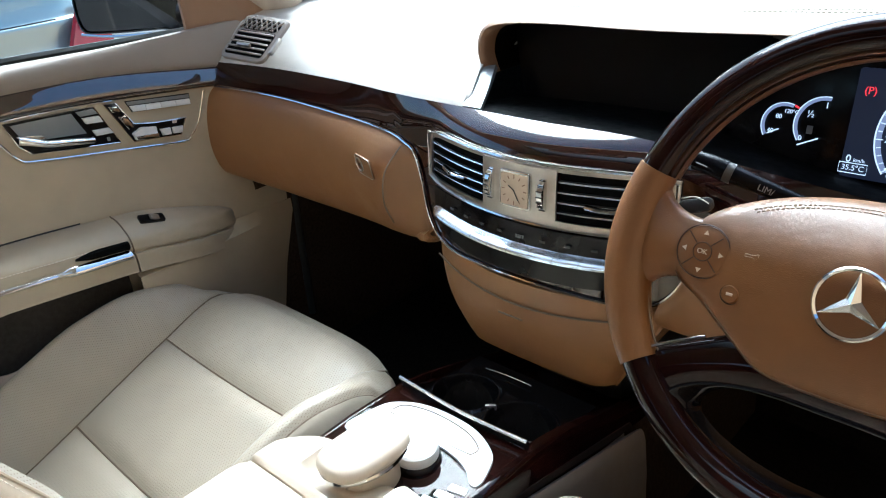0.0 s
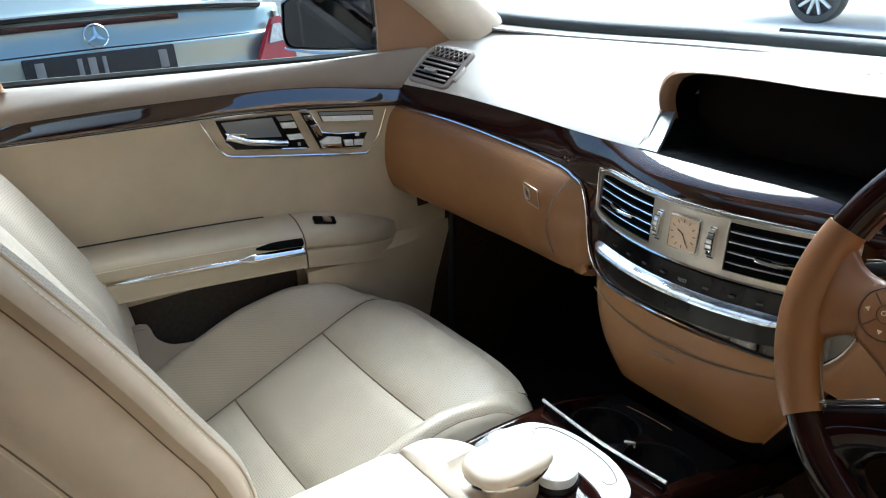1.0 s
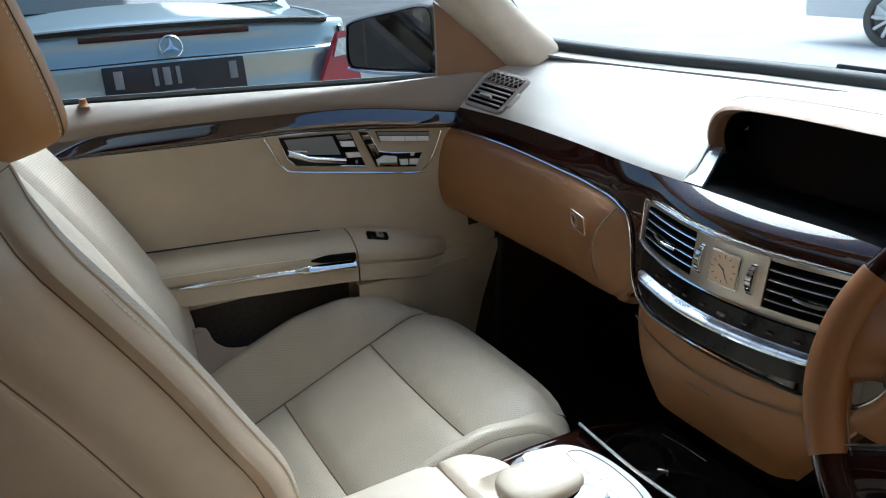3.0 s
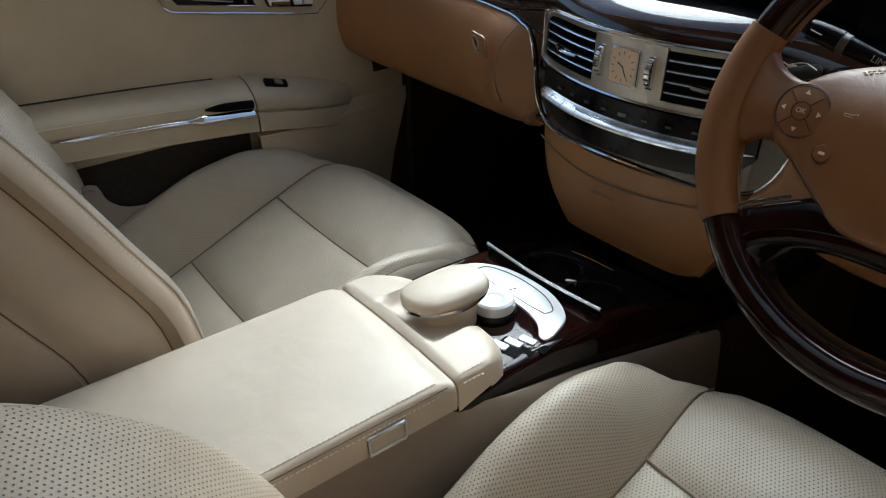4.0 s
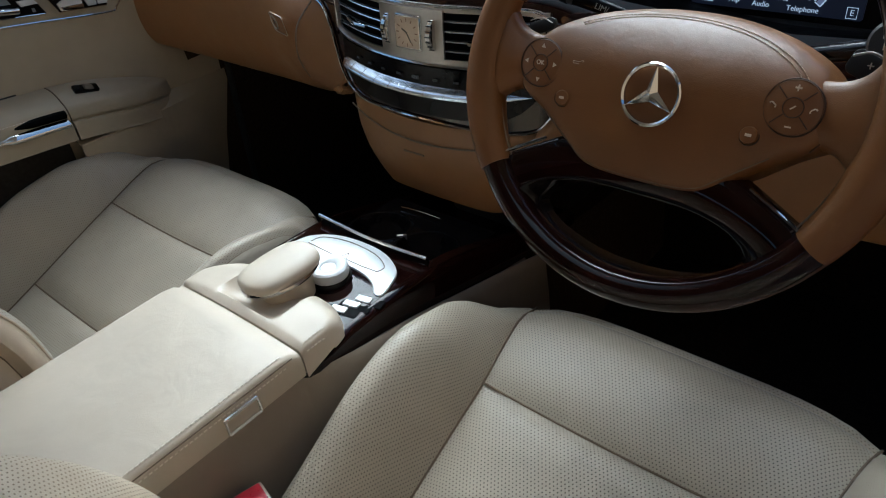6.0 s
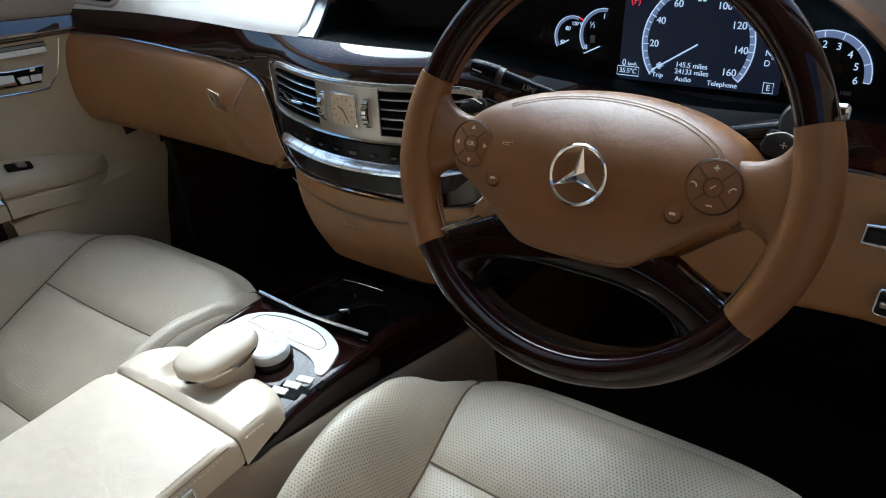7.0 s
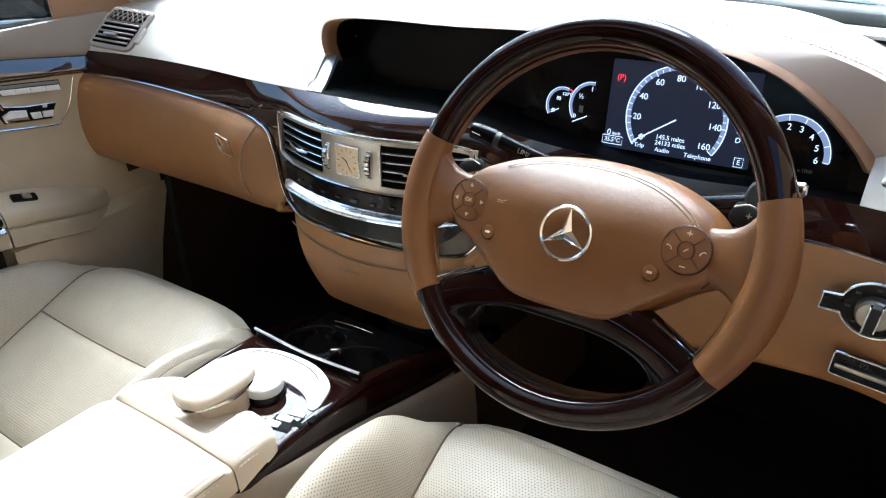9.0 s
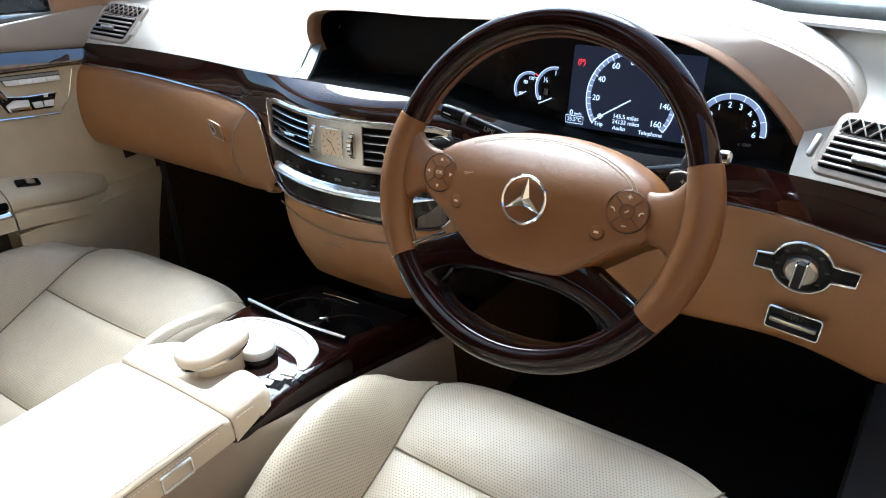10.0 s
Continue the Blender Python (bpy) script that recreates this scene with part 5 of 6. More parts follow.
FLANK = run([-0.236, -0.20, -0.167, -0.073, 0.036, 0.168, 0.24], [0.612, 0.613, 0.608, 0.590, 0.562, 0.527, 0.505])
part("side_flank", sheet([[(0.1085 + 0.0020 * w, y, FLANK(y) - 0.004), (0.1090 + 0.0075 * w, y, FLANK(y)), (0.1095 + 0.0110 * w, y, FLANK(y) - 0.004), (0.1100 + 0.0135 * w, y, FLANK(y) - 0.016), (0.1140 + 0.0130 * w, y, FLANK(y) - 0.07), (0.1240 + 0.0035 * w, y, 0.36)] for y, w in ((v, ease((v + 0.236) / 0.10)) for v in np.linspace(-0.236, 0.20, 24))], 0.0), shaded_side_leather, con, "leather flank below the wood, darkened for shade")
# silver control plate
OUT = [(-0.090, -0.120), (-0.088, -0.085), (-0.078, -0.056), (-0.045, -0.036), (0.0, -0.030), (0.042, -0.034), (0.078, -0.052), (0.092, -0.078), (0.096, -0.098), (0.086, -0.101), (0.070, -0.088), (0.045, -0.080), (0.012, -0.078), (-0.02, -0.085), (-0.04, -0.12)]
sp = part("control_plate", plate([tuple(p) for p in cr(OUT, 4, True)], 0.005, Matrix.Translation((0, 0, 0.6285)), 0.0015), silver_paint, con, "silver control plate")
part("flap_line", tube([(x, y, 0.6337) for x, y in ((-0.066, -0.066), (-0.058, -0.050), (-0.02, -0.040), (0.03, -0.042), (0.060, -0.055), (0.060, -0.068))], 0.0007, 5, 5), seam_shade, sp)
part("flap_line", tube([(x, y, 0.6337) for x, y in ((0.060, -0.068), (0.035, -0.070), (0.006, -0.070), (0.000, -0.058), (-0.006, -0.072), (-0.066, -0.070))], 0.0007, 5, 1), seam_shade, sp)
part("rotary_base", lathe([(0.0265, 0.0), (0.0265, 0.006), (0.0245, 0.0085)], Matrix.Translation((0.016, -0.106, 0.629)), 40, False), black_gloss, con, "black ring under the controller")
part("rotary_knob", lathe([(0.0, 0.0185), (0.009, 0.018), (0.0115, 0.0205), (0.0215, 0.0215), (0.0242, 0.0195), (0.0248, 0.010), (0.0240, 0.0075)], Matrix.Translation((0.016, -0.106, 0.630)), 40), silver_paint, con, "silver rotary controller")
# palm rest
rows = []
for t, w in ((-1.0, 0.02), (-0.97, 0.30), (-0.88, 0.62), (-0.65, 0.88), (-0.3, 0.98), (0.1, 1.0), (0.5, 0.96), (0.8, 0.78), (0.94, 0.5), (1.0, 0.03)):
    rows.append([(0.001 + 0.034 * w * math.copysign(abs(math.cos(q)) ** 0.8, math.cos(q)) + 0.006 * t, -0.164 + 0.047 * t, 0.677 + 0.0118 * w ** 0.5 * math.copysign(abs(math.sin(q)) ** 0.8, math.sin(q)) + 0.004 * t) for q in np.linspace(0, math.tau, 20, endpoint=False)])
rows = np.array(rows)
rows = np.array([cr(rows[:, j], 4) for j in range(rows.shape[1])]).transpose(1, 0, 2)
palm = part("palm_rest", sheet(rows, 0, False, True), console_leather, con, "cream leather palm rest")
part("chrome_band", tube([(0.001 + 0.0345 * math.cos(q) + 0.006 * math.sin(q), -0.164 + 0.047 * math.sin(q), 0.6700 + 0.003 * math.sin(q)) for q in np.linspace(0, math.tau, 28, endpoint=False)], 0.0022, 6, 1, True, 1.3), chrome, palm)
part("palm_base", lathe([(0.027, -0.03), (0.027, 0.0), (0.030, 0.015), (0.032, 0.022)], pose(0.004, -0.160, 0.650) @ Matrix.Diagonal((0.85, 1.25, 1, 1)), 32, False), console_leather, palm)
for k, word in enumerate(("ON", "VOL", "")):
    y, x = -0.114 - 0.0145 * k, 0.0875 - 0.0065 * k
    b = part("button", rounded((0.021, 0.0100, 0.005), 0.0018, pose(x - 0.005, y, 0.6308, 0, 0, 12)), silver_paint, con, "silver rocker button")
    part("button_surround", rounded((0.042, 0.0140, 0.003), 0.001, pose(x + 0.001, y, 0.6296, 0, 0, 12)), recess_black, b)
    if word:
        letters(word, 0.0058, pose(x + 0.0125, y + 0.0042, 0.6303, 0, 0, 12), pale_print, b)
# cup holder
CUPS = ((-0.046, 0.040), (0.047, 0.034))


def cup_floor(x, y):
    d = min(math.hypot(x - a, y - b) for a, b in CUPS)
    k = min(1.0, max(0.0, (d - 0.0365) / 0.006))
    return 0.606 - 0.12 * max(0.0, y - 0.0) + 0.003 * math.exp(-((d - 0.0435) / 0.003) ** 2) - 0.060 * (1 - k * k * (3 - 2 * k))


part("cup_tray", sheet([[(x, y, cup_floor(x, y)) for y in np.linspace(-0.022, 0.125, 148)] for x in np.linspace(-0.0945, 0.0945, 190)]), black_gloss, con, "gloss black tray with two cup holders")
part("cup_trim", tube([(-0.1005, -0.018, 0.6375), (-0.05, -0.0215, 0.6375), (0.0, -0.024, 0.6375), (0.05, -0.0225, 0.6375), (0.0995, -0.019, 0.6375)], 0.0026, 8, 5), bright_metal, con, "curved bright metal edge")
part("cup_lip", sheet([[(x, -0.018 - 0.006 * (1 - (x / 0.1) ** 2), z) for z in (0.6265, 0.632, 0.6365)] for x in np.linspace(-0.1, 0.1, 15)], 0.002), black_gloss, con)
part("cup_spring", rounded((0.014, 0.004, 0.008), 0.0015, pose(0.000, 0.036, 0.603, 0, 0, 35)), satin_metal, con)
part("tray_edge", tube([(-0.062, 0.100, 0.598), (-0.03, 0.104, 0.598), (0.01, 0.105, 0.598)], 0.0008, 5, 4), chrome, con)


# ---- front seats ----
SEAT_Z = run([-0.52, -0.40, -0.273, -0.19, -0.10, -0.03, 0.02, 0.055, 0.080, 0.088], [0.425, 0.448, 0.492, 0.524, 0.557, 0.576, 0.580, 0.566, 0.525, 0.45])
BOLSTER = run([-0.52, -0.40, -0.30, -0.20, -0.12, -0.07, 0.0, 0.03, 0.088], [0.060, 0.066, 0.074, 0.082, 0.068, 0.045, 0.012, -0.006, -0.012])


FAR_RISE = run([-0.52, -0.42, -0.34, -0.26, -0.16, -0.08, 0.088], [0.0, 0.016, 0.024, 0.018, 0.004, 0.0, 0.0])


NEAR_RISE = run([-0.52, -0.38, -0.28, -0.16, -0.08, -0.02, 0.04, 0.088], [0.0, 0.004, 0.010, 0.015, 0.009, 0.003, 0.0, 0.0])


def cushion_point(u, y, lift=0.0, rise=None):
    """A place on the cushion: u runs to 1 at the seam of the insert and to 2 at the outer edge."""
    a = abs(u)
    seam = 0.177 * (1 + 0.75 * max(0.0, y + 0.10) - 0.15 * max(0.0, -0.1 - y))
    dx = a * seam if a <= 1 else seam + (0.280 - seam) * (a - 1)
    front = max(0.0, (y + 0.06) / 0.14)
    pull = 0.080 * (dx / 0.28) ** 4 * front
    z = SEAT_Z(y) - 0.007 * (1 - min(1, a) ** 2) * (1 - min(1, front))
    if a > 1:
        k = a - 1
        z += (BOLSTER(y) + (rise(y) if rise and u < 0 else 0.0)) * math.sin(math.pi * 0.5 * min(1, k / 0.62)) ** 1.3 - 0.10 * max(0, k - 0.66) ** 2 * 5
    return Vector((math.copysign(dx, u), y - pull, z + lift))


def far_cushion(u, y, lift=0.0):
    return cushion_point(u, y, lift, FAR_RISE)


def near_cushion(u, y, lift=0.0):
    return cushion_point(u, y, lift, NEAR_RISE)


def panel(cx, x0, x1, y0, y1, puff=0.011, nx=12, ny=12, sink=0.006, f=cushion_point):
    rows = []
    for i in range(nx + 1):
        u = i / nx
        row = []
        for j in range(ny + 1):
            v = j / ny
            edge = (1 - abs(2 * u - 1) ** 5) * (1 - abs(2 * v - 1) ** 5)
            p = f(x0 + (x1 - x0) * u, y0 + (y1 - y0) * v, -sink + (sink + puff) * edge ** 0.6)
            row.append((cx + p.x, p.y, p.z))
        rows.append(row)
    return sheet(rows)


BACK_UPRIGHT = run([0.46, 0.56, 0.645, 0.69, 0.771, 0.863, 0.937, 0.997, 1.051, 1.10], [-0.385, -0.388, -0.392, -0.401, -0.440, -0.487, -0.530, -0.567, -0.594, -0.605])
BACK_RECLINED = run([0.46, 0.60, 0.66, 0.71, 0.76, 0.80, 0.84, 0.865, 0.90, 0.95, 1.02], [-0.404, -0.413, -0.424, -0.444, -0.473, -0.506, -0.553, -0.593, -0.664, -0.779, -0.94])


def back_half(z):
    """Half the width of the backrest, drawn in towards its top."""
    return 0.262 - 0.02 * max(0, (z - 0.9) / 0.18) ** 2 - 0.085 * max(0, (z - 0.985) / 0.07) ** 2


def back_point(dx, z, out=0.0, BACK_Y=BACK_UPRIGHT):
    """A place on the front of the backrest; out lifts it towards the wheel."""
    a = abs(dx)
    wide = back_half(z)
    k = a / wide
    if BACK_Y is BACK_RECLINED:
        y = BACK_Y(z) - 0.045 * (1 - min(1, k) ** 3) - max(0.0, k - 0.90) ** 2
        return Vector((dx, y + 0.9 * out, z + 0.4 * out))
    y = BACK_Y(z) + 0.003 - 0.050 * (1 - min(1, k / 0.98) ** 4)
    return Vector((dx, y + 0.9 * out, z + 0.4 * out))


def back_panel(cx, k0, k1, z0, z1, BACK_Y, puff=0.006, nx=10, nz=18, sink=0.004):
    rows = []
    for i in range(nx + 1):
        u = i / nx
        row = []
        for j in range(nz + 1):
            v = j / nz
            z = z0 + (z1 - z0) * v
            wide = back_half(z)
            edge = (1 - abs(2 * u - 1) ** 7) * (1 - abs(2 * v - 1) ** 7)
            p = back_point((k0 + (k1 - k0) * u) * wide, z, -sink + (sink + puff) * edge ** 0.6, BACK_Y)
            row.append((cx + p.x, p.y, p.z))
        rows.append(row)
    return sheet(rows)


def car_seat(cx, cross, label, BACK_Y, top, smooth_edge, holes, back_holes, cushion_point):
    """A front seat; BACK_Y gives how far its backrest leans, cushion_point its cushion."""
    s = thing("car_seat", label, "car seat", (cx, -0.2, 0.29), "front seats")
    part("insert", panel(cx, -1, 1, -0.273, cross, f=cushion_point), holes, s, "perforated leather insert")
    part("rear_insert", panel(cx, -1, 1, -0.46, -0.273, f=cushion_point), holes, s, "perforated leather insert")
    part("thigh_roll", panel(cx, -1, 1, cross, 0.088, 0.007, 14, 22, f=cushion_point), holes, s, "perforated leather front roll")
    for e in (-1, 1):
        strip = 1.74 if smooth_edge else 2
        part("bolster", panel(cx, e * 1, e * strip, -0.46, 0.088, 0.006, 14, 44, f=cushion_point), holes, s, "perforated leather side bolster")
        if smooth_edge:
            part("bolster_edge", panel(cx, e * strip, e * 2, -0.46, 0.088, 0.004, 8, 44, f=cushion_point), seat_leather, s, "smooth leather edge of the bolster")
            part("seam", tube([tuple(Vector((cx, 0, 0)) + cushion_point(e * strip, y, -0.0030)) for y in np.linspace(-0.44, 0.08, 26)], 0.0012, 5, 1), seam_shade, s)
        edge = [cushion_point(e * 2, y, -0.006) for y in np.linspace(-0.46, 0.088, 30)]
        part("side_skirt", sheet([[(cx + p.x, p.y, p.z), (cx + p.x + e * 0.008, p.y - 0.002, p.z - 0.02), (cx + p.x + e * 0.008, p.y - 0.004, p.z * 0.5 + 0.20), (cx + p.x + e * 0.002, p.y - 0.01, 0.36)] for p in edge], 0.0), seat_leather, s, "smooth leather side")
        part("piping", tube([(cx + p.x + e * 0.002, p.y, p.z + 0.002) for p in edge], 0.0022, 6, 1), seat_leather, s)
        part("seam", tube([tuple(Vector((cx, 0, 0)) + cushion_point(e * 1, y, -0.0050)) for y in np.linspace(-0.44, 0.07, 26)], 0.0014, 5, 1), seam_shade, s)
    for y in (cross, -0.273):
        part("seam", tube([tuple(Vector((cx, 0, 0)) + cushion_point(x, y, -0.0050)) for x in np.linspace(-1, 1, 12)], 0.0014, 5, 1), seam_shade, s)
    fr = [cushion_point(x, 0.088) for x in np.linspace(-2, 2, 17)]
    part("front_skirt", sheet([[(cx + p.x, p.y, p.z), (cx + p.x, p.y - 0.01, 0.40), (cx + p.x, p.y - 0.03, 0.345)] for p in fr]), seat_leather, s)
    part("seat_base", rounded((0.46, 0.46, 0.10), 0.02, pose(cx, -0.22, 0.345)), black_plastic, s)
    # backrest
    part("back_insert", back_panel(cx, -0.62, 0.62, 0.49, top, BACK_Y), back_holes, s, "perforated leather backrest")
    for e in (-1, 1):
        part("back_bolster", back_panel(cx, e * 0.62, e * 1.0, 0.47, top, BACK_Y, 0.006, 10, 34), back_holes, s, "perforated leather backrest bolster")
        rows, l1, l2, l3 = [], [], [], []
        for z in np.linspace(0.47, top, 26):
            wide = back_half(z)
            p = back_point(e * wide, z, -0.003, BACK_Y)
            x = cx + p.x
            depth = 0.185 + 0.02 * math.sin(math.pi * (z - 0.47) / 0.6)
            r = [(x, p.y, p.z), (x + e * 0.011, p.y - 0.009, p.z - 0.003), (x + e * 0.017, p.y - 0.022, p.z - 0.007), (x + e * 0.007, p.y - 0.034, p.z - 0.010), (x + e * 0.015, p.y - 0.047, p.z - 0.014), (x + e * 0.019, p.y - 0.085, p.z - 0.022), (x + e * 0.012, p.y - 0.118, p.z - 0.030), (x + e * 0.016, p.y - 0.130, p.z - 0.034), (x + e * 0.002, p.y - depth, p.z - 0.05)]
            rows.append(cr(r, 3))
            l1.append((x + e * 0.002, p.y - 0.001, p.z))
            l2.append((x + e * 0.0075, p.y - 0.034, p.z - 0.010))
            l3.append((x + e * 0.0125, p.y - 0.118, p.z - 0.030))
        part("back_side", sheet(rows), warm_lit_back_leather, s, "smooth leather backrest side")
        part("piping", tube(l1, 0.0018, 6, 1), warm_lit_back_leather, s)
        stitches("stitching", [(a[0] + e * 0.0045, a[1] - 0.0045, a[2] - 0.001) for a in l1[::3]], s, 0.0008, 0.006)
        part("seam", tube(l2, 0.0009, 5, 1), seam_shade, s)
        part("seam", tube(l3, 0.0010, 5, 1), seam_shade, s)
    wt = back_half(top)
    corner = back_point(wt, top, -0.003, BACK_Y)
    cap = []
    for k in np.linspace(-1, 1, 29):
        mid_y = back_point(k * wt, top, -0.003, BACK_Y).y - corner.y
        lift = 0.022 * (1 - abs(k) ** 2.5)
        row = []
        for i, (dx, dy, dz) in enumerate(((0, 0, 0), (0.011, -0.009, -0.003), (0.017, -0.022, -0.007), (0.007, -0.034, -0.010), (0.015, -0.047, -0.014), (0.019, -0.085, -0.022), (0.012, -0.118, -0.030), (0.016, -0.130, -0.034), (0.002, -0.195, -0.050))):
            f = i / 8
            row.append((cx + k * (wt + dx), corner.y + dy + mid_y * (1 - f), top + dz + lift * math.sin(math.pi * min(1.0, 0.12 + f * 1.1))))
        cap.append(cr(row, 3))
    part("back_top", sheet(cap), warm_lit_back_leather, s, "smooth leather shoulder")
    part("back_shell", sheet([[(cx + x * back_half(z), BACK_Y(z) - 0.178, z - 0.065) for x in (-1, -0.5, 0, 0.5, 1)] for z in np.linspace(0.47, top, 14)], 0.006), seat_leather, s)
    return s


SEAT_X = 0.411
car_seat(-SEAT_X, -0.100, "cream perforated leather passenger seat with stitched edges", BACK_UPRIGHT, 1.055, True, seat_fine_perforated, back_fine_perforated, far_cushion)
car_seat(SEAT_X, -0.088, "cream perforated leather driver seat, its backrest reclined", BACK_RECLINED, 0.98, False, seat_perforated, warm_lit_back_perforated, near_cushion)

# passenger head restraint
HM = pose(-0.447, -0.608, 1.141, 14, 0, 0)
hr = thing("head_restraint", "leather head restraint above the passenger backrest, tinted for warm light", "headrest", (-0.41, -0.62, 1.06))
rows = []
for z, w, d in ((-0.110, 0.05, 0.02), (-0.108, 0.098, 0.038), (-0.098, 0.122, 0.050), (-0.06, 0.135, 0.056), (0.0, 0.140, 0.058), (0.06, 0.138, 0.056), (0.095, 0.128, 0.048), (0.108, 0.10, 0.034), (0.111, 0.04, 0.012)):
    rows.append([tuple(HM @ Vector((w * math.copysign(abs(math.cos(q)) ** 0.55, math.cos(q)), d * math.copysign(abs(math.sin(q)) ** 0.7, math.sin(q)) - 0.02 * math.cos(2 * q) * 0.3, z))) for q in np.linspace(0, math.tau, 28, endpoint=False)])
rows = np.array(rows)
rows = np.array([cr(rows[:, j], 4) for j in range(rows.shape[1])]).transpose(1, 0, 2)
part("cushion", sheet(rows, 0, False, True, True), warm_lit_headrest_leather, hr, "leather cushion tinted for warm light")
edge_line = []
for z, w, d in ((-0.105, 0.104, 0.042), (-0.098, 0.122, 0.050), (-0.06, 0.135, 0.056), (0.0, 0.140, 0.058), (0.06, 0.138, 0.056), (0.095, 0.128, 0.048)):
    q = 0.95
    edge_line.append(tuple(HM @ Vector((w * math.cos(q) ** 0.55, d * math.sin(q) ** 0.7 - 0.006 * math.cos(2 * q) + 0.0006, z))))
part("edge_seam", tube(edge_line, 0.0009, 5, 4), seam_shade, hr)
stitches("stitching", [(x + 0.006, y - 0.004, z) for x, y, z in edge_line], hr, 0.0009, 0.007)
for x in (-0.05, 0.0):
    part("post", tube([tuple(HM @ Vector((x, -0.030, -0.125))), tuple(HM @ Vector((x, -0.030, -0.09)))], 0.006, 10, 2), chrome, hr)

# belt buckle by the driver seat
bk = thing("belt_buckle", "beige belt buckle with a red push button", "belt buckle", (0.132, -0.352, 0.40))
BK = pose(0.140, -0.359, 0.0, 0, 0, -14)
part("housing", rounded((0.030, 0.050, 0.14), 0.004, BK @ Matrix.Translation((0, 0, 0.4945))), door_leather, bk, "beige plastic housing")
part("push_button", rounded((0.024, 0.044, 0.006), 0.002, BK @ Matrix.Translation((0, 0, 0.5635))), red_plastic, bk, "red push button")

# ---- passenger door ----
door = thing("passenger_door", "beige leather car door panel with wood trim, closed", "car door", (-0.72, -0.2, 0.3))


def door_x(y, z):
    """Where the inner face of the door lies."""
    return -0.700 - 0.018 * max(0, (y + 0.1) / 0.3) ** 2 * 0.0 - 0.008 * math.sin(math.pi * min(1, max(0, (0.83 - z) / 0.14))) + 0.012 * max(0, (z - 0.93) / 0.08) - 0.04 * max(0, (0.66 - z) / 0.3)


DT = run([-0.60, -0.505, -0.24, -0.03, 0.13, 0.27], [0.972, 0.974, 0.972, 0.962, 0.938, 0.915])
DB = run([-0.60, -0.527, -0.34, -0.14, 0.13, 0.27], [0.950, 0.947, 0.941, 0.935, 0.907, 0.888])
ys = np.linspace(-1.0, 0.27, 66)
part("upper_trim", sheet([cr([(-0.70, y, DT(y) - 0.002), (-0.694, y, DT(y) + 0.012), (-0.700, y, 1.0), (-0.722, y, 1.019 - 0.026 * max(0, (y + 0.5) / 0.63)), (-0.748, y, 1.016 - 0.026 * max(0, (y + 0.5) / 0.63))], 4) for y in ys], 0.004), taupe_skin, door, "taupe window ledge")
part("leather_panel", sheet([[(door_x(y, z), y, z) for z in np.linspace(0.33, DB(y), 34)] for y in ys if y < 0.262], 0.004), door_leather, door, "beige leather panel")
wt = np.linspace(-0.545, 0.175, 42)


def trim_edge(y):
    k = max(0.0, (-0.47 - y) / 0.075)
    return DB(y) + 0.002 * k, DT(y) - (DT(y) - DB(y)) * 0.85 * k ** 1.5


part("wood_trim", sheet([cr([(-0.698, y, trim_edge(y)[0]), (-0.6860, y, trim_edge(y)[0] * 0.88 + trim_edge(y)[1] * 0.12), (-0.6865, y, trim_edge(y)[0] * 0.68 + trim_edge(y)[1] * 0.32), (-0.6925, y, trim_edge(y)[0] * 0.34 + trim_edge(y)[1] * 0.66), (-0.6982, y, trim_edge(y)[0] * 0.06 + trim_edge(y)[1] * 0.94), (-0.7030, y, trim_edge(y)[1])], 4) for y in wt], 0.003), door_wood, door, "glossy dark burl wood strip")
part("chrome_line", tube([(-0.694, y, DB(y) - 0.001) for y in wt], 0.0018, 6, 1), chrome, door)


def door_plate(name, outline, out, depth, mat, parent, label=""):
    """A shape given by y and height, standing out from the door's face."""
    bm = bmesh.new()
    a = [bm.verts.new((-0.6975 + out, y, z)) for y, z in outline]
    b = [bm.verts.new((-0.6975 + out + depth, y, z)) for y, z in outline]
    n = len(a)
    bm.faces.new(b)
    bm.faces.new(a[::-1])
    for i in range(n):
        bm.faces.new((a[i], a[(i + 1) % n], b[(i + 1) % n], b[i]))
    bmesh.ops.recalc_face_normals(bm, faces=bm.faces[:])
    bmesh.ops.bevel(bm, geom=[e for e in bm.edges if all(abs(v.co.x - (-0.6975 + out + depth)) < 1e-6 for v in e.verts)], offset=min(0.0012, depth * 0.4), segments=2, profile=0.5, affect="EDGES")
    return part(name, bm, mat, parent, label)


part("control_outline", tube([(-0.694, y, z) for y, z in ((-0.222, 0.934), (-0.206, 0.900), (-0.190, 0.875), (-0.166, 0.866), (-0.05, 0.846), (0.064, 0.827), (0.082, 0.831), (0.103, 0.853), (0.124, 0.900))], 0.0016, 6, 4), chrome, door, "chrome outline of the seat controls")
hp = door_plate("handle_recess", [(-0.197, 0.931), (-0.185, 0.894), (-0.171, 0.8785), (-0.120, 0.870), (-0.038, 0.8565), (-0.064, 0.922), (-0.096, 0.925)], 0.0, 0.003, black_gloss, door, "black handle recess")
part("cup", sheet([[(-0.6938 + d, y, z) for y, z, d in r] for r in (((-0.188, 0.9265, 0.0004), (-0.140, 0.924, 0.0004), (-0.100, 0.921, 0.0004)), ((-0.182, 0.912, 0.002), (-0.138, 0.908, 0.004), (-0.094, 0.904, 0.002)), ((-0.176, 0.898, 0.0004), (-0.134, 0.893, 0.0004), (-0.086, 0.886, 0.0004)))], 0.001), bracket_grey, hp, "dark grey handle cup")
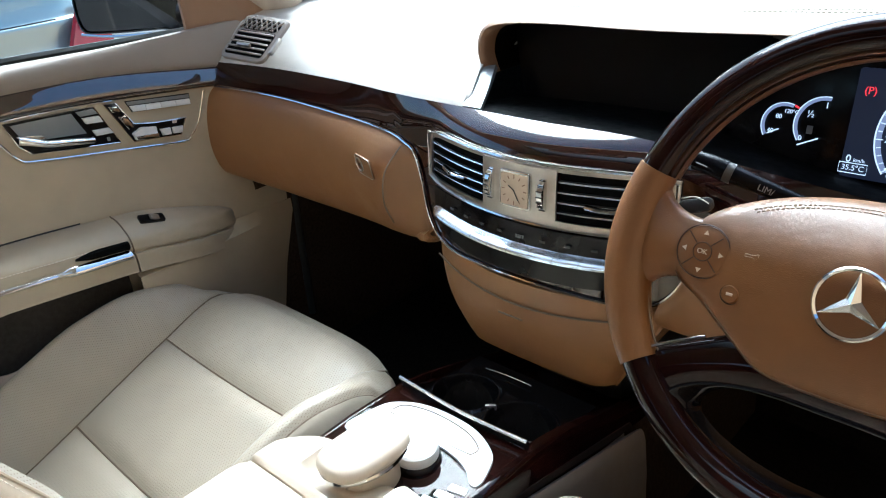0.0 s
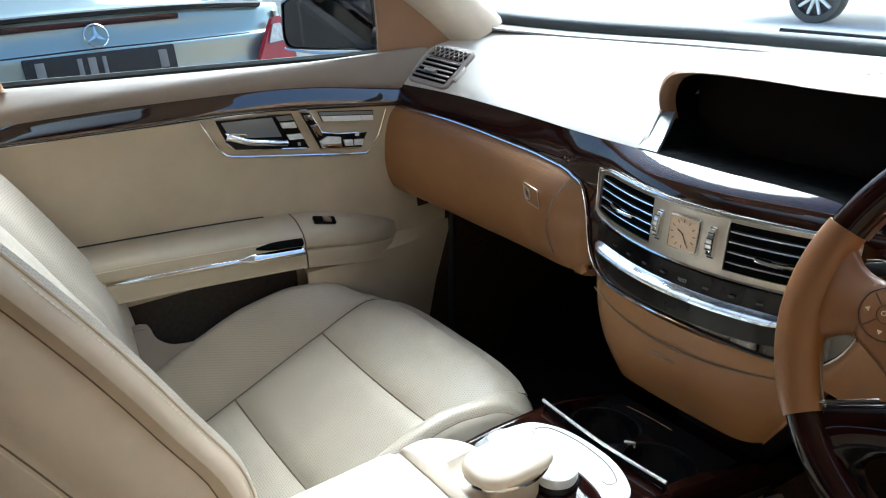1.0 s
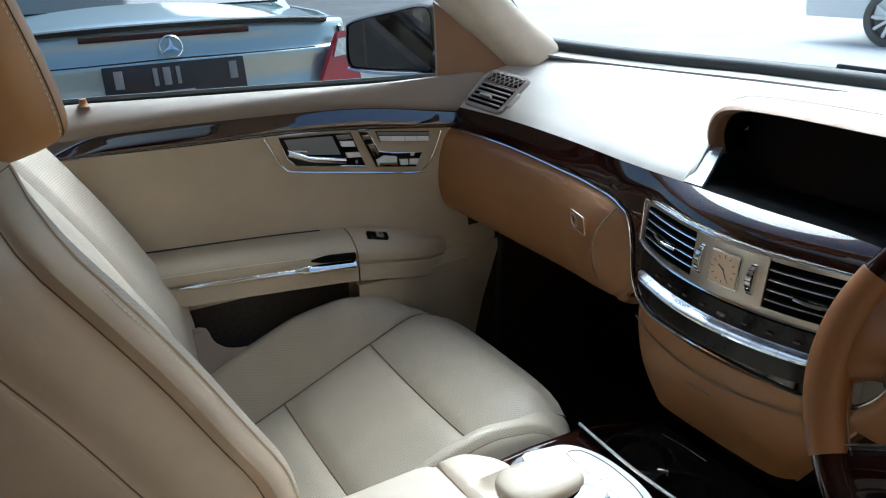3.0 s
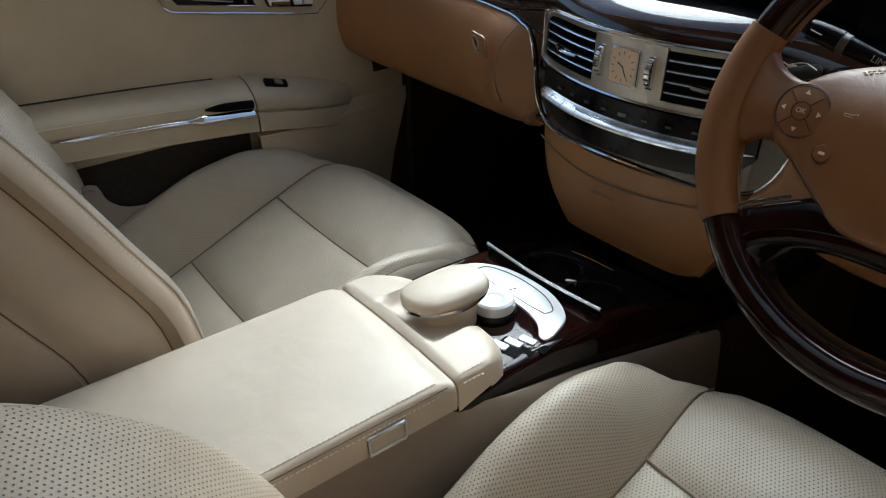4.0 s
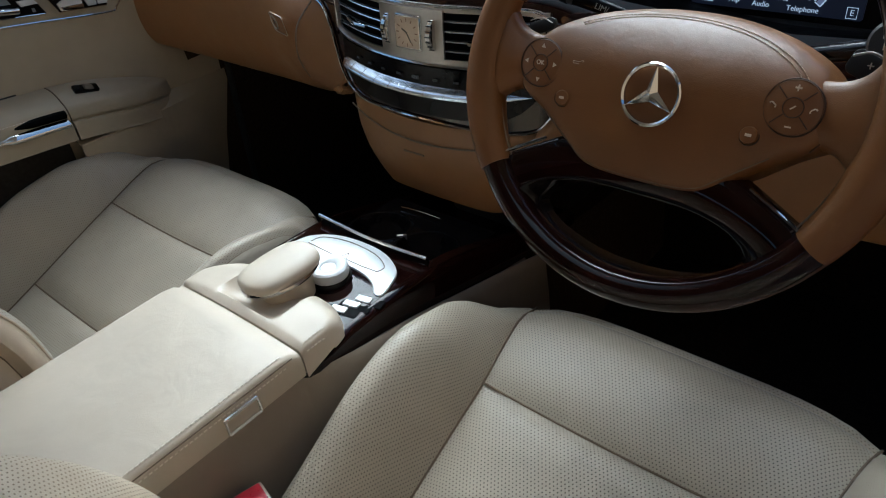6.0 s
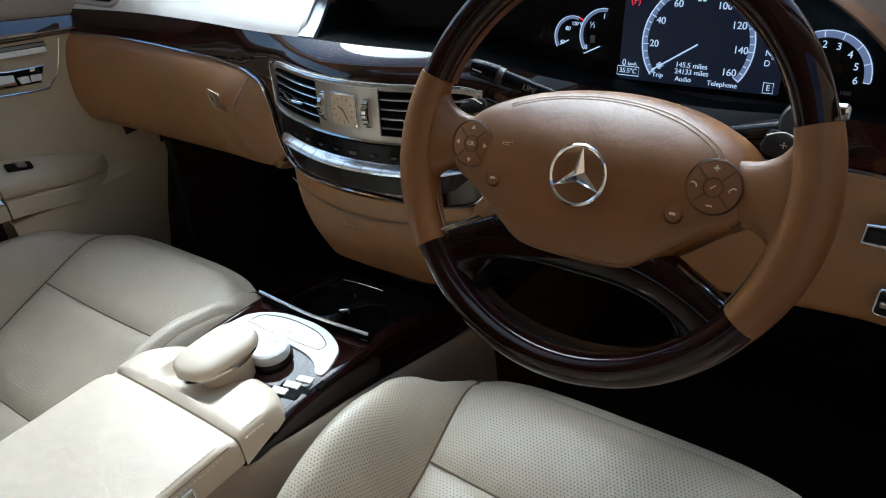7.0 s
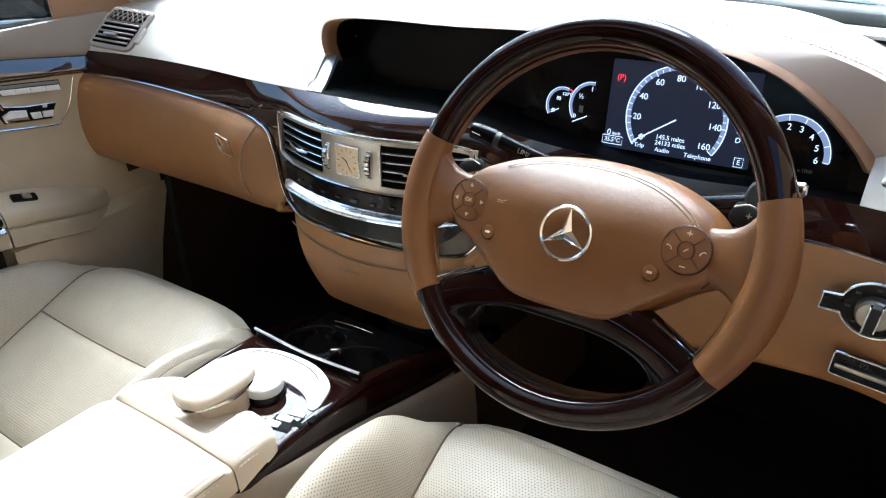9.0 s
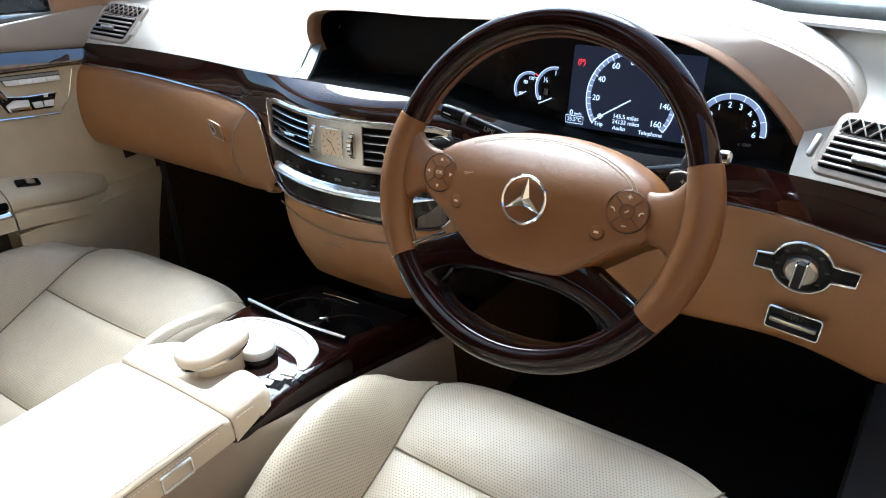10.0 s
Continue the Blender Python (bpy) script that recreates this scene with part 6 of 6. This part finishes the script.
door_handle = part("door_handle", tube([(-0.688, -0.184, 0.9045), (-0.683, -0.166, 0.897), (-0.682, -0.148, 0.8895), (-0.682, -0.115, 0.8825), (-0.687, -0.082, 0.8750)], lambda t: 0.0092 - 0.0020 * min(1.0, t * 3), 12, 5, False, 0.75), chrome, hp, "polished chrome handle")
door_plate("grip_end", [(-0.187, 0.911), (-0.152, 0.904), (-0.148, 0.897), (-0.180, 0.9005)], 0.008, 0.006, bright_metal, hp)
part("chrome_edge", tube([(-0.6940, y, z) for y, z in ((-0.197, 0.931), (-0.185, 0.894), (-0.171, 0.8785), (-0.120, 0.870), (-0.038, 0.8565), (-0.064, 0.922), (-0.096, 0.925))], 0.0012, 5, 1, True), chrome, hp)
door_plate("lock_frame", [(-0.093, 0.921), (-0.066, 0.9195), (-0.061, 0.9105), (-0.088, 0.9125)], 0.003, 0.002, bracket_grey, hp)
for outline in ([(-0.087, 0.910), (-0.061, 0.907), (-0.057, 0.8965), (-0.083, 0.900)], [(-0.077, 0.8875), (-0.051, 0.885), (-0.046, 0.8755), (-0.073, 0.878)]):
    door_plate("lock_button", outline, 0.003, 0.005, silver_paint, hp)
door_plate("symbol", [(-0.058, 0.8705), (-0.053, 0.8698), (-0.0525, 0.8635), (-0.0575, 0.864)], 0.003, 0.0006, grey_print, hp)
mem = door_plate("memory_strip", [(-0.0145, 0.9175), (0.0975, 0.9025), (0.0965, 0.8835), (-0.0065, 0.8975)], 0.0, 0.004, black_gloss, door, "memory button strip")
door_plate("upper_band", [(-0.0125, 0.9160), (0.0960, 0.9012), (0.0957, 0.8955), (-0.0112, 0.9100)], 0.004, 0.001, bracket_grey, mem)
for k in range(4):
    y, z = -0.0095 + 0.0262 * k, 0.9085 - 0.0036 * k
    door_plate("memory_button", [(y, z), (y + 0.0255, z - 0.0034), (y + 0.0260, z - 0.0132), (y + 0.0035 * (k == 0), z - 0.0098)], 0.004, 0.003, silver_paint, mem)
adj = door_plate("seat_control", [(-0.049, 0.9215), (-0.030, 0.919), (-0.010, 0.8795), (0.024, 0.8715), (0.081, 0.8645), (0.066, 0.839), (-0.017, 0.8515)], 0.0, 0.004, black_gloss, door, "seat shaped control group")
part("chrome_edge", tube([(-0.6930, y, z) for y, z in ((-0.049, 0.9215), (-0.030, 0.919), (-0.010, 0.8795), (0.024, 0.8715), (0.081, 0.8645), (0.066, 0.839), (-0.017, 0.8515))], 0.0009, 5, 1, True), chrome, adj)
for outline, deep, mat in (([(-0.044, 0.9165), (-0.031, 0.9145), (-0.0275, 0.905), (-0.040, 0.9065)], 0.006, chrome), ([(-0.034, 0.898), (-0.022, 0.8975), (-0.0125, 0.876), (-0.022, 0.8735)], 0.007, chrome),
                           ([(-0.017, 0.865), (-0.001, 0.871), (0.024, 0.8655), (0.0235, 0.848), (-0.014, 0.853)], 0.006, silver_paint), ([(-0.014, 0.8605), (0.0235, 0.8555), (0.0235, 0.848), (-0.013, 0.853)], 0.009, chrome),
                           ([(0.030, 0.859), (0.048, 0.8565), (0.048, 0.8455), (0.033, 0.8475)], 0.005, silver_paint), ([(0.052, 0.856), (0.071, 0.8535), (0.067, 0.843), (0.051, 0.8455)], 0.005, silver_paint)):
    door_plate("seat_button", outline, 0.004, deep, mat, adj)
door_plate("symbol", [(0.056, 0.8665), (0.064, 0.8655), (0.063, 0.8605), (0.055, 0.8615)], 0.004, 0.0005, pale_print, adj)

# armrest of the door
AT = run([-0.75, -0.43, -0.134, -0.044, 0.08, 0.15], [0.790, 0.770, 0.746, 0.735, 0.700, 0.675])
AF = run([-0.75, -0.416, -0.181, -0.094, 0.074, 0.15], [0.752, 0.737, 0.716, 0.706, 0.671, 0.655])
AO = run([-0.75, -0.43, -0.15, -0.05, 0.06, 0.12, 0.15], [0.055, 0.060, 0.062, 0.060, 0.046, 0.018, -0.008])


def arm_row(y):
    x = -0.706
    o = AO(y)
    return cr([(x, y, AT(y)), (x + o * 0.45, y, AT(y) - 0.004), (x + o * 0.86, y, AF(y) + 0.016), (x + o * 0.99, y, AF(y) + 0.003), (x + o * 1.01, y, AF(y) - 0.010), (x + o * 0.93, y, AF(y) - 0.0135), (x + o * 0.94, y, AF(y) - 0.0165), (x + o * 1.02, y, AF(y) - 0.019), (x + o * 1.01, y, AF(y) - 0.044), (x + o * 0.95, y, AF(y) - 0.051), (x + o * 0.3, y, AF(y) - 0.056), (x - 0.012, y, AF(y) - 0.05)], 4)


part("armrest", sheet([arm_row(y) for y in np.linspace(-0.75, -0.0885, 34)]), door_leather, door, "beige leather armrest")
fa = part("armrest_front", sheet([arm_row(y) for y in np.linspace(-0.0855, 0.15, 20)]), door_leather, door, "beige armrest front with a window switch")
part("seam", tube([tuple(p) for p in arm_row(-0.087)[:20]], 0.0013, 5, 1), seam_shade, fa)
stitches("stitching", [(-0.706 + AO(y) * 0.975, y, AF(y) + 0.0065) for y in np.linspace(-0.74, -0.10, 12)], door, 0.0007, 0.0055)
part("slot", tube([(-0.704, y, AT(y) + 0.001) for y in np.linspace(-0.74, -0.135, 10)], 0.0016, 5, 1), black_plastic, door)
swp = basis((-0.6715, -0.034, 0.7245), (0.02, 1, -0.26), (-1, 0.05, 0.62))
sws = part("window_switch", put(plate(rounded_outline(0.044, 0.017, 0.003), 0.004), swp @ Matrix.Translation((0, 0, -0.001))), black_gloss, door, "black window switch")
part("switch_key", put(rounded((0.017, 0.011, 0.005), 0.002), swp @ Matrix.Translation((0.004, 0, 0.0045)) @ pose(0, 0, 0, 0, 14, 0)), satin_metal, sws)
grip_rows = []
for y in np.linspace(-0.405, -0.0935, 30):
    t = (y + 0.405) / 0.3115
    size = 0.85 * min(1.0, 0.25 + 9 * t) + 0.95 * ease((t - 0.66) / 0.03)
    x, z = -0.706 + AO(y) * 1.01, AF(y) - 0.0155 + 0.003 * (y + 0.4)
    grip_rows.append([(x + dx * size, y, z + dz * size) for dx, dz in ((-0.002, 0.0045), (0.0005, 0.0042), (0.0046, 0.0002), (0.0052, -0.0016), (0.0044, -0.0034), (-0.001, -0.0044))])
part("chrome_grip", sheet(grip_rows), chrome, door, "bright metal grip strip")
part("grip_pocket", tube([(-0.706 + AO(y) * 0.985, y, AF(y) + 0.0005) for y in np.linspace(-0.178, -0.0935, 8)], lambda t: 0.002 + 0.0065 * min(1.0, 3.0 * t), 8, 1, False, 0.9), recess_black, door, "dark hollow above the grip")
# flat dark sheet; its colour stands in for shade in the deep pocket
part("pocket_shade_sheet", sheet([[(-0.6985 - 0.01 * k, y, 0.668 - 0.25 * k) for k in (0, 0.3, 0.7, 1)] for y in np.linspace(-0.95, -0.088, 8)], 0.002), pocket_shade, door, "dark sheet for the shade inside the door pocket")
def lower_x(y):
    return max(-0.6995, -0.655 - 0.2 * max(0, y) - 0.5 * max(0, y - 0.05) ** 2)


def slant(y):
    """How far the front end of the trim leans forward at its top."""
    return 0.068 * ease((y - 0.05) / 0.14)


# trim ends early; the dark kick panel beyond it stands in for shadow
part("lower_front", sheet([[(-0.70, y + slant(y), 0.655 - 0.02 * (y + 0.09)), (lower_x(y), y + slant(y), 0.640 - 0.05 * (y + 0.09)), (lower_x(y), y + 0.45 * slant(y), 0.52), (min(-0.69, lower_x(y)), y, 0.40)] for y in np.linspace(-0.086, 0.190, 16)], 0.003), door_leather, door, "beige lower door trim")
part("trim_edge", tube([(lower_x(y) + 0.003, y, 0.642 - 0.05 * (y + 0.09)) for y in np.linspace(-0.086, 0.18, 8)], 0.0022, 6, 2), door_leather, door)
part("door_seal", tube([(-0.700, 0.268, 0.78), (-0.700, 0.268, 0.66), (-0.700, 0.264, 0.56), (-0.700, 0.262, 0.48), (-0.702, 0.260, 0.38)], 0.008, 8, 6), rubber, door, "dark rubber door seal")
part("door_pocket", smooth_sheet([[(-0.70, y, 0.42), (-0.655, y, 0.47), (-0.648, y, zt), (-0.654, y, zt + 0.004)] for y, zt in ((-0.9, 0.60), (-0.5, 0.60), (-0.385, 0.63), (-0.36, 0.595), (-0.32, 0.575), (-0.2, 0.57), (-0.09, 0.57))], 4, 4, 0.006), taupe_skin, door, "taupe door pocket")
part("lock_pin", lathe([(0.0, 0.012), (0.005, 0.011), (0.006, 0.004), (0.010, 0.0)], Matrix.Translation((-0.715, -0.485, 1.018)), 16), tan_leather, door)
part("window_rubber", tube([(-0.742, y, 1.022 - 0.026 * max(0, (y + 0.5) / 0.63)) for y in np.linspace(-1.0, 0.17, 12)], 0.006, 6, 2), rubber, door, "black rubber window seal")
pane = part("window_pane", sheet([[(-0.748 + 0.30 * (z - 1.0) ** 1.3 * 0.8, y, z) for z in np.linspace(1.0, 1.36, 6) if True] for y in np.linspace(-0.98, 0.145, 8)], 0.004), glass, door, "clear side window")
pane.visible_shadow = False
# mirror corner
part("mirror_corner", smooth_sheet([[(-0.722, 0.131, 0.995), (-0.722, 0.131, 1.06), (-0.715, 0.125, 1.135)], [(-0.715, 0.20, 0.985), (-0.712, 0.19, 1.04), (-0.708, 0.165, 1.105)], [(-0.700, 0.30, 0.975), (-0.697, 0.27, 1.02), (-0.695, 0.215, 1.075)]], 4, 4, 0.01), brown_skin, door, "brown mirror corner trim")

mir = thing("side_mirror", "black side mirror with dark glass outside the window", "mirror", (-0.85, 0.12, 0.98))
MM = basis((-0.884, 0.116, 1.052), (0.80, 0.60, 0), (0.02, -0.03, 1))
mo = [(-0.096, -0.050), (-0.060, -0.060), (0.05, -0.060), (0.098, -0.056), (0.100, 0.045), (0.082, 0.068), (0.02, 0.058), (-0.082, 0.034), (-0.095, 0.01)]
rows = []
ringm = cr(mo, 4, True)
for k, z in ((0.98, 0.006), (1.04, 0.0), (1.10, -0.03), (1.0, -0.09), (0.6, -0.13), (0.1, -0.14)):
    rows.append([tuple(MM @ Vector((x * k, y * k, z))) for x, y in ringm])
part("shell", sheet(rows, 0, False, True), black_plastic, mir, "black mirror shell")
part("mirror_glass", put(plate([tuple(p * 0.95) for p in ringm], 0.002), MM @ Matrix.Translation((0, 0, 0.001))), mirror_glass, mir, "dark mirror glass", False)
part("chrome_lip", tube([tuple(MM @ Vector((x, y, 0.006))) for x, y in ((-0.098, -0.060), (-0.04, -0.067), (0.04, -0.067), (0.09, -0.064))], 0.0025, 6, 4), chrome, mir)
part("foot", tube([(-0.78, 0.16, 1.02), (-0.73, 0.20, 1.01)], 0.018, 10, 3), black_plastic, mir)

# rear-view mirror under the roof's front edge
rv = thing("rear_view_mirror", "brown rear-view mirror hanging below the headliner", "mirror", (-0.013, -0.10, 1.25))
RV = basis((-0.013, -0.10, 1.2475), (1, 0.05, 0), (0, 0.08, 1))
part("housing", put(plate(rounded_outline(0.30, 0.070, 0.026), 0.034, None, 0.008), RV @ pose(0, 0, 0.0, 180, 0, 0)), brown_skin, rv, "brown mirror housing")
part("mirror_glass", put(plate(rounded_outline(0.285, 0.058, 0.020), 0.002), RV @ Matrix.Translation((0, 0, 0.0008))), mirror_glass, rv, "dark mirror glass", False)
part("arm", tube([(-0.013, -0.075, 1.265), (-0.013, -0.06, 1.33), (-0.013, -0.06, 1.385)], 0.011, 10, 4), brown_skin, rv)

# ---- outside ----
ground = solo("ground", sheet([[(x, y, 0.0) for y in (-300, -30, -6, 0, 6, 30, 300)] for x in (-300, -30, -6, 0, 6, 30, 300)]), dark_asphalt, "dark grey asphalt ground", "ground", kind="structure")
# ground tones carry the light: pale slab where sunlit, dark ground where shaded
solo("pavement", plate([(-1.2, 0.9), (2.44, 0.9), (2.44, 6), (40, 6), (40, 25.8), (-21.8, 25.8), (-21.8, 13.0)], 0.02, Matrix.Translation((0, 0, -0.008)), 0.004), asphalt, "pale ground in front of the car, sunlight put into its colour", "pavement", kind="structure")

# the parked silver car, its tail towards the window
CX, CY, CA = -2.38, -0.02, 0.0
CM = pose(CX, CY, 0, 0, 0, CA)            # x of the car runs towards its tail
pc = thing("parked_coupe", "silver coupe parked alongside, seen from its tail", "car", (CX, CY, 0))


def cp(x, y, z):
    return tuple(CM @ Vector((x, y, z)))


sec = []
for y in np.linspace(-0.76, 0.76, 29):
    k = abs(y) / 0.76
    back = -0.10 * k ** 3 - 0.10 * max(0, k - 0.8) ** 2 * 14
    sec.append([cp(x + back, y, z) for x, z in cr([(0.05, 0.25), (0.09, 0.42), (0.075, 0.60), (0.040, 0.70), (0.012, 0.79 - 0.02 * k), (0.006, 0.852 - 0.01 * k), (-0.010, 0.866 - 0.01 * k), (-0.028, 0.915 - 0.02 * k), (-0.045, 0.965 - 0.03 * k * k), (-0.09, 0.985 - 0.04 * k * k), (-0.30, 1.000 - 0.06 * k * k), (-0.62, 1.02 - 0.07 * k * k)], 4)])
part("tail_body", sheet(sec, 0.0), silver_car, pc, "silver boot and bumper")
part("rear_glass", smooth_sheet([[cp(-0.60, y, 1.005), cp(-0.95, y * 0.9, 1.20), cp(-1.35, y * 0.8, 1.34)] for y in (-0.62, -0.3, 0, 0.3, 0.62)], 4, 4, 0.01), tinted_glass, pc, "dark tinted rear window")
part("roof", smooth_sheet([[cp(-1.33, y, 1.34 - 0.06 * (y / 0.55) ** 2), cp(-2.0, y, 1.40 - 0.06 * (y / 0.55) ** 2), cp(-2.8, y, 1.30 - 0.05 * (y / 0.55) ** 2)] for y in (-0.55, -0.3, 0, 0.3, 0.55)], 4, 4, 0.01), silver_car, pc)
for s in (-1, 1):
    part("side_body", smooth_sheet([[cp(-0.12, s * 0.72, 0.92), cp(-0.14, s * 0.765, 0.6), cp(-0.12, s * 0.75, 0.25)], [cp(-0.9, s * 0.81, 0.95), cp(-0.9, s * 0.85, 0.6), cp(-0.9, s * 0.83, 0.25)], [cp(-3.6, s * 0.82, 0.85), cp(-3.6, s * 0.86, 0.6), cp(-3.6, s * 0.84, 0.25)]], 4, 4, 0.01), silver_car, pc)
    part("roof_post", smooth_sheet([[cp(-0.62, s * 0.60, 1.0), cp(-0.98, s * 0.56, 1.20), cp(-1.38, s * 0.50, 1.33)], [cp(-0.72, s * 0.74, 0.93), cp(-1.1, s * 0.66, 1.18), cp(-1.5, s * 0.56, 1.32)]], 3, 4, 0.015), silver_car, pc)
    lamp = part("tail_lamp", smooth_sheet([[cp(0.075 - 0.55 * (y - 0.5) - 0.25 * (z - 0.70), s * y, z) for y in np.linspace(a, b, 5)] for z, a, b in ((0.68, 0.50, 0.755), (0.74, 0.545, 0.755), (0.80, 0.590, 0.745), (0.86, 0.635, 0.725), (0.900, 0.668, 0.708))], 4, 4, 0.02), red_lens, pc, "red tail lamp")
    part("lamp_window", smooth_sheet([[cp(0.100 - 0.55 * (y - 0.5) - 0.25 * (z - 0.70), s * y, z) for y in np.linspace(a, b, 5)] for z, a, b in ((0.812, 0.625, 0.715), (0.845, 0.642, 0.712), (0.878, 0.662, 0.702))], 4, 4, 0.006), clear_lens, lamp, "clear lamp window")
    part("rear_wheel", lathe([(0.0, -0.09), (0.30, -0.09), (0.33, -0.06), (0.33, 0.06), (0.30, 0.09), (0, 0.09)], CM @ pose(-0.85, s * 0.74, 0.33, 90, 0, 0), 36), rubber, pc, "black tyre")
part("spoiler", sheet([[cp(x - 0.10 * (abs(y) / 0.8) ** 3, y, z - 0.030 * (abs(y) / 0.7) ** 2.5) for x, z in ((-0.10, 0.982), (-0.045, 0.988), (-0.020, 0.984), (-0.024, 0.972), (-0.06, 0.962))] for y in np.linspace(-0.64, 0.64, 21)], 0.003), black_plastic, pc, "black boot lip spoiler")
part("brake_light", sheet([[cp(x, y, z) for x, z in ((-0.034, 0.936), (-0.031, 0.945), (-0.033, 0.954))] for y in np.linspace(-0.30, 0.30, 9)], 0.004), dark_red_lens, pc, "dark red brake light strip")
part("boot_gap", tube([cp(-0.004 - 0.10 * (abs(y) / 0.76) ** 3, y, 0.862 - 0.01 * abs(y) / 0.76) for y in np.linspace(-0.57, 0.57, 9)], 0.003, 6, 2), black_plastic, pc)
pl = part("number_plate", put(plate(rounded_outline(0.50, 0.135, 0.006), 0.006, None, 0.002), CM @ basis((0.034, 0, 0.787), (0, 1, 0), (-0.16, 0, 1))), black_plastic, pc, "black number plate with pale bars")
for x, w, h in ((-0.200, 0.030, 0.062), (-0.075, 0.016, 0.062), (-0.035, 0.026, 0.062), (0.005, 0.014, 0.062), (0.205, 0.030, 0.062)):
    part("bar", put(rounded((w, h, 0.003), 0.002), CM @ basis((0.040, 0, 0.787), (0, 1, 0), (-0.16, 0, 1)) @ Matrix.Translation((x, 0.022, 0.002))), grey_print, pl)
part("bar", put(rounded((0.11, 0.02, 0.003), 0.002), CM @ basis((0.040, 0, 0.787), (0, 1, 0), (-0.16, 0, 1)) @ Matrix.Translation((0, -0.04, 0.002))), grey_print, pl)
em = part("emblem", put(lathe([(0.036, 0.0), (0.041, 0.002), (0.041, 0.006), (0.038, 0.008), (0.036, 0.004), (0.036, 0)], None, 36, False), CM @ basis((0.0, 0, 0.905), (0, 1, 0), (-0.3, 0, 1))), chrome, pc, "chrome ring emblem with three blades")
for a in (90, 210, 330):
    q = radians(a)
    part("blade", put(plate([(0.037 * math.cos(q), 0.037 * math.sin(q)), (0.007 * math.cos(q + 1.6), 0.007 * math.sin(q + 1.6)), (0.007 * math.cos(q - 1.6), 0.007 * math.sin(q - 1.6))], 0.003), CM @ basis((0.002, 0, 0.905), (0, 1, 0), (-0.3, 0, 1))), chrome, em)

# the white car beyond the bonnet, with its spoked wheel
wc = thing("parked_white_car", "white parked car with a spoked alloy wheel", "car", (-3.5, 9.0, 0))
QM = pose(-3.95, 8.35, 0, 0, 0, 4)


def qp(x, y, z):
    return tuple(QM @ Vector((x, y, z)))


part("side_body", smooth_sheet([[qp(x, 0.0 + 0.03 * b, 0.78 + c), qp(x, -0.06, 0.6 + c), qp(x, -0.02, 0.30)] for x, b, c in ((-1.6, 3, -0.1), (-0.8, 1, 0.05), (0, 0, 0.1), (1.0, 0, 0.12), (2.6, 0, 0.12))], 4, 4, 0.03), white_paint, wc)
part("bonnet", smooth_sheet([[qp(x, 0.05 + y, 0.80 + c - 0.03 * (y - 0.8) ** 2) for y in (0, 0.6, 1.2, 1.7)] for x, c in ((-1.6, -0.12), (-0.8, 0.05), (0, 0.12), (1.0, 0.16), (2.6, 0.18))], 4, 4, 0.02), white_paint, wc)
part("cabin", smooth_sheet([[qp(x, 0.15, z0), qp(x, 0.35, z1), qp(x, 0.9, z1 + 0.05), qp(x, 1.5, z1), qp(x, 1.7, z0)] for x, z0, z1 in ((0.2, 0.92, 0.98), (1.0, 0.95, 1.35), (2.6, 0.95, 1.42))], 4, 4, 0.02), tinted_glass, wc)
part("tyre", lathe([(0.24, -0.09), (0.31, -0.10), (0.33, -0.06), (0.33, 0.06), (0.31, 0.10), (0.24, 0.09)], QM @ pose(-0.55, -0.02, 0.33, 90, 0, 0), 40, False), rubber, wc)
rim = part("rim", lathe([(0.0, 0.04), (0.05, 0.045), (0.06, 0.03), (0.22, 0.03), (0.245, 0.09), (0.25, 0.06)], QM @ pose(-0.55, -0.02, 0.33, 90, 0, 0), 40, False), black_plastic, wc)
for k in range(10):
    part("spoke", rounded((0.19, 0.035, 0.03), 0.008, QM @ pose(-0.55, -0.02, 0.33, 90, 0, 0) @ pose(0, 0, 0.07, 0, 0, 36 * k) @ Matrix.Translation((0.135, 0, 0))), silver_paint, rim)

# unseen wall added on the driver side: blocks sky, bounces warm light in
solo("side_bounce_wall", rounded((0.3, 16, 3.0), 0.02, pose(2.6, -2, 1.5)), ochre_plaster, "unseen ochre wall added to block sky and bounce warm light", "wall", kind="structure")

# low white wall that closes the yard
solo("yard_wall", rounded((60, 0.3, 3.2), 0.02, pose(0, 26, 1.6)), plaster, "pale plastered yard wall", "wall", kind="structure")
solo("yard_wall", rounded((0.3, 60, 3.2), 0.02, pose(-22, 0, 1.6)), plaster, "pale plastered yard wall", "wall", kind="structure")
